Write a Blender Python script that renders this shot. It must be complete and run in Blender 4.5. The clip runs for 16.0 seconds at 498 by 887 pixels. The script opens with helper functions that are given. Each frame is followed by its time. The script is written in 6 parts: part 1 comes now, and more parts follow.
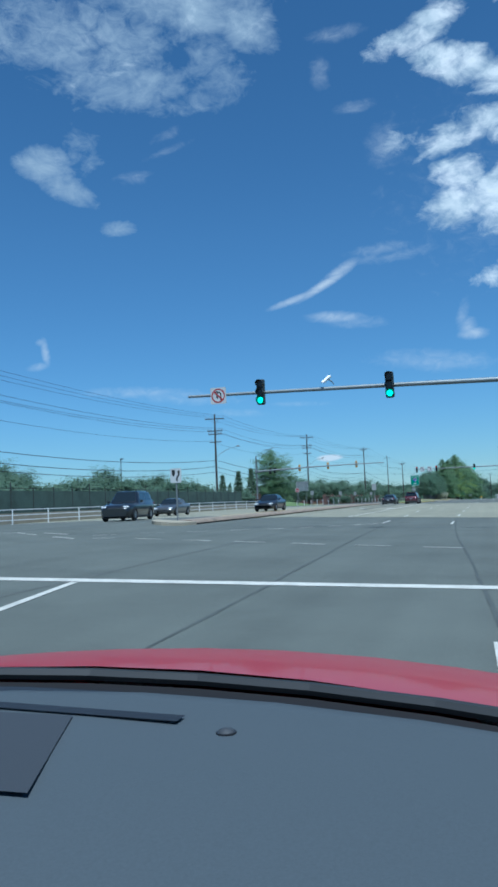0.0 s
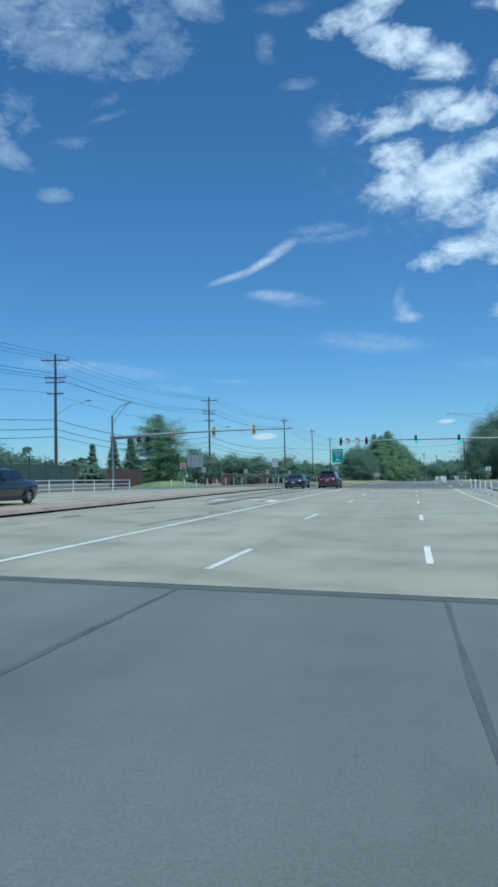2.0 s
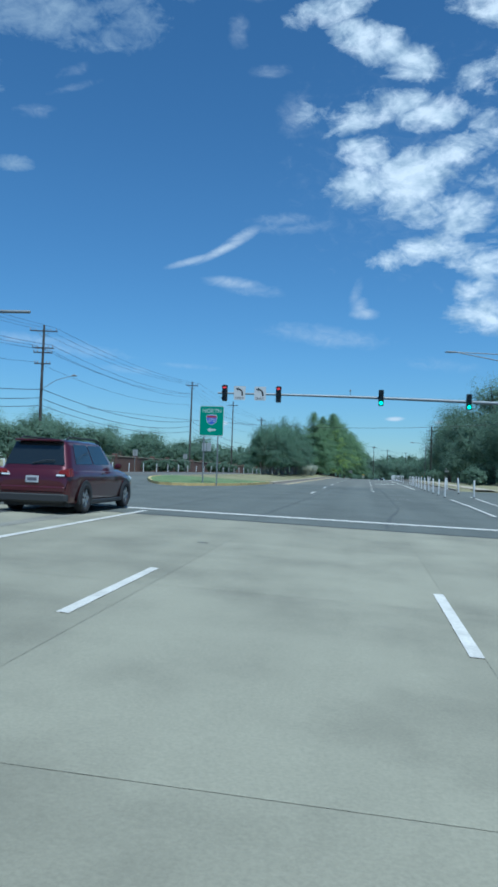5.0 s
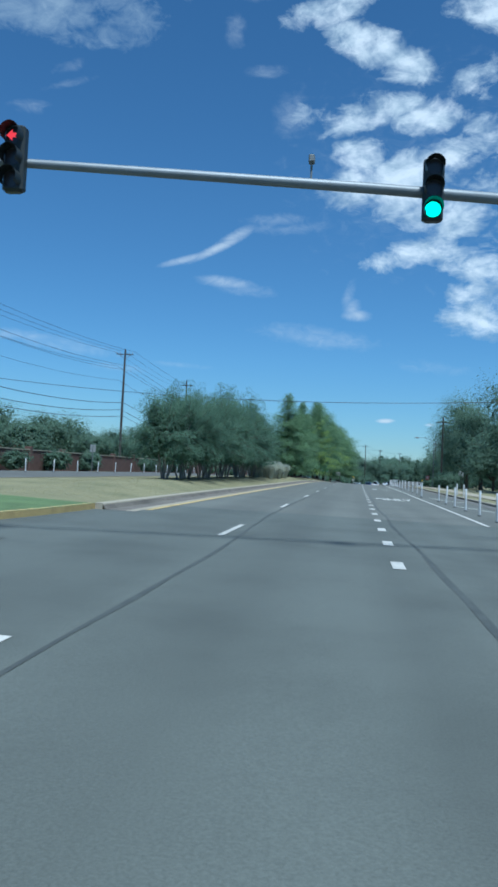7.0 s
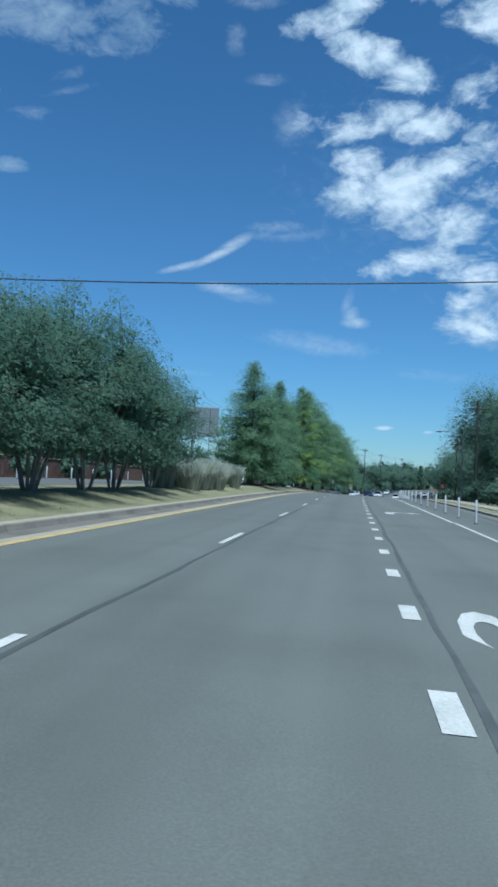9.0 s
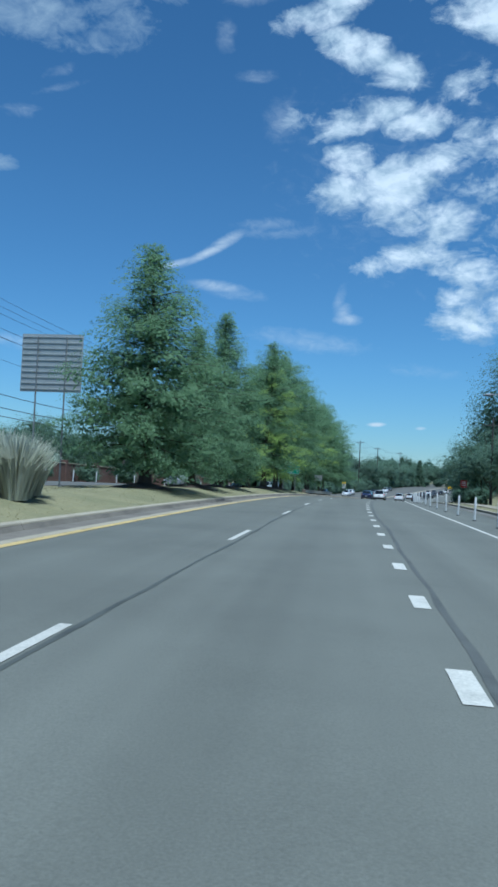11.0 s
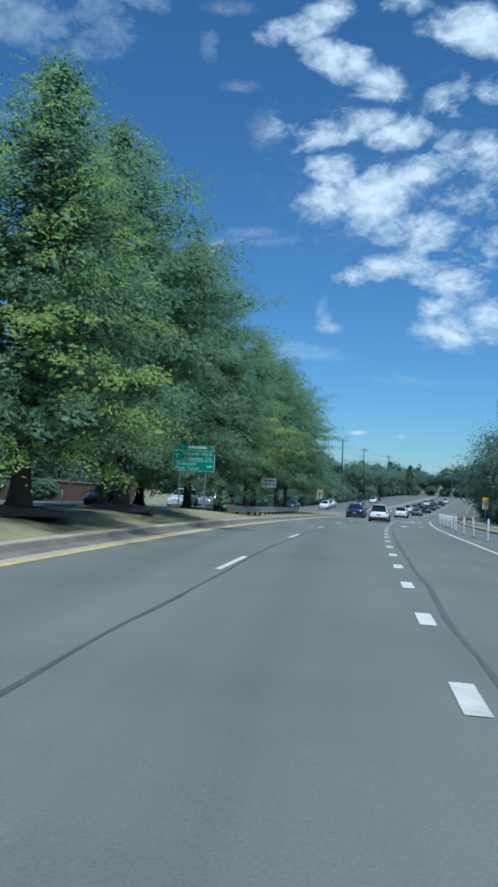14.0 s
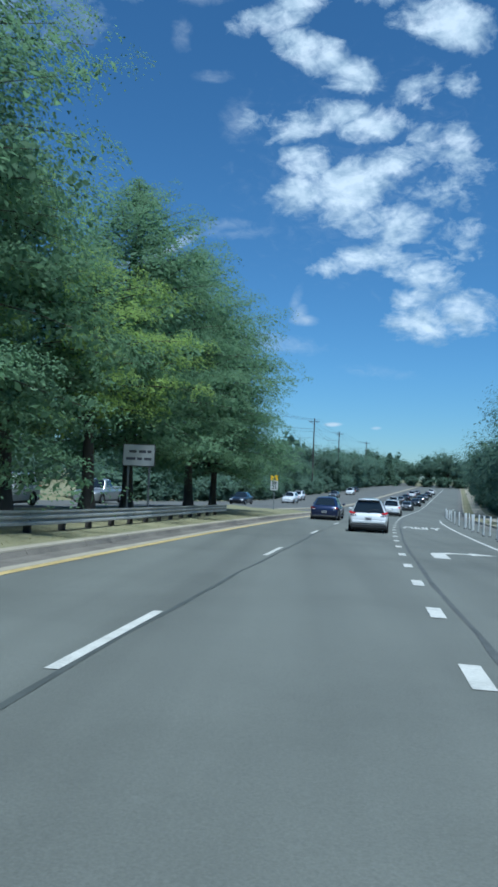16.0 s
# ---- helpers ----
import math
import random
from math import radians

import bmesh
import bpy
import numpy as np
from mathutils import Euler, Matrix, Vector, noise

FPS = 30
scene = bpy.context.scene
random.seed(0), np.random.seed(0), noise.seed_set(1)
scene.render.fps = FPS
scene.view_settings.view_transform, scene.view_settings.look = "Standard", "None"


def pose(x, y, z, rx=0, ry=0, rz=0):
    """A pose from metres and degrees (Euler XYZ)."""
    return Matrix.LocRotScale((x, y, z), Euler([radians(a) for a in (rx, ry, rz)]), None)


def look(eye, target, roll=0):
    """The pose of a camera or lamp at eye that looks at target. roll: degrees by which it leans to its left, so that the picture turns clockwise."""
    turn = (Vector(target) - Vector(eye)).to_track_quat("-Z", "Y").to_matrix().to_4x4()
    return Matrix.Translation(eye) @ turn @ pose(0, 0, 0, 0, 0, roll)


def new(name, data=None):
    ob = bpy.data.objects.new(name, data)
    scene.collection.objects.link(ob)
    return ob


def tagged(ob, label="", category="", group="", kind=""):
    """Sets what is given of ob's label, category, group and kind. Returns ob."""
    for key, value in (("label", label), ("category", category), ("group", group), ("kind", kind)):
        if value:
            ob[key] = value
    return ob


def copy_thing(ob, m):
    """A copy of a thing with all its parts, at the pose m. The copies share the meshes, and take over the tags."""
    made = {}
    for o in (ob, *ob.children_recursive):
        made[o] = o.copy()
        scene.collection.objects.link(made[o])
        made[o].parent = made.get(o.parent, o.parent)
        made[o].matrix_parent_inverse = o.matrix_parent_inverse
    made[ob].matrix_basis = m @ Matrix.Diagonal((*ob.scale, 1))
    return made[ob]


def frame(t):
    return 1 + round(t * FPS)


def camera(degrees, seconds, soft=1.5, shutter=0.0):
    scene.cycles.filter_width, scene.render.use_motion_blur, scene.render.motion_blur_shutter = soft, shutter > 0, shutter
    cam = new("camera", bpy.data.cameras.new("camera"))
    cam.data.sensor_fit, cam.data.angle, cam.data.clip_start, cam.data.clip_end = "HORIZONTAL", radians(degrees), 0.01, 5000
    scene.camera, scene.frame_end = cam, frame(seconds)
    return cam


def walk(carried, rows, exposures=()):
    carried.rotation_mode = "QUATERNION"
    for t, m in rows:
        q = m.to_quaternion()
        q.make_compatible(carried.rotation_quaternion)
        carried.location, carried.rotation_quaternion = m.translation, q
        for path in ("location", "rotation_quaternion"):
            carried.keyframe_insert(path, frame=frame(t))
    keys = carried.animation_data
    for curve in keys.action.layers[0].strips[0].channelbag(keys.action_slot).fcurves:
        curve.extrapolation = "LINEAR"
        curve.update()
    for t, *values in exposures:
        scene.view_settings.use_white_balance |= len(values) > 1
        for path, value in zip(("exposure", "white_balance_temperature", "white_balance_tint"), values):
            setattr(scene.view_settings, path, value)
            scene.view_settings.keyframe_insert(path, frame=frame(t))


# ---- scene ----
# ---- camera ----
PATH = [
    (0.0, 4.818, 0.581, 1.261, 94.614, 2.514, 17.591),
    (0.5, 4.175, 9.713, 1.285, 94.229, 2.263, 16.15),
    (1.0, 3.686, 18.875, 1.304, 93.749, 2.072, 14.805),
    (1.5, 3.228, 28.036, 1.322, 93.192, 1.632, 13.492),
    (2.0, 2.999, 37.034, 1.33, 92.67, 1.416, 12.504),
    (2.5, 2.707, 45.886, 1.342, 92.147, 0.798, 11.546),
    (3.0, 2.45, 54.694, 1.351, 91.805, 0.13, 10.609),
    (3.5, 2.419, 63.702, 1.353, 91.612, -0.64, 9.796),
    (4.0, 2.335, 73.05, 1.354, 91.83, -1.28, 9.2),
    (4.5, 2.28, 82.237, 1.36, 91.88, -1.86, 8.74),
    (5.0, 2.245, 91.62, 1.359, 91.701, -1.882, 8.461),
    (7.5, 2.486, 137.445, 1.389, 91.757, -2.932, 7.586),
    (8.0, 2.622, 146.398, 1.368, 92.021, -3.169, 7.671),
    (8.5, 2.705, 155.473, 1.34, 92.206, -3.078, 7.687),
    (9.0, 2.77, 164.598, 1.303, 92.225, -2.985, 7.57),
    (11.5, 3.027, 209.481, 1.081, 92.033, -2.447, 6.833),
    (12.0, 3.149, 218.221, 1.028, 92.334, -2.332, 6.558),
    (12.5, 3.271, 226.798, 0.958, 92.641, -2.288, 6.279),
    (13.0, 3.442, 235.204, 0.871, 92.827, -2.386, 6.031),
    (13.5, 3.654, 243.458, 0.768, 92.818, -2.458, 5.81),
    (14.0, 3.955, 251.581, 0.65, 92.706, -2.672, 5.634),
    (14.5, 4.273, 259.696, 0.506, 92.593, -2.681, 5.473),
    (15.0, 4.65, 267.765, 0.334, 92.541, -2.767, 5.067),
    (15.5, 5.145, 275.712, 0.136, 92.524, -2.586, 4.462),
    (16.0, 5.757, 283.57, -0.088, 92.197, -2.202, 3.756),
]
cam = camera(37.26, 16.0, soft=3.0)
walk(cam, [(t, pose(x, y, z, rx, ry, rz)) for t, x, y, z, rx, ry, rz in PATH], exposures=[(0.0, 0.22, 5080, 0), (16.0, 0.22, 5080, 0)])

# ---- the plan: the road's line, fall and cross slope; s runs along the road, lat to its right ----
STEP = np.arange(-150, 900, 1.0)
BEND = np.interp(STEP, [90, 130, 170, 210, 250, 385, 395], [0, 2.8e-4, -1e-5, 5e-5, 1.24e-3, 1.24e-3, 0])
FALL = np.interp(STEP, [90, 130, 170, 210, 250, 290, 375, 430, 700, 760],
                 [0, -0.0009, -0.0051, -0.0049, -0.0150, -0.0326, -0.0326, 0.006, 0.006, 0])
TURN = np.cumsum(BEND) - BEND / 2
LINE_X, LINE_Y, LINE_Z = np.cumsum(np.sin(TURN)), np.cumsum(np.cos(TURN)), np.cumsum(FALL)
LINE_X, LINE_Y, LINE_Z = LINE_X - LINE_X[150], LINE_Y - LINE_Y[150], LINE_Z - LINE_Z[150]


def smooth(a, b, x):
    t = min(1.0, max(0.0, (x - a) / (b - a)))
    return t * t * (3 - 2 * t)


def turn(s):
    return float(np.interp(s, STEP, TURN))


def level(s, lat):
    bank = float(np.interp(s, [95, 125], [-0.038, -0.0116]))
    return float(np.interp(s, STEP, LINE_Z)) + bank * min(7, max(-7, lat)) + 0.25 * smooth(-9, -12.5, lat)


def at(s, lat, h=0.0):
    c = min(max(s, -150.0), 899.0)
    a = turn(c)
    x = float(np.interp(c, STEP, LINE_X)) + lat * math.cos(a) + (s - c) * math.sin(a)
    y = float(np.interp(c, STEP, LINE_Y)) - lat * math.sin(a) + (s - c) * math.cos(a)
    return Vector((x, y, level(c, lat) + h))


def stand(s, lat, h=0.0, yaw=0.0):
    """The pose of a thing that stands at s, lat and faces along the road."""
    p = at(s, lat, h)
    return pose(p.x, p.y, p.z, 0, 0, yaw - math.degrees(turn(min(max(s, -150), 899))))


# ---- world: sky with clouds, one sun ----
SUN_UP, SUN_SIDE = 66.0, 152.0      # elevation; bearing from the road's heading: behind, to the right
world = bpy.data.worlds.new("sky")
scene.world = world
world.use_nodes = True
wt = world.node_tree
wt.nodes.clear()


class Nodes:
    def __init__(self, tree):
        self.tree = tree

    def add(self, kind, **values):
        n = self.tree.nodes.new(kind)
        for key, value in values.items():
            if key == "op":
                n.operation = value
            else:
                n.inputs[int(key[1:])].default_value = value
        return n

    def put(self, socket, value):
        if isinstance(value, (int, float)):
            socket.default_value = value
        elif isinstance(value, tuple):
            socket.default_value = value
        else:
            self.tree.links.new(value, socket)

    def math(self, op, a, b=0.0, c=0.0, clamp=False):
        n = self.tree.nodes.new("ShaderNodeMath")
        n.operation, n.use_clamp = op, clamp
        for k, v in enumerate((a, b, c)):
            self.put(n.inputs[k], v)
        return n.outputs[0]

    def noise(self, vector, scale, detail=6.0, rough=0.55, distort=0.0):
        n = self.tree.nodes.new("ShaderNodeTexNoise")
        if vector is not None:
            self.put(n.inputs["Vector"], vector)
        n.inputs["Scale"].default_value, n.inputs["Detail"].default_value = scale, detail
        n.inputs["Roughness"].default_value, n.inputs["Distortion"].default_value = rough, distort
        return n.outputs[0]

    def ramp(self, value, stops):
        n = self.tree.nodes.new("ShaderNodeValToRGB")
        self.put(n.inputs[0], value)
        while len(n.color_ramp.elements) < len(stops):
            n.color_ramp.elements.new(0.5)
        for e, (p, c) in zip(n.color_ramp.elements, stops):
            e.position, e.color = p, (*c, 1) if isinstance(c, tuple) else (c, c, c, 1)
        return n.outputs[0]

    def mix(self, fac, a, b, blend="MIX"):
        n = self.tree.nodes.new("ShaderNodeMix")
        n.data_type, n.blend_type = "RGBA", blend
        self.put(n.inputs[0], fac)
        self.put(n.inputs[6], (*a, 1) if isinstance(a, tuple) else a)
        self.put(n.inputs[7], (*b, 1) if isinstance(b, tuple) else b)
        return n.outputs[2]


W = Nodes(wt)
sky = wt.nodes.new("ShaderNodeTexSky")
sky.sky_type, sky.sun_disc = "NISHITA", False
sky.sun_elevation, sky.sun_rotation = radians(SUN_UP), radians(SUN_SIDE)
sky.altitude, sky.air_density, sky.dust_density, sky.ozone_density = 0, 1.0, 0.0, 1.5
way = wt.nodes.new("ShaderNodeTexCoord").outputs["Generated"]
split = wt.nodes.new("ShaderNodeSeparateXYZ")
wt.links.new(way, split.inputs[0])
bearing = W.math("MULTIPLY", W.math("ARCTAN2", split.outputs[0], split.outputs[1]), 57.2958)
height = W.math("MULTIPLY", W.math("ARCSINE", split.outputs[2]), 57.2958)
# clouds: bearing, height, half width, half height (degrees), tilt, fill
BANK_LEFT = [
    (-20.9, 35.1, 4.9, 1.39, -2, 0.75), (-15.9, 34.1, 1.5, 2.31, 53, 0.8), (-24.8, 30.6, 4.9, 1.5, 0, 0.42), (-31.3, 33.5, 4.8, 1.84, 4, 0.4),
    (-19.0, 31.5, 1.6, 2.28, 54, 0.6), (-21.2, 29.4, 2.6, 0.73, 8, 0.4), (-32.5, 25.1, 1.8, 1.13, 4, 1.0), (-30.7, 23.6, 2.2, 0.88, -23, 0.8),
    (-27.1, 21.0, 1.3, 0.52, 1, 0.7), (-29.6, 26.1, 0.86, 1.13, 3, 0.2), (-25.5, 33.6, 3.4, 1.69, 1, 0.5),
]
BANK_HIGH = [
    (-3.5, 32.1, 2.6, 0.89, 11, 1.0), (-1.1, 33.1, 2.0, 0.96, 17, 0.9), (0.0, 30.1, 2.8, 1.25, -17, 1.1), (3.3, 28.8, 2.5, 1.05, -13, 1.0),
    (10.1, 31.6, 3.3, 1.43, -14, 1.1), (5.3, 33.2, 1.7, 0.58, -4, 0.5), (11.7, 27.6, 1.1, 0.84, -6, 0.6), (-0.9, 25.5, 2.6, 0.91, 11, 0.8),
    (2.6, 26.4, 2.2, 0.74, -2, 0.6), (5.1, 25.4, 2.4, 1.05, 7, 1.0), (8.2, 27.7, 1.3, 0.92, -4, 0.3), (-4.2, 25.5, 0.97, 0.98, 2, 0.3),
]
BANK_LOW = [
    (-0.1, 23.2, 1.8, 1.08, 0, 0.8), (-0.2, 20.9, 2.5, 1.67, 0, 0.9), (3.1, 21.1, 3.3, 1.93, 18, 1.25), (5.8, 22.7, 2.8, 1.03, 19, 0.9),
    (6.8, 18.9, 3.3, 1.36, -2, 1.0), (9.0, 23.6, 1.4, 1.28, -4, 0.45), (11.3, 24.0, 1.3, 1.11, -5, 0.5), (11.1, 21.2, 1.9, 1.53, -4, 0.2),
    (3.3, 16.1, 2.5, 0.92, 16, 0.8), (5.5, 16.5, 2.0, 0.98, -1, 0.8), (9.3, 15.1, 3.0, 1.29, -14, 0.95), (11.2, 17.5, 1.9, 1.59, -3, 0.35),
    (9.1, 11.5, 3.1, 1.41, -5, 1.0), (11.9, 12.3, 2.3, 1.8, -1, 0.9), (8.3, 13.3, 2.2, 0.99, -1, 0.7),
]
VEILS = [
    (-13.4, 15.4, 2.6, 0.33, 18, 0.8), (-10.9, 16.4, 3.1, 0.41, 28, 0.95), (-9.7, 17.2, 2.1, 0.54, 33, 0.75), (-6.3, 18.6, 2.9, 0.6, 4, 0.4),
    (-10.1, 13.9, 2.8, 0.55, -3, 0.72), (-8.8, 13.5, 2.7, 0.67, -5, 0.4), (-0.6, 13.2, 0.51, 1.5, -15, 0.45), (-0.3, 12.3, 0.85, 0.91, -30, 0.6),
    (0.1, 11.8, 1.3, 0.55, -1, 0.75), (-2.8, 10.1, 5.5, 0.94, -6, 0.45), (-11.2, 3.2, 1.2, 0.31, 1, 1.7), (-13.5, 7.5, 2.6, 0.26, -2, 0.35),
    (-25.7, 8.8, 5.3, 0.54, -1, 0.42),
]
WISPS = [
    (-32.7, 11.9, 0.37, 1.25, 9, 0.7), (-33.3, 10.8, 0.98, 0.37, 11, 0.5), (-33.0, 12.6, 0.49, 0.33, 1, 0.5), (2.6, 3.9, 0.86, 0.22, 2, 1.3),
    (5.9, 3.7, 0.5, 0.17, 2, 0.9), (-6.9, 18.2, 1.7, 0.41, 20, 0.35), (-22.7, 26.4, 2.0, 0.3, 20, 0.3), (-25.7, 24.4, 1.1, 0.46, 1, 0.3),
    (-22.9, 27.4, 1.5, 0.41, 25, 0.3), (6.1, 8.0, 3.6, 0.59, -5, 0.2), (-30.4, 33.4, 6.8, 2.71, 3, 0.25), (4.8, 22.0, 9.9, 7.62, -3, 0.16),
    (-5.6, 25.7, 1.6, 1.73, 2, 0.42), (-7.8, 28.5, 1.7, 0.5, 3, 0.4), (-10.4, 30.8, 0.85, 1.17, 4, 0.4), (-9.0, 33.1, 2.4, 0.59, 3, 0.4),
    (-22.1, 8.3, 4.8, 0.61, -4, 0.4), (-18.2, 7.0, 2.6, 0.35, -3, 0.3), (-25.7, 24.6, 1.5, 0.36, 8, 0.3), (-5.1, 18.1, 3.7, 0.57, 4, 0.3),
]


def banks(rows, grown=1.0):
    best = 0.0
    for a, e, ra, re_, tilt, fill in rows:
        ra, re_ = ra * grown, re_ * grown
        u = W.math("MULTIPLY", W.math("SUBTRACT", bearing, float(a)), math.cos(radians(e)))
        v = W.math("SUBTRACT", height, float(e))
        c, s_ = math.cos(radians(tilt)), math.sin(radians(tilt))
        x = W.math("MULTIPLY_ADD", u, c / ra, W.math("MULTIPLY", v, s_ / ra))
        y = W.math("MULTIPLY_ADD", u, -s_ / re_, W.math("MULTIPLY", v, c / re_))
        r = W.math("MULTIPLY_ADD", x, x, W.math("MULTIPLY", y, y))
        m = W.math("MULTIPLY", W.math("SUBTRACT", 1.0, r), fill)
        best = m if isinstance(best, float) else W.math("MAXIMUM", best, m)
    return W.math("MAXIMUM", best, -1.0)


def laid(lift):
    """The way out to the sky, drawn out level; lift looks a little higher up."""
    n = wt.nodes.new("ShaderNodeMapping")
    wt.links.new(way, n.inputs[0])
    n.inputs["Location"].default_value, n.inputs["Scale"].default_value = (0, 0, lift), (1, 1, 1.75)
    return n.outputs[0]


flat = laid(0.0)
puff, wisp = W.noise(flat, 15, 11, 0.6, 0.5), W.noise(flat, 46, 7, 0.66, 0.7)
fringe = W.math("MULTIPLY_ADD", W.math("SUBTRACT", wisp, 0.5), 1.5, W.math("MULTIPLY", W.math("SUBTRACT", puff, 0.5), 3.3))
thick = W.math("ADD", fringe, W.math("MAXIMUM", banks(BANK_HIGH, 1.1), banks(BANK_LOW, 1.1)))
sheer = W.math("ADD", W.math("MULTIPLY", fringe, 0.8), banks(BANK_LEFT, 1.1))
dense = W.math("MAXIMUM", W.math("MULTIPLY", W.math("ADD", thick, 0.1), 0.95), W.math("MULTIPLY", W.math("ADD", sheer, 0.12), 0.72))
dense = W.math("SMOOTH_MIN", W.math("MAXIMUM", dense, 0.0), 1.0, 0.5)
thin = W.math("MAXIMUM", W.math("MULTIPLY_ADD", W.math("SUBTRACT", wisp, 0.5), 0.9, W.math("MAXIMUM", banks(VEILS), banks(WISPS))), 0.0)
thin = W.math("MULTIPLY", W.math("POWER", thin, 1.6), 0.8, clamp=True)
cover = W.math("MULTIPLY", dense, 0.92, clamp=True)
relief = W.math("SUBTRACT", W.noise(flat, 20, 6, 0.58, 0.5), W.noise(laid(0.028), 20, 6, 0.58, 0.5))      # tops lit, undersides grey
lit = W.math("MULTIPLY_ADD", relief, 1.5, W.math("MULTIPLY_ADD", thick, 0.3, 0.36))
shade = W.ramp(lit, [(0.22, (4.6, 5.4, 6.1)), (0.5, (6.6, 7.2, 7.6)), (0.85, (9.3, 9.4, 9.4))])
back = wt.nodes.new("ShaderNodeBackground")
tint = W.ramp(W.math("DIVIDE", height, 40.0, clamp=True), [(0.0, (0.53, 0.71, 0.88)), (0.2, (0.6, 0.82, 0.97)), (0.5, (0.65, 0.88, 1.0)), (1.0, (0.60, 0.84, 0.97))])
tinted = W.mix(1.0, sky.outputs[0], tint, "MULTIPLY")
hazed = W.mix(W.math("MULTIPLY", thin, 0.9), tinted, (7.4, 7.6, 7.8))
wt.links.new(W.mix(cover, hazed, shade), back.inputs[0])
back.inputs[1].default_value = 0.08
wt.links.new(back.outputs[0], wt.nodes.new("ShaderNodeOutputWorld").inputs[0])

lamp = bpy.data.lights.new("sun", "SUN")
lamp.energy, lamp.angle, lamp.color = 5.0, radians(6.5), (1.0, 0.955, 0.89)
a, e = radians(SUN_SIDE), radians(SUN_UP)
new("sun", lamp).matrix_world = look((math.sin(a) * math.cos(e) * 100, math.cos(a) * math.cos(e) * 100, math.sin(e) * 100), (0, 0, 0))


# ---- materials ----
def material(name, colour, rough=0.6, metal=0.0, spots=0.0, scale=3.0, fine=0.0, fine_scale=60.0, bump=0.0, bump_scale=40.0,
             stain=None, each=0.0, isle=0.0, coat=0.0, glow=None, leaf=0.0, stretch=None, streak=0.0):
    """A surface with broad stains, fine grain, relief, and a small change from piece to piece."""
    m = bpy.data.materials.new(name)
    m.use_nodes = True
    t = m.node_tree
    n = Nodes(t)
    p = t.nodes["Principled BSDF"]
    out = t.nodes["Material Output"]
    where = t.nodes.new("ShaderNodeTexCoord").outputs["Object"]
    if stretch:
        mp = t.nodes.new("ShaderNodeMapping")
        t.links.new(where, mp.inputs[0])
        mp.inputs["Scale"].default_value = stretch
        where = mp.outputs[0]
    col = (*colour, 1)
    if spots:
        dark = tuple(v * (1 - spots) for v in colour) if stain is None else stain
        light = tuple(min(1, v * (1 + spots * 0.5)) for v in colour)
        col = n.ramp(n.noise(where, scale, 5, 0.6), [(0.3, dark), (0.52, colour), (0.75, light)])
    if fine:
        g = n.ramp(n.noise(where, fine_scale, 3, 0.7), [(0.3, 1 - fine), (0.7, 1 + fine * 0.6)])
        col = n.mix(1.0, col if not isinstance(col, tuple) else tuple(col[:3]), g, "MULTIPLY")
    if streak:          # long bands worn by wheels
        lay = t.nodes.new("ShaderNodeMapping")
        t.links.new(where, lay.inputs[0])
        lay.inputs["Scale"].default_value = (1.0, 0.012, 1.0)
        g = n.ramp(n.noise(lay.outputs[0], 0.9, 3, 0.5), [(0.35, 1 - streak), (0.65, 1 + streak)])
        col = n.mix(1.0, col if not isinstance(col, tuple) else tuple(col[:3]), g, "MULTIPLY")
    if each or isle:
        r = t.nodes.new("ShaderNodeObjectInfo").outputs["Random"] if each else t.nodes.new("ShaderNodeNewGeometry").outputs["Random Per Island"]
        w = each or isle
        col = n.mix(1.0, col if not isinstance(col, tuple) else tuple(col[:3]), n.ramp(r, [(0, 1 - w), (1, 1 + w * 0.7)]), "MULTIPLY")
    n.put(p.inputs["Base Color"], col)
    p.inputs["Roughness"].default_value, p.inputs["Metallic"].default_value = rough, metal
    if coat:
        p.inputs["Coat Weight"].default_value, p.inputs["Coat Roughness"].default_value = coat, 0.06
    if bump:
        b = t.nodes.new("ShaderNodeBump")
        b.inputs["Strength"].default_value, b.inputs["Distance"].default_value = bump, 0.02
        t.links.new(n.noise(where, bump_scale, 4, 0.6), b.inputs["Height"])
        t.links.new(b.outputs[0], p.inputs["Normal"])
    if glow:
        p.inputs["Emission Color"].default_value, p.inputs["Emission Strength"].default_value = (*glow[0], 1), glow[1]
    if leaf:
        tr = t.nodes.new("ShaderNodeBsdfTranslucent")
        n.put(tr.inputs[0], col)
        mx = t.nodes.new("ShaderNodeMixShader")
        mx.inputs[0].default_value = leaf
        t.links.new(p.outputs[0], mx.inputs[1])
        t.links.new(tr.outputs[0], mx.inputs[2])
        t.links.new(mx.outputs[0], out.inputs[0])
        p.inputs["Specular IOR Level"].default_value = 0.28
    return m


ASPHALT = material("asphalt", (0.092, 0.101, 0.087), 0.82, streak=0.08, spots=0.22, scale=0.35, fine=0.22, fine_scale=55, bump=0.25, bump_scale=90)
ASPHALT_GREY = material("grey_worn_asphalt", (0.115, 0.119, 0.101), 0.82, streak=0.12, spots=0.16, scale=0.3, fine=0.2, fine_scale=55, bump=0.22, bump_scale=90)
ASPHALT_OLD = material("older_asphalt", (0.105, 0.105, 0.092), 0.85, spots=0.25, scale=0.3, fine=0.22, fine_scale=55, bump=0.25, bump_scale=90)
CONCRETE = material("road_concrete", (0.222, 0.214, 0.156), 0.8, streak=0.07, spots=0.26, scale=0.5, fine=0.14, fine_scale=45, bump=0.2, bump_scale=80, each=0.07)
KERB = material("kerb_concrete", (0.31, 0.275, 0.205), 0.85, spots=0.15, scale=1.5, fine=0.18, bump=0.3, each=0.08)
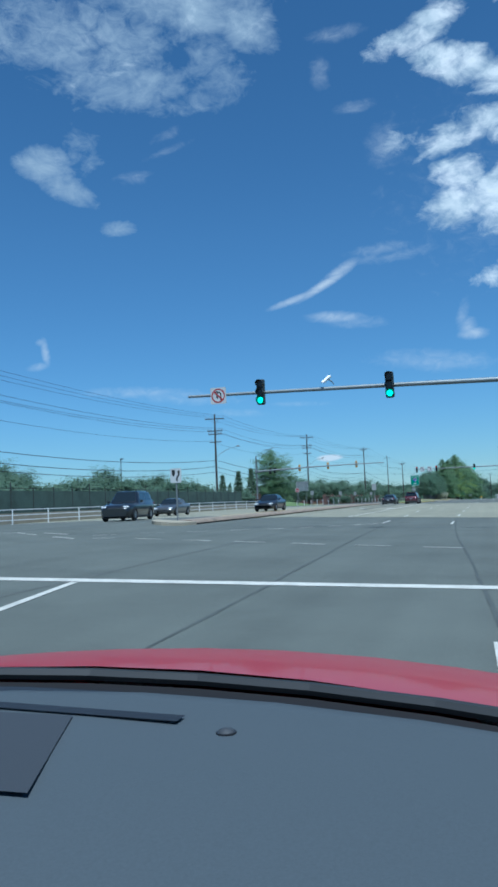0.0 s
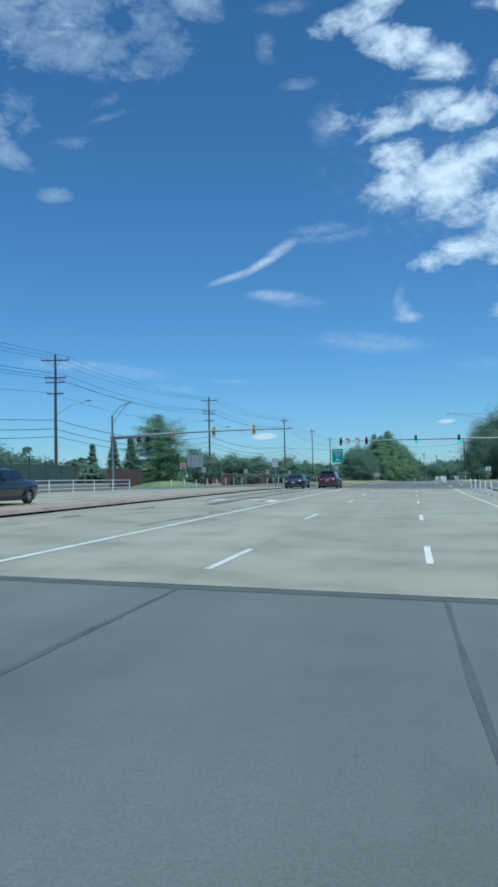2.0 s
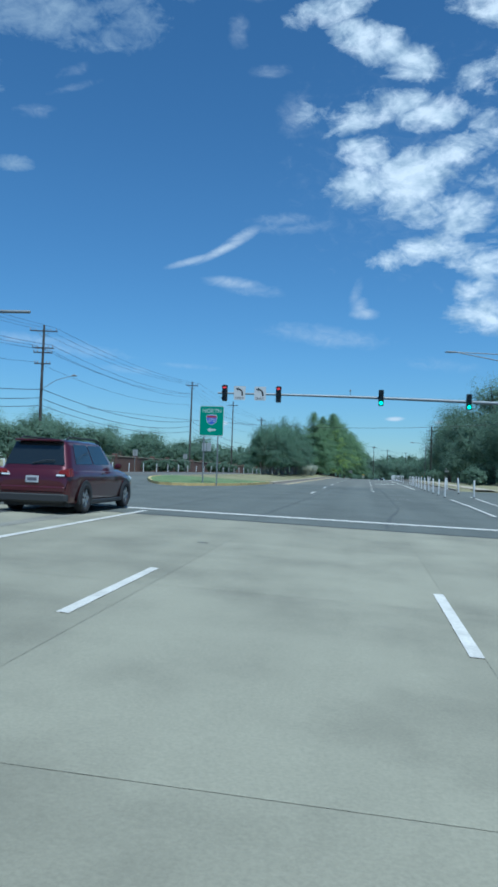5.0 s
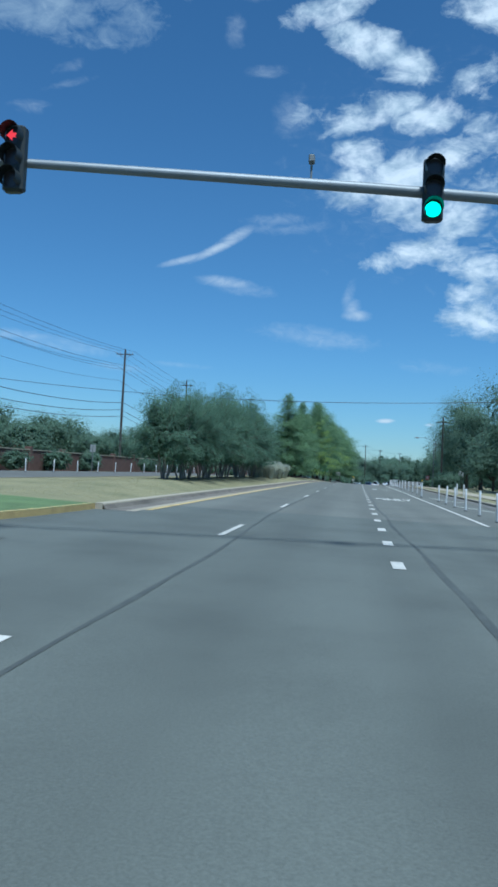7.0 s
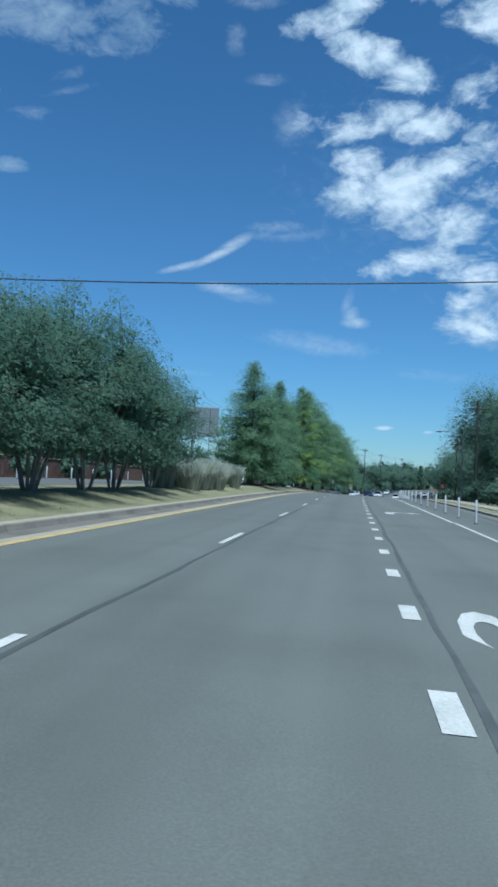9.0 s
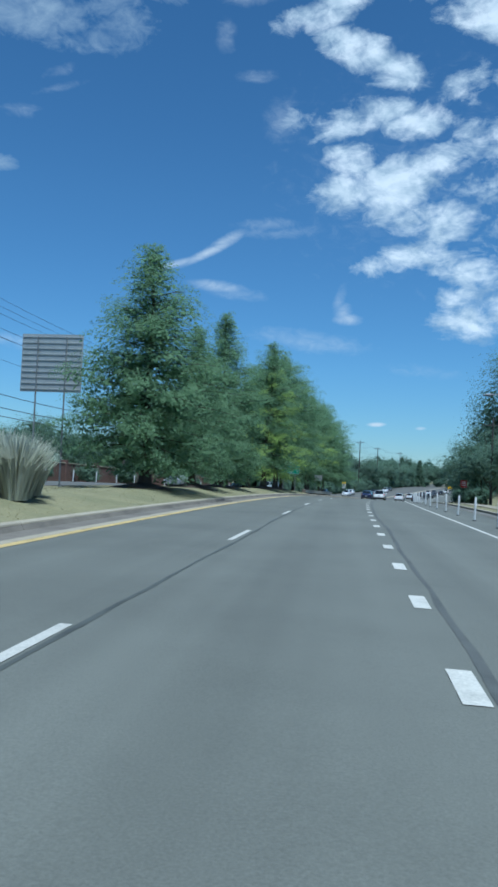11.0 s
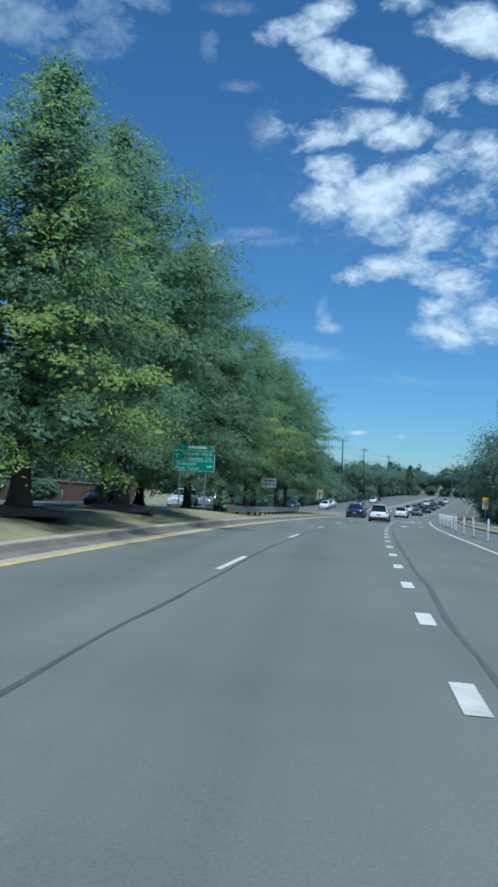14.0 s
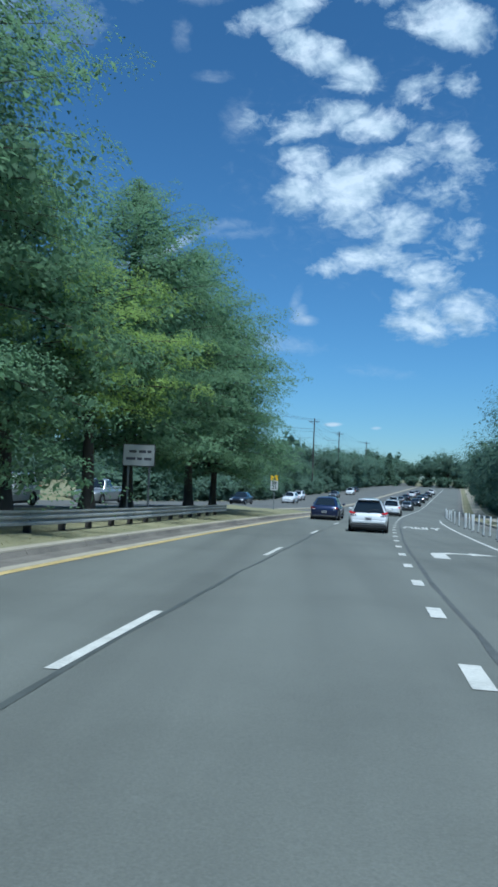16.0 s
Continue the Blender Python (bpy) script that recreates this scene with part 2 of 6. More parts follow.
GUTTER = material("gutter_concrete", (0.15, 0.142, 0.122), 0.85, spots=0.4, scale=0.7, fine=0.25, bump=0.3)
GUTTER_DIRT = material("dirty_gutter", (0.15, 0.133, 0.108), 0.9, spots=0.4, scale=0.8, fine=0.3, bump=0.3)
BROWN = material("brown_median_concrete", (0.24, 0.19, 0.145), 0.85, spots=0.3, scale=1.2, fine=0.2, bump=0.3, each=0.06)
WHITE_LINE = material("white_road_paint", (0.5, 0.485, 0.43), 0.6, spots=0.22, scale=3, fine=0.22, fine_scale=35, each=0.08)
WORN_LINE = material("worn_white_road_paint", (0.24, 0.245, 0.235), 0.7, spots=0.5, scale=3, fine=0.35, fine_scale=30)
YELLOW_LINE = material("yellow_road_paint", (0.47, 0.35, 0.14), 0.6, spots=0.3, scale=2, fine=0.25, fine_scale=35)
TAR_FAINT = material("faded_tar_seam", (0.078, 0.081, 0.073), 0.7, spots=0.3, scale=2, bump=0.2)
TAR = material("tar_seam", (0.061, 0.067, 0.06), 0.75, spots=0.3, scale=2, bump=0.2)
TRACK = material("tyre_darkened_concrete", (0.185, 0.18, 0.145), 0.75, spots=0.35, scale=0.8, fine=0.25, fine_scale=30)
STAIN = material("dark_road_stain", (0.10, 0.10, 0.092), 0.7, spots=0.35, scale=1.0, fine=0.25, fine_scale=30)
GRASS = material("dry_lawn", (0.205, 0.19, 0.1), 0.95, spots=0.35, scale=0.5, fine=0.35, fine_scale=28, bump=0.6, bump_scale=60, stain=(0.15, 0.15, 0.075))
SCREEN = material("dark_mesh_screen", (0.06, 0.095, 0.078), 0.9, spots=0.3, scale=0.8, fine=0.3, fine_scale=40)
GREEN_GRASS = material("green_lawn", (0.11, 0.165, 0.062), 0.95, spots=0.35, scale=0.6, fine=0.35, fine_scale=28, bump=0.6, bump_scale=60)
BLADES = material("grass_blades", (0.3, 0.27, 0.14), 0.9, isle=0.3, leaf=0.4)
SEED = material("ornamental_grass", (0.5, 0.52, 0.42), 0.9, isle=0.25, leaf=0.5)
BARK = material("bark", (0.07, 0.058, 0.046), 0.95, spots=0.4, scale=5, bump=0.8, bump_scale=25, stretch=(1, 1, 0.25))
PALE_BARK = material("smooth_pale_bark", (0.24, 0.22, 0.2), 0.85, spots=0.35, scale=4, bump=0.3, stretch=(1, 1, 0.3))
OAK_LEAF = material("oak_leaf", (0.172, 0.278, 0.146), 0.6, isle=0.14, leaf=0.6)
# sunlight put into the leaf colour: a paler, yellower copy of the oak leaf
OAK_SUN_TINT = material("sun_tinted_oak_leaf", (0.3, 0.415, 0.11), 0.6, isle=0.14, leaf=0.6)
MYRTLE_LEAF = material("myrtle_leaf", (0.125, 0.21, 0.14), 0.65, isle=0.1, leaf=0.6)
WOOD_LEAF = material("woodland_leaf", (0.135, 0.21, 0.145), 0.6, isle=0.14, leaf=0.6)
FIR_LEAF = material("conifer_leaf", (0.1, 0.16, 0.1), 0.8, isle=0.15, leaf=0.4)
MULCH = material("bark_mulch", (0.06, 0.042, 0.03), 0.95, spots=0.4, scale=6, bump=0.8, bump_scale=40)
STEEL = material("galvanised_steel", (0.17, 0.185, 0.19), 0.65, 0.3, spots=0.15, scale=2, fine=0.08)
MAST_STEEL = material("mast_arm_steel", (0.2, 0.218, 0.225), 0.55, 0.3, spots=0.15, scale=2, fine=0.08)
RAIL_STEEL = material("weathered_rail_steel", (0.42, 0.42, 0.4), 0.5, 0.4, spots=0.3, scale=2, fine=0.15)
WHITE_METAL = material("white_painted_metal", (0.72, 0.73, 0.72), 0.5, spots=0.1, scale=3)
SIGN_WHITE = material("white_sign_sheeting", (0.46, 0.47, 0.465), 0.4, spots=0.05, scale=2)
SIGN_BACK = material("bare_aluminium_back", (0.36, 0.37, 0.36), 0.45, 0.5, spots=0.12, scale=2)
SIGN_GREEN = material("green_sign_sheeting", (0.005, 0.2, 0.125), 0.4, spots=0.08, scale=2)
SIGN_BLACK = material("black_sign_ink", (0.012, 0.012, 0.013), 0.5)
SIGN_RED = material("red_sign_sheeting", (0.3, 0.025, 0.025), 0.4)
SIGN_BLUE = material("blue_sign_sheeting", (0.03, 0.09, 0.42), 0.4)
SIGN_YELLOW = material("yellow_sign_sheeting", (0.85, 0.52, 0.01), 0.4)
HEAD_DARK = material("dark_signal_housing", (0.018, 0.022, 0.02), 0.5)
HEAD_YELLOW = material("yellow_signal_housing", (0.42, 0.25, 0.07), 0.55, spots=0.15, scale=4)
LENS_OFF = material("unlit_lens", (0.03, 0.025, 0.025), 0.25)
LENS_GREEN = material("lit_green_lens", (0.02, 0.5, 0.35), 0.3, glow=((0.03, 1.0, 0.62), 1.3))
LENS_RED = material("lit_red_lens", (0.5, 0.02, 0.02), 0.3, glow=((1.0, 0.05, 0.06), 0.8))
POLE_WOOD = material("utility_pole_wood", (0.055, 0.05, 0.045), 0.9, spots=0.3, scale=2, fine=0.2, bump=0.4, stretch=(1, 1, 0.15))
WIRE = material("cable", (0.02, 0.02, 0.022), 0.6)
INSULATOR = material("grey_insulator", (0.25, 0.25, 0.26), 0.3)
POST_WHITE = material("white_flexible_post", (0.48, 0.49, 0.485), 0.45, spots=0.12, scale=5)
POST_BASE = material("black_post_base", (0.03, 0.03, 0.03), 0.7)
BRICK = material("red_brick", (0.11, 0.062, 0.05), 0.9, spots=0.25, scale=2, fine=0.25, fine_scale=22, bump=0.4, bump_scale=20)
BUILDING = material("pale_building_wall", (0.28, 0.27, 0.25), 0.8, spots=0.12, scale=0.6)
ROOF = material("grey_roof", (0.13, 0.13, 0.135), 0.85, spots=0.2, scale=1)
GLASS_DARK = material("dark_car_glass", (0.012, 0.016, 0.018), 0.06, coat=0.5)
PANE = material("window_pane", (0.04, 0.05, 0.06), 0.1)
TYRE = material("tyre_rubber", (0.014, 0.014, 0.015), 0.85)
ALLOY = material("alloy_rim", (0.4, 0.41, 0.42), 0.35, 0.8)
BLACK_TRIM = material("black_plastic_trim", (0.02, 0.021, 0.022), 0.6)
TAIL = material("red_tail_lamp", (0.17, 0.008, 0.012), 0.25, coat=0.4)
BRAKE = material("lit_brake_lamp", (0.4, 0.015, 0.02), 0.25, glow=((1.0, 0.04, 0.05), 0.18))
LAMP_CLEAR = material("clear_headlamp", (0.6, 0.62, 0.63), 0.12, coat=0.6)
PLATE = material("number_plate", (0.36, 0.37, 0.38), 0.5)
BAR = material("plate_bar", (0.08, 0.08, 0.1), 0.6)


def paint(name, colour, metal=0.3):
    return material(name, colour, 0.32, metal, coat=0.9, spots=0.04, scale=1)


# ---- building blocks ----
class Geo:
    def __init__(self):
        self.v, self.f = [], []

    def add(self, verts, faces):
        n = len(self.v)
        self.v += [tuple(p) for p in verts]
        self.f += [tuple(i + n for i in f) for f in faces]
        return self

    def box(self, c, size, ch=0.0):
        x, y, z = (d / 2 for d in size)
        if not ch:
            vs = [(c[0] + i * x, c[1] + j * y, c[2] + k * z) for i in (-1, 1) for j in (-1, 1) for k in (-1, 1)]
            return self.add(vs, [(0, 1, 3, 2), (4, 6, 7, 5), (0, 4, 5, 1), (2, 3, 7, 6), (0, 2, 6, 4), (1, 5, 7, 3)])
        b = min(ch, 0.49 * min(size))
        ring = lambda zz, d: [(c[0] + px, c[1] + py, c[2] + zz) for px, py in
                              ((x - d, y - d - b), (x - d - b, y - d), (-x + d + b, y - d), (-x + d, y - d - b), (-x + d, -y + d + b), (-x + d + b, -y + d), (x - d - b, -y + d), (x - d, -y + d + b))]
        vs = ring(-z, b) + ring(-z + b, 0) + ring(z - b, 0) + ring(z, b)
        fs = [tuple(range(7, -1, -1))[::-1], tuple(range(24, 32))]
        fs[0], fs[1] = tuple(range(8)), tuple(range(31, 23, -1))
        for k in range(3):
            for i in range(8):
                j = (i + 1) % 8
                fs.append((k * 8 + j, k * 8 + i, k * 8 + 8 + i, k * 8 + 8 + j)[::-1])
        return self.add(vs, [f[::-1] for f in fs])

    def tube(self, pts, radii, n=8, caps=True):
        pts = [Vector(p) for p in pts]
        if isinstance(radii, (int, float)):
            radii = [radii] * len(pts)
        vs, fs = [], []
        for k, p in enumerate(pts):
            d = (pts[min(k + 1, len(pts) - 1)] - pts[max(k - 1, 0)]).normalized()
            u = d.cross(Vector((0, 0, 1)) if abs(d.z) < 0.9 else Vector((1, 0, 0))).normalized()
            w = d.cross(u)
            for i in range(n):
                a_ = 2 * math.pi * i / n
                vs.append(p + (u * math.cos(a_) + w * math.sin(a_)) * radii[k])
            if k:
                for i in range(n):
                    j = (i + 1) % n
                    fs.append(((k - 1) * n + i, (k - 1) * n + j, k * n + j, k * n + i))
        if caps:
            m = len(vs)
            vs += vs[:n] + vs[m - n:m]
            fs += [tuple(range(m + n - 1, m - 1, -1)), tuple(range(m + n, m + 2 * n))]
        return self.add(vs, fs)

    def prism(self, outline, y0, y1, axis="y"):
        """A flat outline in x, z pushed from y0 to y1 (or, with axis z, an outline in x, y pushed up)."""
        n = len(outline)
        put = (lambda p, d: (p[0], d, p[1])) if axis == "y" else (lambda p, d: (p[0], p[1], d)) if axis == "z" else (lambda p, d: (d, p[0], p[1]))
        vs = [put(p, y0) for p in outline] + [put(p, y1) for p in outline]
        return self.add(vs, [tuple(range(n)), tuple(range(2 * n - 1, n - 1, -1))] + [(i, i + n, (i + 1) % n + n, (i + 1) % n) for i in range(n)])

    def grid(self, rows):
        n = len(rows[0])
        return self.add([p for r in rows for p in r],
                        [(k * n + i, k * n + i + 1, k * n + n + i + 1, k * n + n + i) for k in range(len(rows) - 1) for i in range(n - 1)])


def mesh(name, geo, mat, soft=False):
    me = bpy.data.meshes.new(name)
    me.from_pydata(geo.v, [], geo.f)
    me.materials.append(mat)
    if soft:
        me.shade_smooth()
    me.update()
    return me


def part(name, geo, mat, parent, label="", soft=False, m=None):
    ob = new(name, geo if isinstance(geo, bpy.types.Mesh) else mesh(name, geo, mat, soft))
    ob.parent = parent
    if m is not None:
        ob.matrix_local = m
    if label:
        ob["label"] = label
    return ob


def thing(name, m, label, category, group="", kind=""):
    ob = new(name)
    ob.empty_display_size = 0.2
    ob.matrix_world = m
    return tagged(ob, label, category, group, kind)


def whole(name, geo, mat, label, category, group="", kind="", soft=False, m=None):
    ob = new(name, mesh(name, geo, mat, soft))
    if m is not None:
        ob.matrix_world = m
    return tagged(ob, label, category, group, kind)


def letters(name, text, size, mat, parent, m, label="", wide=1.0, deep=0.004, bold=0.0):
    curve = bpy.data.curves.new(name, "FONT")
    curve.body, curve.size, curve.align_x, curve.align_y, curve.extrude, curve.resolution_u = text, size, "CENTER", "CENTER", deep, 3
    curve.offset = bold
    ob = new(name, curve)
    bpy.context.view_layer.update()
    me = bpy.data.meshes.new_from_object(ob)
    bpy.data.objects.remove(ob)
    me.materials.clear()
    me.materials.append(mat)
    o = new(name, me)
    o.parent = parent
    o.matrix_local = m @ Matrix.Diagonal((wide, 1, 1, 1))
    if label:
        o["label"] = label
    return o


def strip(s0, s1, lat0, lat1, h, ds=3.0, across=1):
    """A sheet along the road; lat0 and lat1 may be functions of s."""
    n = max(1, int(round((s1 - s0) / ds)))
    rows = []
    for k in range(n + 1):
        s = s0 + (s1 - s0) * k / n
        a_, b_ = (f(s) if callable(f) else f for f in (lat0, lat1))
        rows.append([at(s, a_ + (b_ - a_) * i / across, h) for i in range(across + 1)])
    g = Geo().grid(rows)
    g.f = [f[::-1] for f in g.f]
    g.f = [f[::-1] for f in g.f]
    return g


def band(s0, s1, lat, profile, ds=3.0, closed=True):
    """A kerb or wall along the road: profile of (offset, height) pairs."""
    n = max(1, int(round((s1 - s0) / ds)))
    rows = []
    for k in range(n + 1):
        s = s0 + (s1 - s0) * k / n
        l = lat(s) if callable(lat) else lat
        rows.append([Vector((*at(s, l + o).xy, at(s, l).z + h)) for o, h in profile] + ([Vector((*at(s, l + profile[0][0]).xy, at(s, l).z + profile[0][1]))] if closed else []))
    g = Geo().grid(rows)
    m = len(profile)
    if closed:
        g.f += [tuple(range(m)), tuple(range(n * (m + 1) + m - 1, n * (m + 1) - 1, -1))]
    return g


# ---- ground, roads, kerbs ----
def ground_rise(s, lat):
    crossing = max(1 - smooth(12, 20, s), smooth(106, 112, s) * (1 - smooth(148, 154, s))) if -75 < lat < 75 else 0
    r = 0.22 * smooth(9.6, 10.4, lat) + 0.25 * smooth(-27.5, -28.5, lat) + 0.02 * max(0, abs(lat) - 40) ** 0.7
    return r * (1 - crossing) - 0.10


rows = []
for s in list(np.arange(-600, -60, 60)) + list(np.arange(-60, 480, 6)) + list(np.arange(480, 1600, 70)):
    rows.append([at(s, l, ground_rise(s, l)) for l in (-620, -300, -150, -90, -60, -45, -36, -30, -28.5, -27.5, -20, -12.5, -9, -4, 2, 9.6, 10.4, 14, 20, 28, 40, 60, 100, 200, 400, 620)])
whole("ground", Geo().grid(rows), GRASS, "dry lawn and verge that spreads out on both sides", "ground", kind="structure")



def sheet(s0, s1, far, ds):
    """A crossing's surface, with breaks where the cross slope changes."""
    n = max(1, round((s1 - s0) / ds))
    return Geo().grid([[at(s0 + (s1 - s0) * k / n, l) for l in (-far, -40, -27, -20, -16, -12.5, -11.7, -11, -10.3, -9.6, -9, -7, -3.5, 0, 3.5, 7, 9, 20, 40, far)] for k in range(n + 1)])


road_a = whole("road", sheet(-60, 46.2, 70, 3), ASPHALT, "smooth dark grey asphalt of the first crossing", "road", kind="structure")
road_b = whole("road", sheet(109.4, 152, 75, 3), ASPHALT, "dark asphalt of the second crossing", "road", kind="structure")
road_c = whole("road", strip(152, 720, -4.6, 8.9, 0.0, 3, 4), ASPHALT_GREY, "dark grey asphalt carriageway, bending to the right", "road", kind="structure")
road_d = whole("road", strip(152, 720, -23.5, -12.6, 0.02, 3, 4), ASPHALT_OLD, "grey asphalt carriageway of the oncoming traffic", "road", kind="structure")
road_e = whole("road", strip(46.2, 109.4, -9.6, 9.7, -0.003, 2.43, 6), CONCRETE, "concrete carriageway before the second crossing", "road", kind="structure")
road_f = whole("road", strip(46.2, 109.4, -27, -11.3, -0.003, 2.43, 6), CONCRETE, "pale concrete carriageway of the oncoming traffic", "road", kind="structure")

# concrete slabs with open joints
for road, edges in ((road_e, (-9.5, -6.42, -3.34, -0.02, 3.28, 6.75, 9.6)), (road_f, (-26.8, -22.9, -19.2, -15.4, -11.5))):
    for k in range(13):
        for l0, l1 in zip(edges, edges[1:]):
            s0 = 46.2 + k * 63.2 / 13
            g = strip(s0 + 0.003, s0 + 63.2 / 13 - 0.003, l0 + 0.002, l1 - 0.002, 0.0, 2.43, 2)
            part("slab", g, CONCRETE, road)

# dark lips where asphalt meets concrete
for s0 in (45.75, 109.3):
    part("joint", strip(s0, s0 + (0.45 if s0 < 60 else 0.25), -9.4, 9.5, 0.005, 1, 8), TAR, road_a if s0 < 60 else road_b, "dark strip where asphalt meets concrete")
part("joint", strip(46.05, 46.3, -9.4, 9.5, 0.009, 1, 8), CONCRETE, road_a)


# road markings
def dash(road, s0, s1, lat, w=0.12, mat=None, h=0.007, name="lane_dash", lat1=None):
    l1 = lat if lat1 is None else lat1
    f0 = (lambda s: lat + (l1 - lat) * (s - s0) / (s1 - s0))
    part(name, strip(s0, s1, lambda s: f0(s) - w / 2, lambda s: f0(s) + w / 2, h, 4), mat or WHITE_LINE, road)


def slant(road, p, q, w=0.12, mat=None, name="guide_dash"):
    """A painted bar from p to q, both (s, lat)."""
    d = Vector((q[0] - p[0], q[1] - p[1])).normalized() * w / 2
    cs = [(p[0] - d.y, p[1] + d.x), (q[0] - d.y, q[1] + d.x), (q[0] + d.y, q[1] - d.x), (p[0] + d.y, p[1] - d.x)]
    n = max(1, round((Vector(q) - Vector(p)).length))
    mix = lambda u, v, f: at(u[0] + (v[0] - u[0]) * f, u[1] + (v[1] - u[1]) * f, 0.008)
    part(name, Geo().grid([[mix(cs[0], cs[1], k / n), mix(cs[3], cs[2], k / n)] for k in range(n + 1)]), mat or WHITE_LINE, road)


slant(road_a, (11.7, -3.6), (12.95, 9.2), 0.42, name="stop_line")
slant(road_a, (11.6, -1.8), (4.0, -0.1), 0.13, name="lane_line")
slant(road_a, (8.2, 4.88), (3.0, 4.98), 0.13, name="lane_line")
slant(road_b, (111.0, -9.2), (112.0, 7.4), 0.4, name="stop_line")
for k in range(11):          # worn guide dashes across the second crossing
    slant(road_b, (128.8, -9.73 + 1.93 * k), (128.85, -8.81 + 1.93 * k), 0.11, WORN_LINE)
slant(road_a, (45.0, -27), (46.0, -13), 0.35, name="stop_line")
for k in range(12):          # guide dashes across the first crossing
    l0 = 8.07 - 1.92 * k
    f = lambda l: 21.45 - 0.2 * (l - 1.3) + 0.004 * (l - 1.3) ** 2
    slant(road_a, (f(l0), l0), (f(l0 - 1.05), l0 - 1.05), 0.11)
f = lambda l: 24.0 + 12.7 * math.exp((l + 0.2) / 5.2)
l0 = -0.18
for k in range(20):          # a dotted guide that curves off to the side
    pace = 1 / math.hypot(1, (f(l0) - 24) / 5.2)
    slant(road_a, (f(l0), l0), (f(l0 - 0.92 * pace), l0 - 0.92 * pace), 0.11)
    l0 -= (1.3 if k == 0 else 1.9) * pace
dash(road_a, 37.1, 40.2, 0.02)
dash(road_a, 36.4, 39.5, 3.3)
for k in range(5):
    s0, s1 = (47.6, 59.8, 73.7, 85.8, 97.85)[k], (49.3, 60.8, 74.1, 86.0, 97.75)[k]
    dash(road_e, s0, s0 + 2.98, (0.0, -0.3, -0.16, -0.25, -0.3)[k])
    dash(road_e, s1, s1 + 2.98, 3.22)
    dash(road_e, 47.1 + 12.25 * k, 50.0 + 12.25 * k, -6.25, 0.11, WORN_LINE)
    for l in (-15.4, -19.2):
        dash(road_f, 50 + 12.25 * k, 53 + 12.25 * k, l, mat=WORN_LINE)
dash(road_e, 46.6, 110.6, -3.32, 0.14, name="lane_line")
dash(road_e, 46.4, 109.2, 6.75, 0.13, name="edge_line")
dash(road_a, 14, 45.6, 6.75, 0.13, name="edge_line")
dash(road_f, 47, 109, -11.9, 0.12, YELLOW_LINE, name="edge_line")
dash(road_b, 118, 132, 6.9, 0.12, name="edge_line", lat1=7.0)
for k in range(34):
    s0 = 155.24 + 12.19 * (k - 3)
    if s0 > 130:
        dash(road_c if s0 > 150 else road_b, s0, s0 + 3.05, -0.3)
    if s0 > 160:
        dash(road_d, s0 - 4, s0 - 1, -16.9)
for k in range(56):
    s0 = 154.5 + 3.66 * (k - 4)
    dash(road_c if s0 > 151 else road_b, s0, s0 + 0.92, 3.05, 0.2, name="dotted_line")
for s0, s1 in ((152, 181), (196, 345)):
    dash(road_c, s0, s1, 6.42, 0.13, name="edge_line")
dash(road_c, 345, 420, 6.42, 0.13, name="edge_line", lat1=8.2)
dash(road_c, 181, 196, 6.42, 0.13, name="edge_line", lat1=6.5)
dash(road_c, 345, 600, 3.05, 0.12, name="lane_line")
dash(road_c, 149, 352, -3.47, 0.2, YELLOW_LINE, name="edge_line")
dash(road_d, 156, 640, -13.3, 0.13, YELLOW_LINE, name="edge_line")
dash(road_d, 156, 640, -20.7, 0.12, name="edge_line")
slant(road_c, (173.9, 8.8), (182.5, 6.93), 0.13, name="lane_line")
dash(road_c, 152.5, 176, 7.2, 0.12, name="lane_line")
slant(road_b, (124.0, 8.3), (137.5, 8.8), 0.13, name="lane_line")
slant(road_c, (161, 8.8), (168, 7.5), 0.13, name="hatch_bar")


def arrow(road, s, lat, hook):
    """A painted arrow that turns to one side: hook -1 left, 1 right."""
    o = [(-0.9, -0.07), (0.55, -0.07), (0.95, 0.16), (1.0, 0.45), (0.72, 0.45), (1.13, 0.98), (1.55, 0.45), (1.27, 0.45), (1.2, 0.02), (0.85, -0.3), (0.55, -0.36), (-0.9, -0.36)]
    o = [(a_ * 1.25, (b_ - 0.3) * hook * 1.5) for a_, b_ in o]
    if hook < 0:
        o = o[::-1]
    part("turn_arrow", Geo().add([at(s + a_, lat + b_, 0.008) for a_, b_ in o], [tuple(range(len(o)))]), WHITE_LINE, road)


def road_word(road, text, s, lat, wide, tall):
    """Letters painted on the road, stretched along it to the width and length given."""
    ob = letters("road_word", text, 1.0, WHITE_LINE, road, Matrix(), deep=0.001, bold=0.04)
    xs, ys = [v.co.x for v in ob.data.vertices], [v.co.y for v in ob.data.vertices]
    fit_ = Matrix.Diagonal((wide / (max(xs) - min(xs)), tall / (max(ys) - min(ys)), 1, 1))
    ob.matrix_local = stand(s, lat, 0.012) @ fit_ @ Matrix.Translation((-(max(xs) + min(xs)) / 2, -(max(ys) + min(ys)) / 2, 0))


for l in (-4.67, -7.4):
    arrow(road_e, 73.3, l, -1)
for s in (201.5, 305.5):
    arrow(road_c, s, 4.88, 1)
road_word(road_c, "ONLY", 172.3, 4.58, 2.15, 2.7)
road_word(road_c, "ONLY", 327.5, 4.6, 2.15, 2.7)


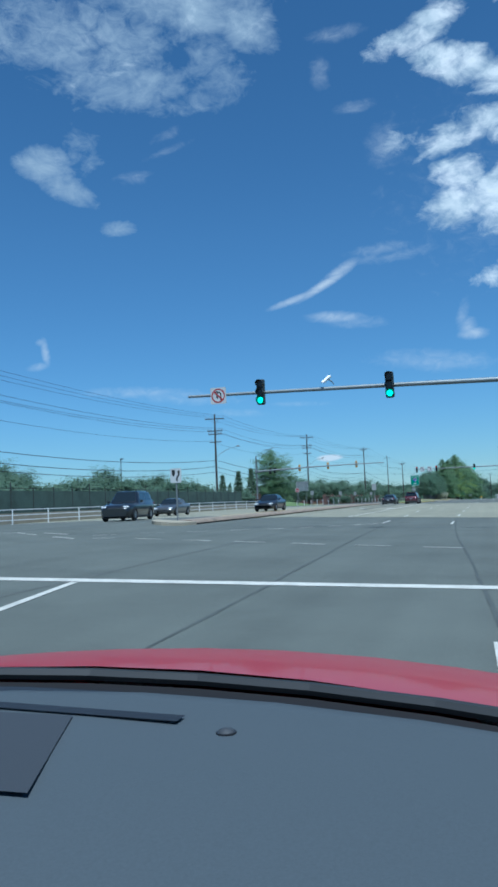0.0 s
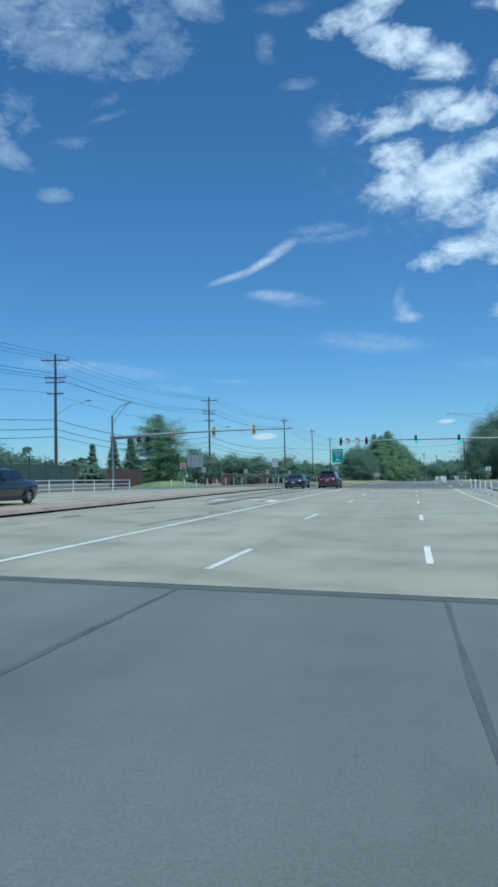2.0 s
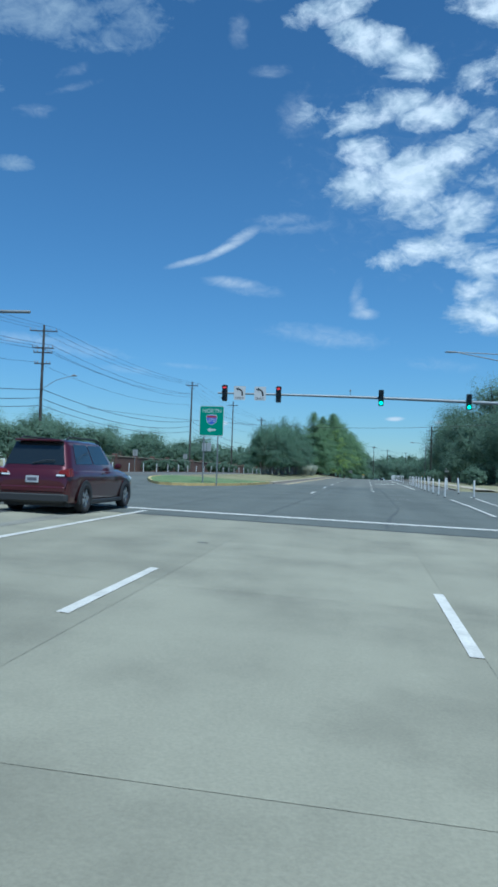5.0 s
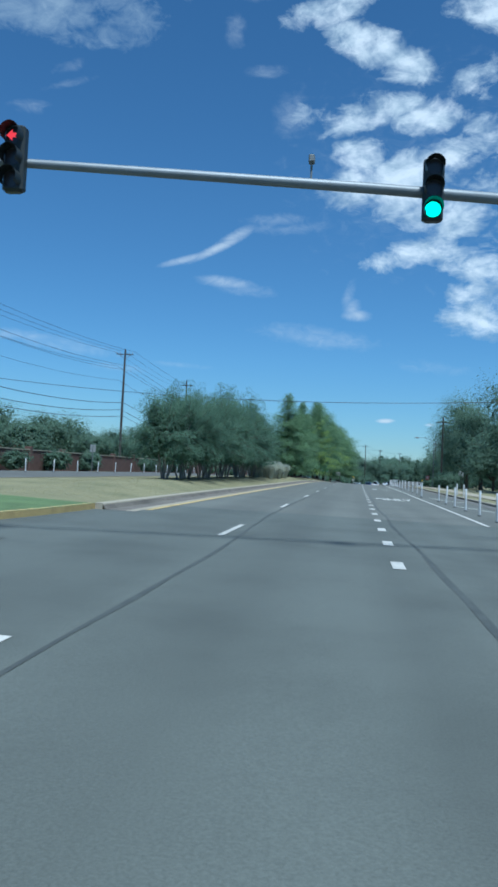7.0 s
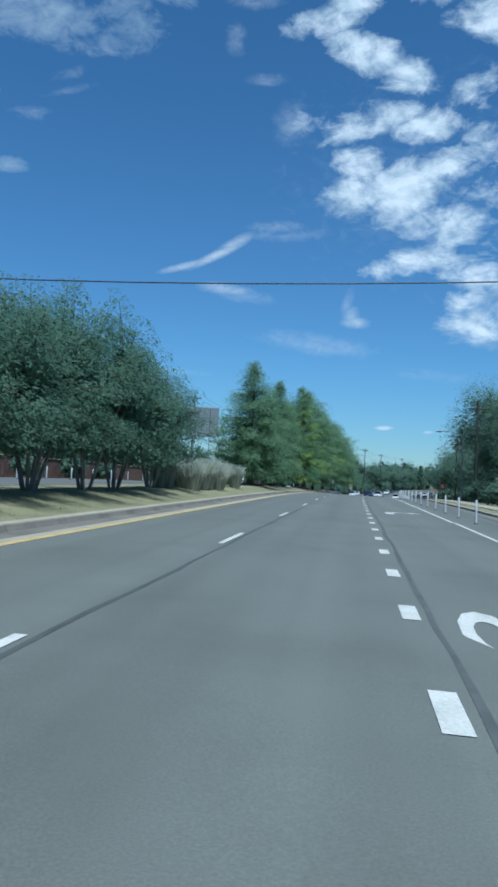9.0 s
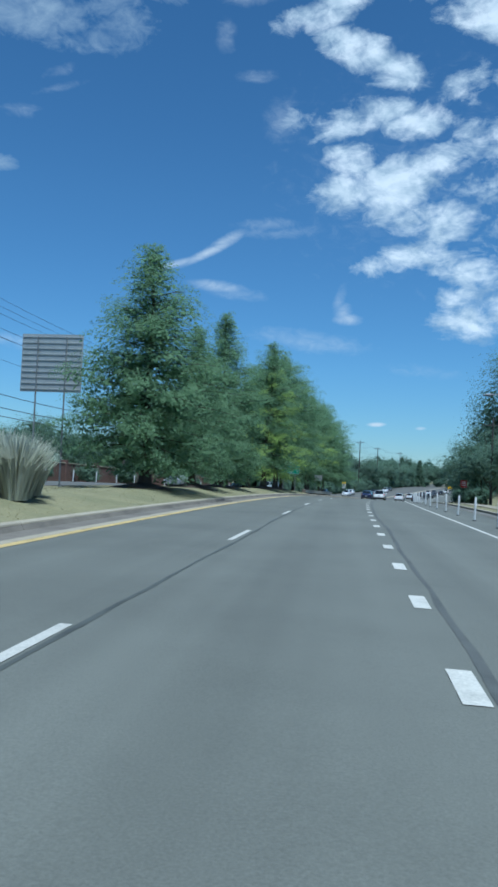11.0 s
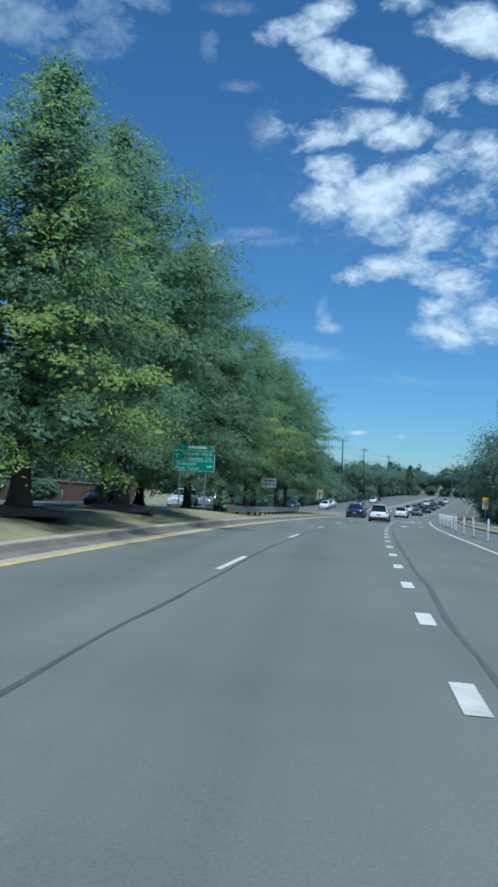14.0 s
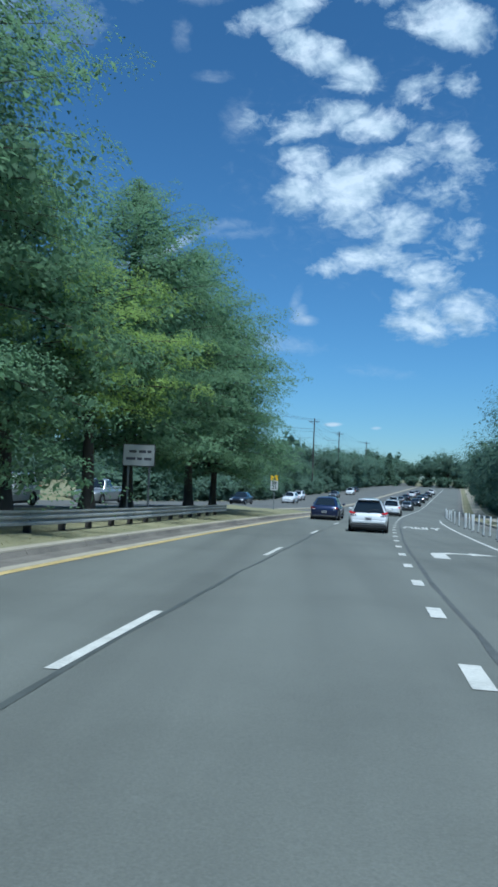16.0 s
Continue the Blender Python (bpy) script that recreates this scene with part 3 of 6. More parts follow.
# sealed cracks along the lanes
def seam(road, s0, s1, lat, w=0.09, seed=0, sway=0.12, step=1.6, mat=None):
    rnd = random.Random(seed)
    n = int((s1 - s0) / step)
    rows_, off = [], 0.0
    for k in range(n + 1):
        off = off * 0.8 + rnd.uniform(-1, 1) * sway * 0.5
        s = s0 + (s1 - s0) * k / n
        l = (lat(s) if callable(lat) else lat) + off
        ww = w * rnd.uniform(0.6, 1.3)
        rows_.append([at(s, l - ww / 2, 0.004), at(s, l + ww / 2, 0.004)])
    part("tar_seam", Geo().grid(rows_), mat or TAR, road)


seam(road_a, -20, 45.7, lambda s: np.interp(s, (-20, 0, 21.6, 31.7, 38, 45.7), (3.2, 2.15, 0.9, 0.5, 0.13, 0.1)), 0.065, 1, 0.06)
seam(road_a, -20, 45.7, lambda s: np.interp(s, (-20, 0, 22, 26, 36.2, 45.7), (6.7, 5.4, 4.15, 3.86, 3.42, 3.28)), 0.06, 2, 0.06)
seam(road_a, -20, 45.7, lambda s: np.interp(s, (-20, 0, 26, 40, 45.7), (-0.8, -1.5, -2.6, -3.2, -3.2)), 0.05, 3, 0.08, mat=TAR_FAINT)
seam(road_b, 110, 152, lambda s: -0.3 + 0.4 * smooth(112, 128, s) - 0.25 * smooth(138, 152, s), 0.07, 4, 0.06)
seam(road_b, 110, 152, lambda s: 2.95 + 0.75 * smooth(110, 121, s) - 0.28 * smooth(135, 152, s), 0.09, 5, 0.06)
seam(road_b, 110, 140, -3.35, 0.06, 8, 0.05)
seam(road_b, 112, 138, 6.75, 0.06, 9, 0.05)
seam(road_c, 152, 420, -0.15, 0.065, 6, 0.06, 1.1)
seam(road_c, 152, 420, lambda s: 3.42 - 0.12 * smooth(152, 162, s) + 0.06 * smooth(200, 260, s), 0.085, 7, 0.07, 1.2, mat=TAR_FAINT)
for k in range(14):          # patches and scuffs on the concrete
    rnd = random.Random(50 + k)
    s, l, r = rnd.uniform(50, 106), rnd.uniform(-8.5, 6), rnd.uniform(0.06, 0.16)
    ring = [(s + 0.6 * r * math.sin(q) * rnd.uniform(0.6, 1.2), l + r * math.cos(q) * rnd.uniform(0.6, 1.3)) for q in np.linspace(0, 6.28, 11)[:-1]]
    part("patch", Geo().add([at(a_, b_, 0.005) for a_, b_ in ring][::-1], [tuple(range(10))]), STAIN, road_e)
for k, (s0, long_, l) in enumerate(((55.2, 1.3, -4.0), (57.0, 1.9, -4.02), (59.6, 1.0, -3.9), (61.2, 2.3, -3.88), (64.4, 1.6, -3.8), (68.2, 1.5, -3.9), (58.1, 1.2, -7.6), (63.5, 1.8, -7.2))):
    seam(road_e, s0, s0 + long_, l, 0.13, 90 + k, 0.16, 0.3, TAR_FAINT)          # sealed cracks in the turning lanes
    road_e.children[-1].name = "sealed_crack"
for l, s0 in ((-4.2, 72), (-5.7, 68), (-7.3, 74), (-8.7, 70)):      # tyre tracks in the turning lanes
    seam(road_e, s0, 109, l, 0.42, int(s0), 0.05)
    road_e.children[-1].data.materials[0] = TRACK
    road_e.children[-1].name = "tyre_track"

# medians and kerbs
med = whole("median", band(36.2, 108.6, -10.45, [(-0.98, 0), (-0.9, 0.12), (-0.84, 0.15), (0.84, 0.15), (0.9, 0.12), (0.98, 0)]), BROWN,
            "raised brown concrete median with worn kerbs", "median", kind="structure")
part("nose", Geo().add([at(36.2 - 2.0 * math.cos(q), -10.45 + 1.1 * math.sin(q), h) for h in (0, 0.16) for q in np.linspace(-1.57, 1.57, 9)],
                       [(i, i + 1, i + 10, i + 9) for i in range(8)] + [tuple(range(17, 8, -1))]), KERB, med, "pale concrete nose")


def kerbed_island(name, outline, h, label, top):
    """A kerbed island: an outline of (s, lat), its kerb stones and its planted top."""
    ob = whole(name, Geo().add([at(s, l, h + 0.004) for s, l in outline], [tuple(range(len(outline)))]), top, label, "median", kind="structure")
    return ob


RISE = lambda l: 0.15 + 0.36 * smooth(-4.9, -7.4, l) - 0.39 * smooth(-8.6, -12.3, l)


def rise(s, l):
    return 0.15 + (RISE(l) - 0.15) * smooth(147, 163, s) * (1 - 0.75 * smooth(290, 302, s))


rows = []
for s in np.arange(148, 355, 3.0):
    rows.append([Vector((*at(s, l).xy, at(s, -4.6).z * (1 - smooth(-9, -12.5, l)) + at(s, l).z * smooth(-9, -12.5, l) + rise(s, l))) for l in (-12.4, -11.5, -10.5, -9.5, -8.5, -7.2, -6.6, -6, -5.4, -4.9, -4.66)])
lawn = whole("median", Geo().grid(rows), GRASS, "grassy median of dry mown lawn between the carriageways", "median", kind="structure")
for k in range(180):
    s0 = 148 + 3.05 * k
    if s0 < 350:
        part("kerb_stone", band(s0, s0 + 3.03, -4.55, [(-0.15, -0.05), (-0.15, 0.165), (-0.12, 0.175), (0.06, 0.165), (0.085, 0.15), (0.094, 0.115), (0.06, 0.1), (0.06, -0.05)], 3.05), KERB, lawn)
        part("kerb_face", band(s0, s0 + 3.03, -4.55, [(0.06, 0.112), (0.092, 0.112), (0.17, 0.0), (0.17, -0.05)], 3.05), GUTTER_DIRT, lawn, "dirty brown lower face of the kerb" if k == 0 else "")
part("gutter", strip(148, 352, -4.39, -3.84, 0.006, 3), GUTTER_DIRT, lawn, "dirty brown gutter pan beside the kerb")
part("gutter_strip", strip(148, 352, -3.84, -3.58, 0.006, 3), KERB, lawn, "pale concrete strip beside the asphalt")
part("kerb", band(148, 352, -12.5, [(0.1, -0.05), (0.1, 0.15), (-0.08, 0.13), (-0.1, -0.05)], 4), KERB, lawn)
whole("road", strip(352, 640, -12.7, -4.5, 0.012, 3, 6), ASPHALT_OLD, "grey asphalt turning lanes beyond the end of the median", "road", kind="structure")
whole("median", band(354, 640, -8.6, [(-0.5, 0), (-0.48, 0.15), (-0.4, 0.17), (0.4, 0.17), (0.48, 0.15), (0.5, 0)]), KERB, "narrow raised concrete median in the distance", "median", kind="structure")
# the island with the route sign, its nose towards the crossing
tip = [(133.5 + 14.5 * (1 - math.cos(q)), -8.6 + 3.9 * math.sin(q)) for q in np.linspace(-1.57, 1.57, 15)]
isl = kerbed_island("island", tip[::-1] + [], 0.15, "kerbed grass island that holds the route sign", GREEN_GRASS)
part("kerb", Geo().grid([[at(s, l, -0.02), at(s, l, 0.15), at(s + 0.12 * math.cos(q), l - 0.12 * math.sin(q) * 1.0, 0.16), at(s + 0.2 * math.cos(q), l - 0.2 * math.sin(q), 0.15)] for (s, l), q in zip(tip, np.linspace(-1.57, 1.57, 15))]),
     YELLOW_LINE, isl, "kerb round the nose, painted yellow")
rows = [[at(148 + 4 * u, -35 + 6.5 * v, -0.1 + 1.0 * max(0.0, 1 - u * u) * max(0.0, 1 - v * v)) for v in np.linspace(-1, 1, 13)] for u in np.linspace(-1, 1, 9)]
whole("planted_bank", Geo().grid(rows), GREEN_GRASS, "low bank of yellow-green ground cover beside the crossing", "bank", kind="structure", soft=True)
# right-hand kerb, cycle strip and path
for s0, s1 in ((46.2, 108), (152, 640)):
    verge = whole("kerb", band(s0, s1, 9.75, [(-0.1, -0.05), (-0.08, 0.14), (-0.04, 0.16), (0.12, 0.16), (0.12, -0.05)], 4), KERB, "low concrete kerb along the verge", "kerb", kind="structure")
    whole("pavement", strip(s0, s1, 11.2, 12.9, 0.17, 4), KERB, "narrow concrete footpath through the grass verge", "pavement", kind="structure")
whole("pavement", strip(152, 640, 8.9, 9.66, 0.02, 4), GUTTER, "grey gutter strip beside the cycle lane", "pavement", kind="structure")
whole("parapet", band(18, 108, -27.6, [(-0.2, -0.1), (-0.2, 0.75), (0.2, 0.75), (0.2, -0.1)], 5), KERB, "low weathered concrete parapet behind the railing", "wall", kind="structure")


# ---- trees and planting ----
def leaves(name, centre, size, mat, seed, flat_=0.35, long_=1.75, face=None):
    """Many small folded leaves as one mesh; centre: n x 3 places, size: n, face: the way each blade is turned."""
    rng = np.random.default_rng(seed)
    n = len(centre)
    w = rng.normal(size=(n, 3)) * (0.6 if face is None else 0.24)
    w += (0, 0, 0.6) if face is None else face
    w /= np.linalg.norm(w, axis=1)[:, None]
    d = rng.normal(size=(n, 3))
    d[:, 2] = d[:, 2] * flat_ - (0.25 if flat_ < 1 else 0)
    d -= (d * w).sum(1)[:, None] * w
    d /= np.linalg.norm(d, axis=1)[:, None]
    u = np.cross(w, d)
    L, B = (size * long_)[:, None], (size * 0.42)[:, None]
    base, tip = centre - d * L * 0.5, centre + d * L * 0.5
    v = np.stack([base, centre + u * B + w * B * 0.35 - d * L * 0.06, tip, centre - u * B + w * B * 0.35 + d * L * 0.04], 1).reshape(-1, 3)
    me = bpy.data.meshes.new(name)
    me.vertices.add(4 * n)
    me.vertices.foreach_set("co", v.astype(np.float32).ravel())
    me.loops.add(4 * n)
    me.loops.foreach_set("vertex_index", np.arange(4 * n, dtype=np.int32))
    me.polygons.add(n)
    me.polygons.foreach_set("loop_start", np.arange(0, 4 * n, 4, dtype=np.int32))
    me.materials.append(mat)
    me.update(calc_edges=True)
    me.validate()
    return me


def clumps(points, per, spread, size, seed, squash=0.6):
    """Leaf places scattered round clump points."""
    rng = np.random.default_rng(seed)
    p = np.repeat(np.asarray(points, float), per, 0)
    off = rng.normal(size=p.shape) * spread
    off[:, 2] *= squash
    return p + off, rng.uniform(size[0], size[1], len(p))


def oak(seed, tall, wide, light=0.0, low=1.9, dome=1.35, lean=(0.0, 0.0)):
    """Pyramidal pin oak in metres, its foot at 0: trunk and limbs, and leaf plumes for a dark and a sun-tinted crown.
    Boughs turned towards the road take the paler leaves, sunlight put into their colour; lean: how far the top stands
    off the foot."""
    rnd = random.Random(seed)
    wood, limbs = Geo(), Geo()
    spine = lambda z: Vector((lean[0] * (z / tall) ** 1.5 + 0.05 * math.sin(z), lean[1] * (z / tall) ** 1.5 + 0.05 * math.cos(1.3 * z), z))
    wood.tube([spine(z) for z in (0, 0.05, 0.3, 0.7)] + [spine(tall * 0.096 * k) for k in range(1, 11)],
              [0.62, 0.5, 0.37, 0.3] + [0.26 * (1 - k / 10.3) + 0.012 for k in range(1, 11)], 12)
    dark, pale, z, az = [], [], low, rnd.uniform(0, 6)
    while z < tall * 0.985:
        f = (z - low) / (tall - low)
        reach = wide * min(1, 0.74 + 2.2 * f) * (1 - f ** dome) * (1 + 0.07 * math.sin(9 * f + seed)) + 0.22
        for _ in range(7 if f < 0.75 else 5):
            az += 2.4 + rnd.uniform(-0.35, 0.35)
            r = reach * (rnd.uniform(0.7, 0.98) if rnd.random() < 0.82 else rnd.uniform(0.98, 1.16))
            up = (-0.1 if low < 2.5 else -0.02) + 0.7 * f + rnd.uniform(-0.13, 0.13)
            a0 = spine(z + rnd.uniform(-0.25, 0.25))
            bough = lambda q: a0 + Vector((math.cos(az + 0.15 * q) * r * q, math.sin(az + 0.15 * q) * r * q, r * (up * q - 0.17 * q * q)))
            limbs.tube([bough(q) for q in (0, 0.3, 0.6, 0.85)], [0.05 * (1 - f) + 0.018, 0.03 * (1 - f) + 0.012, 0.014, 0.005], 4, False)
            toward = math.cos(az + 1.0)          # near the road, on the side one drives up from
            # boughs picked for the sunlit tint, whatever light falls on them
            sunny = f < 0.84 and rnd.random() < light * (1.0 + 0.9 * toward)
            n = max(2, int(r / 0.37))
            for k in range(n):
                q = 0.22 + 0.8 * (k + rnd.random() * 0.8) / n
                side = Vector((-math.sin(az), math.cos(az), 0)) * rnd.uniform(-1, 1) * (0.08 + 0.24 * r * (1 - abs(q - 0.55)))
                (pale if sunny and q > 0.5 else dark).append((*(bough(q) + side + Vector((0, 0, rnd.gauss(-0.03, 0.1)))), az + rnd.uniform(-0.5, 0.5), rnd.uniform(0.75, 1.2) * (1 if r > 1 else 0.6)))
        if f > 0.45:
            dark += [(*(spine(z) + Vector((rnd.uniform(-0.3, 0.3), rnd.uniform(-0.3, 0.3), 0))), rnd.uniform(0, 6.283), 0.9) for _ in range(3)]
        z += 0.42 + 0.12 * rnd.random()
    dark += [(*(spine(tall * k) + Vector((rnd.uniform(-0.12, 0.12), rnd.uniform(-0.12, 0.12), 0))), rnd.uniform(0, 6.283), 0.7) for k in (0.93, 0.95, 0.965, 0.98)]
    return wood, limbs, dark, pale


def planted(name, m, wood, bark, crowns, label, category="tree", group="", limbs=None):
    t = thing(name, m, label, category, group)
    for stem in (wood if isinstance(wood, list) else [wood]):
        part("stem" if isinstance(wood, list) else "trunk", stem, bark, t, soft=True)
    if limbs:
        part("branchwork", limbs, BARK, t, soft=True)["kind"] = "stuff"
    for cname, me, lab in crowns:
        part(cname, me, None, t, lab)
    return t


def plumes(rows, per, seed, reach=0.56, thick=0.15, leaf=(0.042, 0.075), core=12, big=(0.1, 0.19), middle=None):
    """Leaf plumes, rows of (x, y, z, heading, size): small leaves on a low dome that droops towards its tip, and larger ones
    behind them, nearer the stem. Gives places, sizes and facings."""
    rng = np.random.default_rng(seed)
    rows = np.asarray(rows, float)
    n = len(rows) * per
    p, az, grown = np.repeat(rows[:, :3], per, 0), np.repeat(rows[:, 3], per), np.repeat(rows[:, 4], per)
    along, across = rng.uniform(-0.6, 1, n), rng.normal(size=n) * 0.42
    across *= 1.15 - 0.55 * np.maximum(along, 0)
    a_, c_ = along * reach * grown, across * reach * grown
    h = thick * grown * (1.6 - 2.2 * along ** 2 - 2.5 * across ** 2) + rng.normal(size=n) * thick * 0.5
    off = np.stack((np.cos(az) * a_ - np.sin(az) * c_, np.sin(az) * a_ + np.cos(az) * c_, h), 1)
    face = np.stack((np.cos(az) * (0.35 + 0.5 * along) - np.sin(az) * across * 0.8, np.sin(az) * (0.35 + 0.5 * along) + np.cos(az) * across * 0.8, 0.75 - 0.3 * np.abs(along)), 1)
    size = rng.uniform(leaf[0], leaf[1], n)
    heart = np.array((0, 0, rows[:, 2].mean())) if middle is None else np.asarray(middle)
    inner, wide = clumps(heart + (rows[:, :3] - heart) * (0.86, 0.86, 0.95) - (0, 0, thick), core, 0.3, big, seed + 50, 0.5)
    out = inner - heart
    out /= np.linalg.norm(out, axis=1)[:, None] + 1e-6
    return np.vstack((p + off, inner)), np.concatenate((size, wide)), np.vstack((face, out * 0.6 + (0, 0, 0.4)))


def plume_crown(name, rows, per, mat, seed, **more):
    at_, size, face = plumes(rows, per, seed, **more)
    return leaves(name, at_, size, mat, seed, face=face)


def oak_tree(seed, tall, wide, light, m, label, group, low=2.0, dome=1.35, lean=(0.0, 0.0)):
    wood, limbs, dark, pale = oak(seed, tall, wide, light, low, dome, lean)
    crowns = [("crown", plume_crown("crown", dark, 42, OAK_LEAF, seed), "")]
    # picked boughs get leaves with the sunlight painted in
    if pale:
        crowns.append(("sunlit_foliage", plume_crown("sunlit_foliage", pale, 64, OAK_SUN_TINT, seed + 1, core=3), "foliage coloured yellow-green as if sunlit"))
    return planted("oak_tree", m, wood, BARK, crowns, label, group=group, limbs=limbs)


def bed(s, l):
    return rise(s, l) + (at(s, -4.6).z - at(s, l).z) * (1 - smooth(-9, -12.5, l))


ROW = "oaks along the median"
first = oak_tree(11, 12.2, 5.1, 0.0, stand(236.2, -8.0, bed(236, -8.0)), "tall pyramidal oak with dark green leaves on the median lawn", ROW, 1.5, 1.7)
second = oak_tree(23, 12.9, 4.4, 0.0, stand(254.2, -7.8, bed(254, -7.8)), "tall pyramidal oak with dark green leaves on the median lawn", ROW, 1.6, 1.6)
sunny = oak_tree(37, 12.7, 5.0, 0.33, stand(270.9, -7.2, bed(271, -7.2)), "oak with boughs coloured sunlit yellow-green on the median lawn", ROW, 2.2, 1.9, (0.7, 0.0))
third = oak_tree(41, 16.0, 7.2, 0.0, stand(280.1, -7.5, bed(280, -7.5)), "tall full oak with dark green leaves on the median lawn", ROW, 3.6, 1.5, (-0.9, 0.0))
low = oak_tree(59, 18.6, 6.9, 0.0, stand(299.6, -10.2, bed(299.6, -10.2)), "dense oak with boughs drooping to the lawn", ROW, 2.3, 2.6)
high = oak_tree(47, 12.6, 4.6, 0.16, stand(306.0, -9.6, bed(306, -9.6)), "oak with spreading boughs on the median", ROW, 3.4, 2.1)
broad = oak_tree(53, 15.6, 7.0, 0.0, stand(316.5, -9.2, bed(316, -9.2)), "broad tall oak with spreading boughs on the median", ROW, 3.2, 2.2)
oak_tree(67, 9.6, 4.8, 0.62, stand(310.0, -8.4, bed(310, -8.4)), "smaller oak with boughs coloured sunlit yellow-green on the median", ROW, 4.0, 2.2)
for src, s, l, size, yaw in ((second, 245.3, -7.7, 0.77, 100), (first, 262.6, -9.0, 0.55, 200), (third, 292.0, -13.0, 0.86, 20), (broad, 302.0, -14.4, 1.0, 50),
                             (broad, 325.5, -8.8, 0.98, 310), (broad, 334.5, -9.6, 0.9, 160)):
    copy_thing(src, stand(s, l, bed(s, l), yaw)).scale = (size, size, size)
for k, s in enumerate((236.2, 245.3, 254.2, 270.9, 280.1, 299.6)):      # mulch rings
    l = (-8.0, -7.7, -7.8, -7.2, -7.5, -10.2)[k]
    rnd = random.Random(k)
    g = Geo().add([at(s, l, bed(s, l) + 0.3)] + [Vector((*at(s + 1.6 * math.sin(q) * rnd.uniform(0.85, 1.15), l + 1.6 * math.cos(q) * rnd.uniform(0.85, 1.1)).xy, at(s, l).z + bed(s, l) + 0.01)) for q in np.linspace(0, 6.283, 15)[:-1]],
                  [(0, 1 + (i + 1) % 14, 1 + i) for i in range(14)])
    whole("mulch_bed", g, MULCH, "dark mulch mound round an oak trunk", "mulch bed", "mulch under the oaks", soft=True)


def myrtle(seed, tall, wide):
    """Vase-shaped crape myrtle with several stems."""
    rnd = random.Random(seed)
    wood, limbs, pts = [], Geo(), []
    for k in range(6):
        az = k * 1.05 + rnd.uniform(-0.3, 0.3)
        top = Vector((math.cos(az) * wide * rnd.uniform(0.3, 0.55), math.sin(az) * wide * rnd.uniform(0.3, 0.55), tall * rnd.uniform(0.5, 0.6)))
        foot = Vector((math.cos(az) * 0.16, math.sin(az) * 0.16, -0.1))
        mid = foot.lerp(top, 0.45) + Vector((0, 0, 0.25))
        wood.append(Geo().tube([foot, mid, top], [0.06, 0.045, 0.025], 7))
        for j in range(17):
            a2 = az + rnd.uniform(-1.3, 1.3)
            out = rnd.uniform(0.2, 1.0) if j < 12 else rnd.uniform(0.35, 0.95)
            z_ = tall * (0.97 - 0.5 * out * out + rnd.uniform(-0.22, 0.05)) if j < 12 else rnd.uniform(1.2, 2.1)
            end = Vector((math.cos(a2) * wide * out, math.sin(a2) * wide * out, max(1.2, z_)))
            st = mid.lerp(top, rnd.uniform(0.35, 1) if j < 12 else rnd.uniform(0.3, 0.6))
            limbs.tube([st, st.lerp(end, 0.5) + Vector((0, 0, 0.12)), end], [0.028, 0.018, 0.006], 4, False)
            for q in np.linspace(0.3, 1.0, 7):
                p = st.lerp(end, q) + Vector((rnd.uniform(-0.3, 0.3), rnd.uniform(-0.3, 0.3), rnd.uniform(-0.2, 0.2)))
                pts.append((*p, a2 + rnd.uniform(-0.6, 0.6), rnd.uniform(0.75, 1.2)))
    return wood, limbs, pts


kinds = []
for seed, tall, wide in ((5, 6.4, 3.4), (6, 6.8, 3.2), (7, 6.0, 3.3)):
    wood, limbs, pts = myrtle(seed, tall, wide)
    kinds.append((wood, limbs, plume_crown("crown", pts, 46, MYRTLE_LEAF, seed, reach=0.44, thick=0.15, leaf=(0.036, 0.064), core=14, big=(0.07, 0.13), middle=(0, 0, 2.6))))
made = {}
for k, (s, l) in enumerate(((167.7, -8.0), (170.9, -7.9), (173.9, -8.2), (177.0, -7.9), (180.2, -8.2), (183.6, -7.9), (187.6, -8.2), (191.8, -7.9), (196.2, -8.2), (201.3, -8.0))):
    i = k % 3
    if i not in made:
        ob = made[i] = planted("crape_myrtle", stand(s, l, bed(s, l), 40 * k), kinds[i][0], PALE_BARK, [("crown", kinds[i][2], "")],
                          "multi-stemmed crape myrtle with a dense dark crown on the median", "tree", "crape myrtles on the median", kinds[i][1])
    else:
        ob = copy_thing(made[i], stand(s, l, bed(s, l), 67 * k))
    grown = (0.8, 0.84, 0.88, 0.94, 0.98, 1.03, 1.1, 1.14, 1.1, 0.98)[k]
    ob.scale = (grown, grown, grown)


def tussock(seed, tall, n):
    rng = np.random.default_rng(seed)
    az, r = rng.uniform(0, 6.283, n), rng.uniform(0, 0.3, n)
    out, h = rng.uniform(0.15, 0.75, n), tall * rng.uniform(0.65, 1.05, n)
    w = rng.uniform(0.012, 0.03, n)
    g = Geo()
    for a_, b_, c_, d_, e_ in zip(az, r, out, h, w):
        ca, sa = math.cos(a_), math.sin(a_)
        g.add([(ca * b_ - sa * e_, sa * b_ + ca * e_, 0), (ca * b_ + sa * e_, sa * b_ - ca * e_, 0),
               (ca * (b_ + c_ * 0.45) + sa * e_, sa * (b_ + c_ * 0.45) - ca * e_, d_ * 0.7), (ca * (b_ + c_ * 0.45) - sa * e_, sa * (b_ + c_ * 0.45) + ca * e_, d_ * 0.7),
               (ca * (b_ + c_), sa * (b_ + c_), d_)], [(0, 1, 2, 3), (3, 2, 4)])
    return g


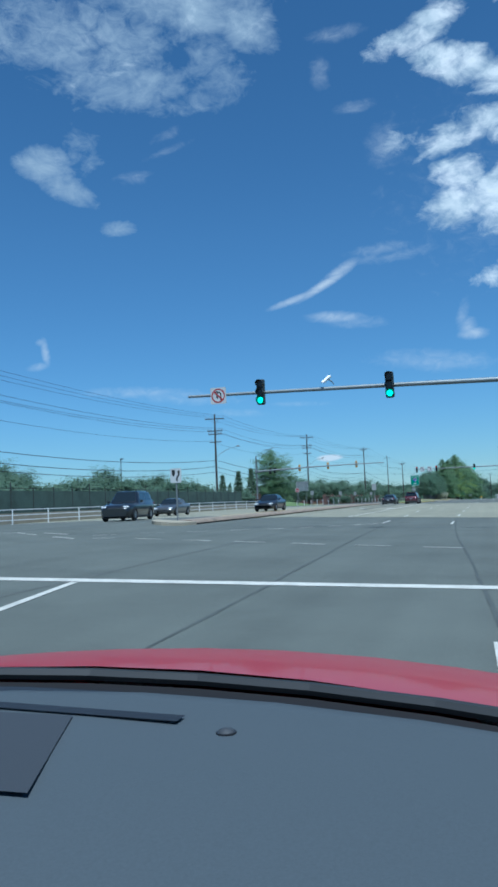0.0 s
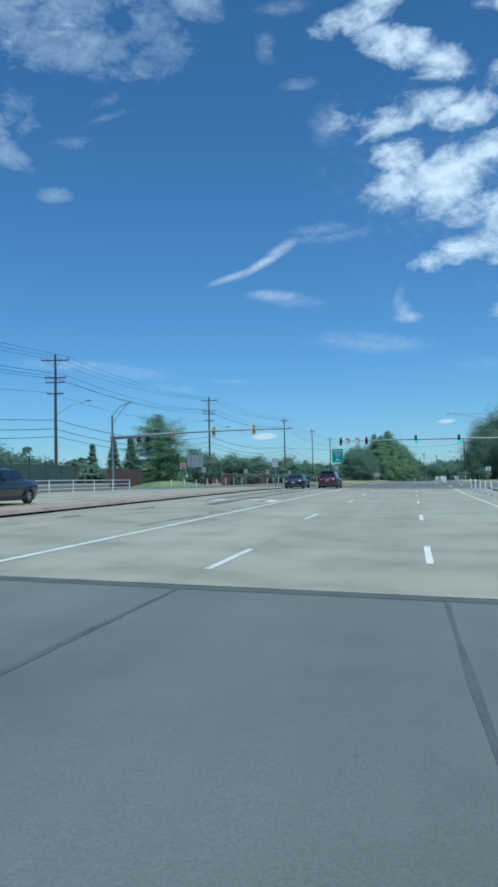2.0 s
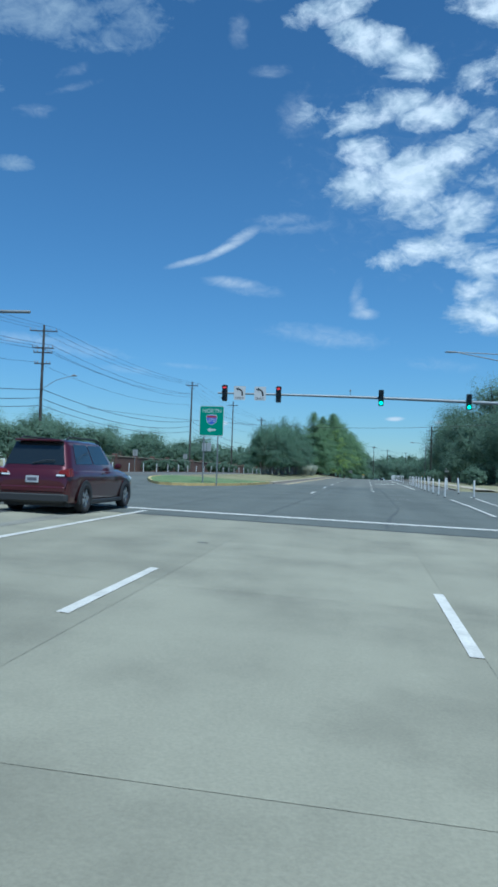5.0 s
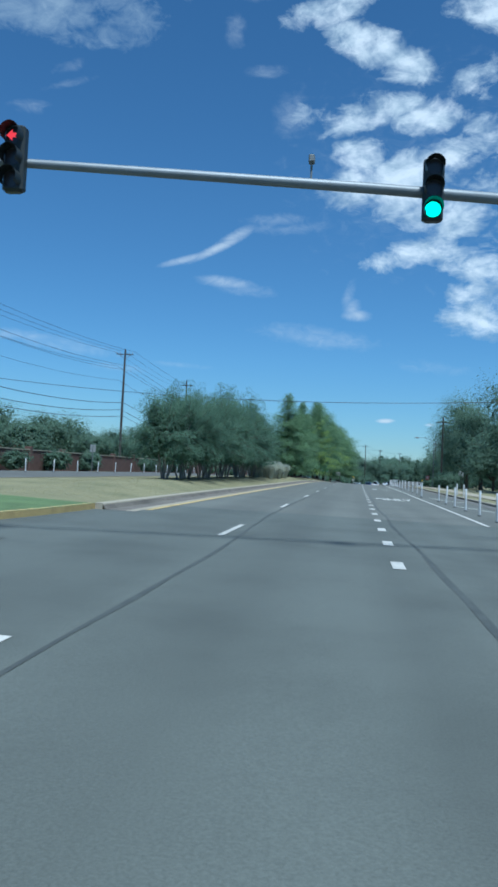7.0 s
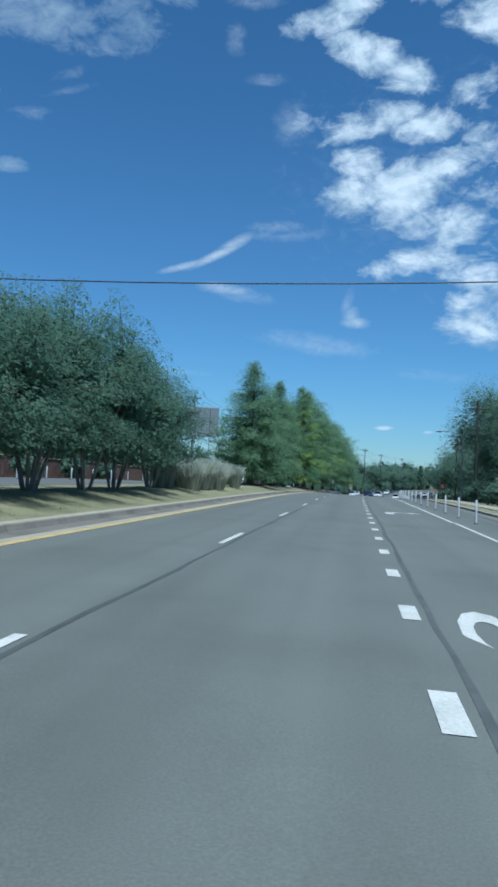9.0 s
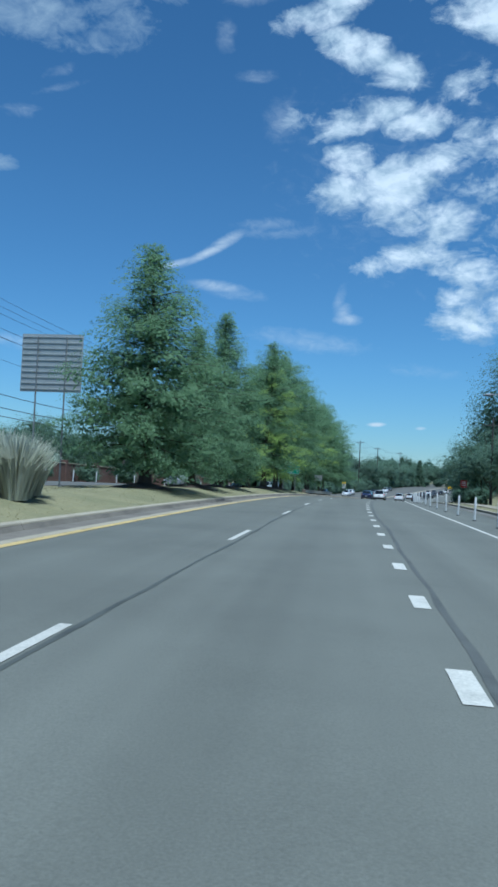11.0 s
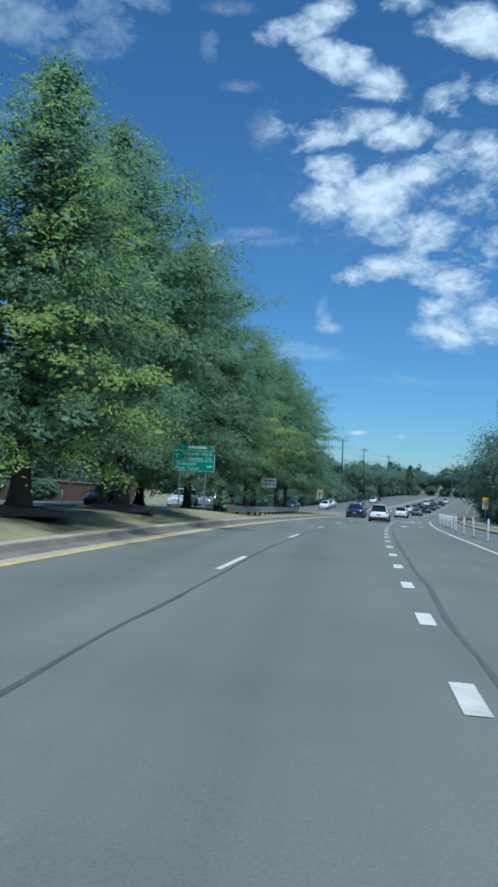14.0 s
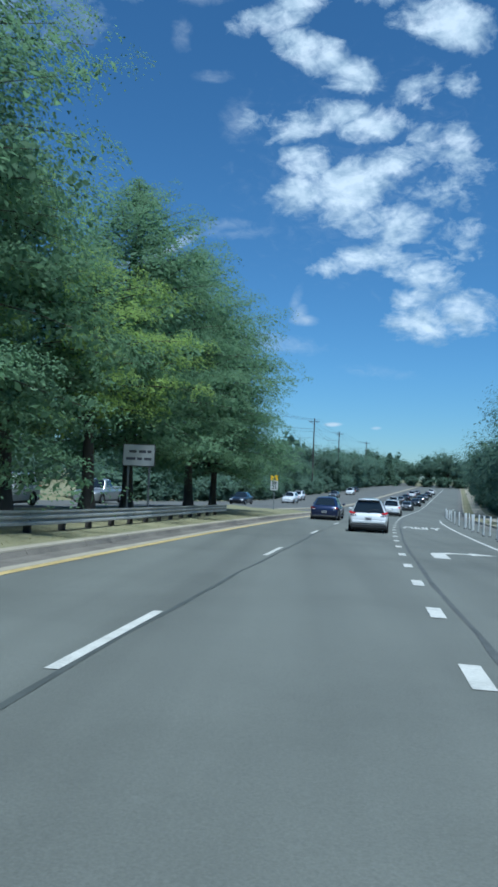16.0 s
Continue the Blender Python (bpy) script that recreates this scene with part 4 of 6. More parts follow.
tuft = None
for k in range(30):
    rnd = random.Random(200 + k)
    s, l = 203.5 + 0.6 * k + rnd.uniform(-0.5, 0.5), rnd.uniform(-8.4, -6.2)
    m = stand(s, l, bed(s, l), rnd.uniform(0, 360))
    size = rnd.uniform(0.95, 1.3)
    if tuft is None:
        tuft = whole("ornamental_grass", tussock(3, 1.5, 620), SEED, "pale feathery ornamental grass clump on the median", "grass", "ornamental grasses", m=m)
    else:
        copy_thing(tuft, m).scale = (size, size, size)


def round_tree(seed, tall, wide, low=0.22, lobes=18):
    """Broad-leaved tree: trunk, limbs, and leaf places in lobes."""
    rnd = random.Random(seed)
    wood, limbs, pts = Geo(), Geo(), []
    wood.tube([(0, 0, -0.3), (0.05, 0, tall * 0.3), (0.1, 0.06, tall * 0.75)], [tall * 0.024, tall * 0.018, tall * 0.006], 8)
    for k in range(lobes):
        az, f = 2.4 * k + rnd.uniform(-0.4, 0.4), rnd.uniform(low, 0.9)
        reach = wide * math.sin(math.pi * min(1, (f - low) / (1.02 - low) * 0.8 + 0.2)) ** 0.7 * rnd.uniform(0.45, 0.85)
        c = Vector((math.cos(az) * reach, math.sin(az) * reach, tall * f))
        limbs.tube([(0.05, 0, tall * max(0.15, f - 0.25)), c * 0.55 + Vector((0, 0, tall * f * 0.4)), c], [tall * 0.009, tall * 0.005, 0.01], 5, False)
        lobe = wide * rnd.uniform(0.3, 0.48)
        for _ in range(36):
            d = Vector((rnd.gauss(0, 1), rnd.gauss(0, 1), rnd.gauss(0, 1))).normalized() * lobe * rnd.uniform(0.7, 1.05)
            d.z *= 0.72
            if c.z + d.z < tall and c.z + d.z > 0.7:
                pts.append(tuple(c + d))
    return (wood, limbs), pts


def filled(points, per, spread, size, seed, middle):
    """Leaf places of a crown's skin, and larger leaf sprays inside it."""
    skin, s_ = clumps(points, per, spread, size, seed, 0.8)
    core = np.asarray(middle) + (np.asarray(points) - middle) * 0.74
    inner, b_ = clumps(core, 3, spread, (size[1] * 1.6, size[1] * 2.4), seed + 9, 0.8)
    all_ = np.vstack((skin, inner))
    out = all_ - middle
    return all_, np.concatenate((s_, b_)), out / (np.linalg.norm(out, axis=1)[:, None] + 1e-6) * 0.6 + (0, 0, 0.45)


def filled_crown(points, per, spread, size, seed, middle):
    at_, s_, face = filled(points, per, spread, size, seed, middle)
    return leaves("crown", at_, s_, WOOD_LEAF, seed, face=face)


def cone_tree(seed, tall, wide):
    rnd = random.Random(seed)
    wood, pts = Geo(), []
    wood.tube([(0, 0, -0.2), (0, 0, tall)], [0.13, 0.01], 6)
    for k in range(260):
        f = rnd.random() ** 1.4
        r = wide * (1 - f) * rnd.uniform(0.55, 1.0)
        a_ = rnd.uniform(0, 6.283)
        pts.append((math.cos(a_) * r, math.sin(a_) * r, 0.25 + f * (tall - 0.2) - 0.1 * r))
    return wood, pts


def shrub_points(seed, tall, wide):
    rnd = random.Random(seed)
    pts = []
    for k in range(5):
        c = Vector((rnd.uniform(-0.5, 0.5) * wide, rnd.uniform(-0.5, 0.5) * wide, tall * rnd.uniform(0.3, 0.6)))
        for _ in range(46):
            d = Vector((rnd.gauss(0, 1), rnd.gauss(0, 1), rnd.gauss(0, 1))).normalized() * rnd.uniform(0.75, 1.05)
            p = c + Vector((d.x * wide * 0.42, d.y * wide * 0.42, d.z * tall * 0.45))
            if p.z > 0.05:
                pts.append(tuple(p))
    return pts


models = {}
for key, seed, tall, wide in (("a", 61, 9.0, 4.6), ("b", 62, 10.0, 4.4), ("c", 63, 8.0, 5.0), ("d", 64, 15.0, 6.0)):
    wood, pts = round_tree(seed, tall, wide, lobes=38 if key == "d" else 18)
    models[key] = (wood, filled_crown(pts, 13 if key == "d" else 6, 0.055 * wide + 0.06, (0.09, 0.16) if key == "d" else (0.1, 0.18), seed, (0, 0, tall * 0.5)))
wood, pts = cone_tree(71, 7.0, 1.9)
models["f"] = (wood, leaves("crown", *clumps(pts, 14, 0.2, (0.13, 0.26), 71, 0.6), FIR_LEAF, 71))
models["s"] = (None, filled_crown(shrub_points(81, 2.4, 2.6), 5, 0.16, (0.09, 0.18), 81, (0, 0, 0.9)))
made = {}
GROW = {"a": ("broadleaf_tree", "round-crowned broadleaf tree, dark green"), "b": ("broadleaf_tree", "upright broadleaf tree, dark green"),
        "c": ("broadleaf_tree", "spreading broadleaf tree, dark green"), "d": ("tall_tree", "tall dark broadleaf tree"),
        "f": ("conifer", "small dark conical evergreen"), "s": ("shrub", "rounded leafy green shrub")}


def grow(key, s, lat, size, yaw, where, group, h=0.0):
    m = stand(s, lat, max(h, ground_rise(s, lat)), yaw)
    name, label = GROW[key]
    if key not in made:
        wood, me = models[key]
        t = thing(name, m, label + " " + where, "tree" if key != "s" else "shrub", group)
        if wood:
            trunk, limbs = wood if isinstance(wood, tuple) else (wood, None)
            part("trunk", trunk, BARK, t, soft=True)
            if limbs:
                part("branchwork", limbs, BARK, t, soft=True)["kind"] = "stuff"
        part("crown", me, None, t)
        made[key] = t
    else:
        t = tagged(copy_thing(made[key], m), label + " " + where, "", group)
    t.scale = (size, size, size)
    return t


rnd = random.Random(9)
for k in range(19):          # bank of trees and scrub behind the railing
    s = -5 + 6.3 * k
    grow("ac"[k % 2], s + rnd.uniform(-2, 2), -38 - rnd.uniform(0, 7), rnd.uniform(0.5, 0.74), rnd.uniform(0, 360), "behind the railing", "trees behind the railing")
    grow("s", s + 3, -31.5 - rnd.uniform(0, 2.5), rnd.uniform(0.9, 1.4), rnd.uniform(0, 360), "behind the railing", "scrub behind the railing")
    grow("s", s, -34.5 - rnd.uniform(0, 2), rnd.uniform(1.4, 1.9), rnd.uniform(0, 360), "behind the railing", "scrub behind the railing")
for s, l, size in ((149, -48.3, 1.0), (150.5, -45.2, 1.1), (152, -42.8, 1.15)):
    grow("f", s, l, size, 50 * s, "near the brick wall", "evergreens by the wall")
oak_tree(83, 12.2, 6.2, 0.0, stand(157.5, -40.0, ground_rise(157.5, -40)), "dense rounded green tree beside the brick screen wall", "trees beyond the crossing", 0.9, 3.4)
for k, (s, l) in enumerate(((176, -44), (186, -42), (195, -44), (205, -41), (215, -43), (226, -39), (237, -40), (248, -38), (259, -37), (271, -38), (284, -37), (297, -38), (311, -37), (326, -36), (341, -37), (357, -38))):
    grow("ac"[k % 2], s, l, 0.8 + 0.1 * (k % 3), 77 * k, "behind the brick wall", "trees behind the brick wall")
for k in range(17):          # clipped shrubs before the brick wall, trees close behind it
    if k % 4 != 2:
        grow("s", 157 + 9.6 * k, -25.7, 0.72 + 0.1 * (k % 3), 63 * k, "before the brick wall", "shrubs before the brick wall")
    grow("ca"[k % 2], 160 + 10.5 * k, -32.5 - 2 * (k % 2), 0.62 + 0.08 * (k % 3), 91 * k, "behind the brick wall", "trees behind the brick wall")
for k, (s, l, key, size) in enumerate(((190, 21, "d", 0.8), (199, 23, "b", 1.3), (207, 19.5, "a", 1.1), (214, 22.4, "d", 1.2), (229, 20, "c", 1.0), (240, 20, "d", 0.86), (254, 19.5, "d", 0.98), (266, 20, "b", 1.0), (279, 19.5, "c", 1.0),
                                     (292, 19, "b", 1.0), (306, 17.5, "a", 1.1), (320, 24.0, "d", 1.72), (331, 17.6, "c", 1.25), (346, 17.2, "a", 1.4), (360, 17.5, "b", 1.15), (372, 19.4, "d", 1.35), (384, 16.6, "c", 1.5), (396, 15.4, "a", 1.5),
                                     (176, 24, "c", 0.9), (166, 30, "a", 1.0), (150, 40, "b", 1.0), (184, 30, "b", 1.2), (410, 15.5, "b", 1.3), (424, 16, "a", 1.3), (440, 16, "c", 1.3), (458, 16, "b", 1.3), (478, 17, "a", 1.4), (500, 17, "c", 1.4), (525, 18, "b", 1.5))):
    grow(key, s, l, size, 61 * k, "beside the footpath", "trees along the footpath")
for k, (s, l) in enumerate(((228, 14.2), (233, 14.6), (241, 15), (248, 15.5), (186, 16), (192, 17), (262, 15.5), (300, 15.5), (338, 15), (352, 15.5), (366, 15), (380, 15), (398, 15))):
    grow("s", s, l, 0.8 + 0.15 * (k % 3), 80 * k, "beside the footpath", "shrubs along the footpath")
for k in range(13):          # scrub bank where the far side of the road curves away
    grow("abc"[k % 3], 352 + 9.5 * k, -27 - 2.5 * (k % 3), 0.85 + 0.2 * (k % 2), 50 * k, "on the bank beyond the median", "trees on the far bank")
    grow("s", 350 + 9 * k, -24.6, 1.5, 33 * k, "on the bank beyond the median", "scrub on the far bank")
    grow("s", 354 + 9 * k, -26.4, 1.9, 71 * k, "on the bank beyond the median", "scrub on the far bank")
for k in range(15):          # trees and scrub that close the far end of the road
    grow("abc"[k % 3], 632 + 6 * (k % 3), -52 + 8 * k, 1.35 + 0.2 * (k % 4), 47 * k, "at the far end of the road", "trees at the far end")
    grow("s", 626, -50 + 7.5 * k, 2.0, 29 * k, "at the far end of the road", "scrub at the far end")
for k in range(15):
    grow("s", 470 + 11 * k, -24.5, 2.0, 37 * k, "on the bank beyond the median", "scrub on the far bank")
    grow("s", 372 + 15 * k, 15.5, 1.6, 57 * k, "beside the footpath", "shrubs along the footpath")
for s, l, size in ((402, -29, 0.8), (436, -28.5, 0.85), (458, -29, 0.8), (474, -28.5, 0.85)):
    grow("d", s, l, size, 3 * s, "on the bank beyond the median", "trees on the far bank")
for s, l, size in ((603, -19.6, 1.95), (602, -28.9, 2.1), (596, -24, 1.8)):
    grow("f", s, l, size, 7 * s, "at the far end of the road", "evergreens at the far end")
for k in range(9):
    grow("bac"[k % 3], 478 + 18 * k, -25 - 3 * (k % 2), 1.3 + 0.2 * (k % 3), 41 * k, "on the bank beyond the median", "trees on the far bank")

# distant woods, far behind everything
rng = np.random.default_rng(5)
pts, core = [], []
for k in range(300):
    s, l = rng.uniform(430, 820), rng.uniform(-150, 150)
    if (-30 < l < 20 and s < 640) or (l > 20 and s < 440):
        continue
    h, w = rng.uniform(10, 17), rng.uniform(4, 6.5)
    c = at(s, l)
    for j in range(64):
        d = Vector(rng.normal(size=3)).normalized() * rng.uniform(0.8, 1.08)
        (pts if j < 44 else core).append((c.x + d.x * w * (1 if j < 44 else 0.6), c.y + d.y * w * (1 if j < 44 else 0.6), c.z + h * 0.52 + d.z * h * (0.48 if j < 44 else 0.38)))
for k in range(150):
    s = rng.uniform(-20, 480)
    l = -rng.uniform(62, 130) if k % 2 else rng.uniform(42, 120)
    if (s < 22 or 104 < s < 160) and abs(l) < 84:          # clear of the side streets
        l += math.copysign(44, l)
    h, w = rng.uniform(6, 9), rng.uniform(4.5, 6.5)
    c = at(s, l)
    for j in range(52):
        d = Vector(rng.normal(size=3)).normalized() * rng.uniform(0.8, 1.08)
        (pts if j < 36 else core).append((c.x + d.x * w * (1 if j < 36 else 0.6), c.y + d.y * w * (1 if j < 36 else 0.6), c.z + h * 0.5 + d.z * h * (0.5 if j < 36 else 0.38)))
wood_at, wood_r = clumps(pts, 9, 0.75, (0.22, 0.5), 5, 0.8)
core_at, core_r = clumps(core, 4, 0.8, (1.6, 2.6), 6, 0.8)
woods = new("distant_woods", leaves("distant_woods", np.vstack((wood_at, core_at)), np.concatenate((wood_r, core_r)), WOOD_LEAF, 5))
tagged(woods, "belt of distant mixed woodland, dark green", "woodland", kind="stuff")

# mown grass on the nearest lawn
rng = np.random.default_rng(8)
g_pts = []
for _ in range(30000):
    s, l = rng.uniform(150, 330), rng.uniform(-12.2, -4.9)
    p = at(s, l)
    g_pts.append((p.x, p.y, p.z + bed(s, l) + 0.012))
blades = leaves("mown_grass", np.array(g_pts), rng.uniform(0.015, 0.032, len(g_pts)), BLADES, 8, 1.6, 1.5)
tagged(new("mown_grass", blades), "short dry mown grass on the median", "grass", kind="stuff")


# ---- street furniture ----
def disc(c, r, n=20, y=0.0):
    return Geo().add([(c[0], y, c[1])] + [(c[0] + r * math.cos(2 * math.pi * k / n), y, c[1] + r * math.sin(2 * math.pi * k / n)) for k in range(n)], [(0, 1 + k, 1 + (k + 1) % n) for k in range(n)])


def rounded(w, h, r=0.05, n=4):
    out = []
    for cx, cz, a0 in ((w / 2 - r, h / 2 - r, 0), (-w / 2 + r, h / 2 - r, 90), (-w / 2 + r, -h / 2 + r, 180), (w / 2 - r, -h / 2 + r, 270)):
        out += [(cx + r * math.cos(radians(a0 + 90 * k / n)), cz + r * math.sin(radians(a0 + 90 * k / n))) for k in range(n + 1)]
    return out


def plate(w, h, r=0.05, y0=-0.004, y1=0.0, at_=(0, 0)):
    return Geo().prism([(x + at_[0], z + at_[1]) for x, z in rounded(w, h, r)], y0, y1)


UP = Matrix.Rotation(radians(90), 4, "X")          # lays a flat drawing upright, facing back along the road


def signal(m, label, lit, housing, back=False, arrow_lens=False, group="traffic signals"):
    t = thing("traffic_signal", m @ (Matrix.Rotation(math.pi, 4, "Z") if back else Matrix()), label, "traffic light", group)
    part("housing", Geo().box((0, 0.06, 0), (0.34, 0.2, 1.06), 0.04), housing, t)
    for k, z in enumerate((0.35, 0, -0.35)):
        on = (lit == "red" and k == 0) or (lit == "green" and k == 2)
        lens = LENS_RED if on and lit == "red" else LENS_GREEN if on else LENS_OFF
        if arrow_lens and on:
            part("lens", disc((0, z), 0.13, y=-0.045), LENS_OFF, t)
            part("arrow_lens", Geo().prism([(-0.12, z), (-0.02, z + 0.09), (-0.02, z + 0.035), (0.1, z + 0.035), (0.1, z - 0.035), (-0.02, z - 0.035), (-0.02, z - 0.09)], -0.052, -0.046), lens, t, "lit red arrow")
        else:
            part("lens", disc((0, z), 0.13, y=-0.045), lens, t, "lit green lens" if on and lit == "green" else "")
        ring = [[(0.158 * math.cos(radians(q)), y, z + 0.158 * math.sin(radians(q))) for q in range(-40, 221, 20)] for y in (-0.03, -0.24)]
        part("visor", Geo().grid(ring), housing, t, soft=True)
    part("bracket", Geo().box((0, 0.2, 0), (0.08, 0.14, 0.5), 0.01), STEEL, t)
    return t


def mast(s, lat, h, arm, label, lamp_to=None, r=0.15, bow=0.12):
    """A signal mast: pole at s, lat; arm: (root height, tip s, tip lat, tip height)."""
    base = at(s, lat)
    t = thing("signal_mast", Matrix.Translation(base), label, "signal mast", "signal masts")
    part("pole", Geo().tube([(0, 0, 0), (0, 0, h * 0.5), (0, 0, h)], [r, r * 0.87, r * 0.72], 12), STEEL, t, soft=True)
    part("base_plate", Geo().box((0, 0, 0.03), (0.55, 0.55, 0.06), 0.01), STEEL, t)
    tip = at(arm[1], arm[2])
    tip = Vector((tip.x - base.x, tip.y - base.y, level(arm[1], arm[2]) + arm[3] - base.z))
    root = Vector((0, 0, arm[0]))
    pts = [root.lerp(tip, q) + Vector((0, 0, bow * math.sin(math.pi * q))) for q in (0, 0.2, 0.4, 0.6, 0.8, 1)]
    part("arm", Geo().tube(pts, [0.135, 0.12, 0.105, 0.09, 0.074, 0.058], 12), MAST_STEEL, t, soft=True)
    part("arm_collar", Geo().box((0, 0, arm[0]), (0.42, 0.42, 0.4), 0.03), STEEL, t)
    if lamp_to:
        end = at(lamp_to[0], lamp_to[1])
        end = Vector((end.x - base.x, end.y - base.y, level(lamp_to[0], lamp_to[1]) + lamp_to[2] - base.z))
        for k, z in enumerate((h - 0.1, h - 1.1)):
            st = Vector((0, 0, z))
            part("lamp_arm", Geo().tube([st, st.lerp(end, 0.5) + Vector((0, 0, 0.35 - 0.1 * k)), end], 0.035, 6), STEEL, t)
        d = (end - Vector((0, 0, end.z))).normalized()
        side = Vector((-d.y, d.x, 0))
        g = Geo().grid([[end + d * q + side * w * c + Vector((0, 0, z * h_)) for c, z in ((-1, 0), (-0.6, 1), (0.6, 1), (1, 0), (0.6, -0.8), (-0.6, -0.8), (-1, 0))] for q, w, h_ in ((-0.12, 0.04, 0.035), (0.1, 0.13, 0.06), (0.5, 0.15, 0.055), (0.72, 0.08, 0.02))])
        part("luminaire", g, STEEL, t, soft=True)
    return t, [p + base for p in pts]


def on_arm(pts, q):
    q *= len(pts) - 1
    k = min(int(q), len(pts) - 2)
    return pts[k].lerp(pts[k + 1], q - k)


def hung(pts, lat, dz=0.0, dy=-0.18):
    """The pose of a thing hung on an arm where it passes lat."""
    best = min((abs(on_arm(pts, q / 200).x - lat), q / 200) for q in range(201))[1]
    p = on_arm(pts, best)
    return pose(p.x, p.y + dy, p.z + dz)


_, arm0 = mast(31.6, 16.0, 7.4, (5.62, 29.9, -7.0, 5.66), "grey steel signal mast with a long tapered arm", bow=0.05)
for l in (1.5, -3.8):
    signal(hung(arm0, l), "black three-lamp traffic signal showing green on the mast arm", "green", HEAD_DARK)
left_mast, arm1 = mast(115, -30, 8.4, (5.9, 116.7, -9.7, 6.5), "grey steel signal mast with a long arm and street lamp", (108.6, -25.4, 9.0))
for l in (-13.9, -18.4, -23.0):
    signal(hung(arm1, l, 0.0, 0.18), "yellow traffic signal seen from behind on the mast arm", "", HEAD_YELLOW, back=True)
base = at(115, -30)
pts = [Vector((0, 0, 5.75)).lerp(at(131, -30, 6.9) - base, q) for q in (0, 0.5, 1)]
part("arm", Geo().tube(pts, [0.11, 0.085, 0.055], 10), STEEL, left_mast, "second arm over the side road", soft=True)
for q in (0.5, 0.68):
    p = base + pts[0].lerp(pts[2], q)
    signal(pose(p.x, p.y, p.z - 0.1, 0, 0, 75), "dark traffic signal seen from its side on the mast arm", "", HEAD_DARK)
_, arm2 = mast(144.0, 16.5, 8.8, (6.05, 138.6, -7.1, 5.95), "grey steel signal mast with a long arm and twin lamp brackets", (143.6, 8.4, 9.7))
for l in (-6.5, -3.1):
    signal(hung(arm2, l), "dark traffic signal with a lit red arrow on the mast arm", "red", HEAD_DARK, arrow_lens=True)
for l in (3.6, 9.3):
    signal(hung(arm2, l), "dark three-lamp traffic signal showing green on the mast arm", "green", HEAD_DARK)

# enforcement camera on the first arm, sensors on the second
m = hung(arm0, -1.0, 0.4, 0)
t = thing("traffic_camera", m @ pose(0, 0, 0, 40, 0, -50), "white bullet camera on a short bracket above the mast arm", "camera")
part("body", Geo().tube([(0, -0.21, 0), (0, 0.21, 0)], 0.06, 12), WHITE_METAL, t, soft=True)
part("hood", Geo().grid([[(0.072 * math.cos(radians(q)), y, 0.072 * math.sin(radians(q)) + 0.01) for q in range(0, 181, 20)] for y in (-0.29, 0.16)]), WHITE_METAL, t)
part("lens", disc((0, 0), 0.05, y=-0.212), LENS_OFF, t)
part("bracket", Geo().tube([(0, 0.05, -0.055), (0.02, 0.1, -0.2), (0.02, 0.1, -0.37)], 0.025, 6), STEEL, t)
t = thing("detector", hung(arm2, 1.5, 0.35, 0), "small grey detector on a stalk above the mast arm", "sensor")
part("stalk", Geo().tube([(0, 0, -0.3), (0, 0, 0)], 0.02, 6), STEEL, t)
part("box", Geo().box((0, 0, 0.06), (0.1, 0.16, 0.14), 0.02), STEEL, t)


def symbol_arrow(t, path, w, head, mat, y=-0.006, name="arrow"):
    """A bold bent arrow drawn on a plate: path of (x, z) points."""
    left, right = [], []
    for k, (x, z) in enumerate(path):
        a_, b_ = path[max(k - 1, 0)], path[min(k + 1, len(path) - 1)]
        d = Vector((b_[0] - a_[0], b_[1] - a_[1])).normalized()
        left.append((x - d.y * w / 2, z + d.x * w / 2))
        right.append((x + d.y * w / 2, z - d.x * w / 2))
    e, d = Vector(path[-1]), (Vector(path[-1]) - Vector(path[-2])).normalized()
    nrm = Vector((-d.y, d.x))
    tip = [tuple(e + nrm * head * 0.6), tuple(e + d * head), tuple(e - nrm * head * 0.6)]
    o = left + tip + right[::-1]
    part(name, Geo().add([(x, y, z) for x, z in o], [tuple(range(len(o)))]), mat, t)


def sign(name, m, w, h, z, label, face, posts=(0.0,), post_mat=None, r=0.05, border=None, back=False, category="sign"):
    """A sign on posts at m; its plate's middle at height z, facing back along the road. Returns the plate's own part."""
    t = thing(name, m @ (Matrix.Rotation(math.pi, 4, "Z") if back else Matrix()), label, category, "road signs")
    for x in posts:
        part("post", Geo().box((x, 0.05, (z + h * 0.45) / 2 - 0.1), (0.07, 0.06, z + h * 0.45 + 0.2), 0.008), post_mat or STEEL, t)
    p = part("panel", plate(w, h, r, 0.0, 0.012), SIGN_BACK, t, m=Matrix.Translation((0, 0, z)))
    part("face", plate(w - 0.01, h - 0.01, r, -0.005, -0.001), border or face, p)
    if border:
        part("field", plate(w - 0.06, h - 0.06, r * 0.8, -0.009, -0.006), face, p)
    return t, p


def words(p, rows, mat, y=-0.011):
    for text, x, z, size in rows:
        start = 0
        for word in text.split():          # each word a piece of its own
            mid_ = x + (start + len(word) / 2 - len(text) / 2) * 0.5 * size
            letters("lettering", word, size, mat, p, Matrix.Translation((mid_, y, z)) @ UP, deep=0.001)
            start += len(word) + 1


def bars(p, rows, mat, y=-0.011):
    for x, z, w, h in rows:
        part("text_bar", Geo().box((x, y, z), (w, 0.003, h)), mat, p)


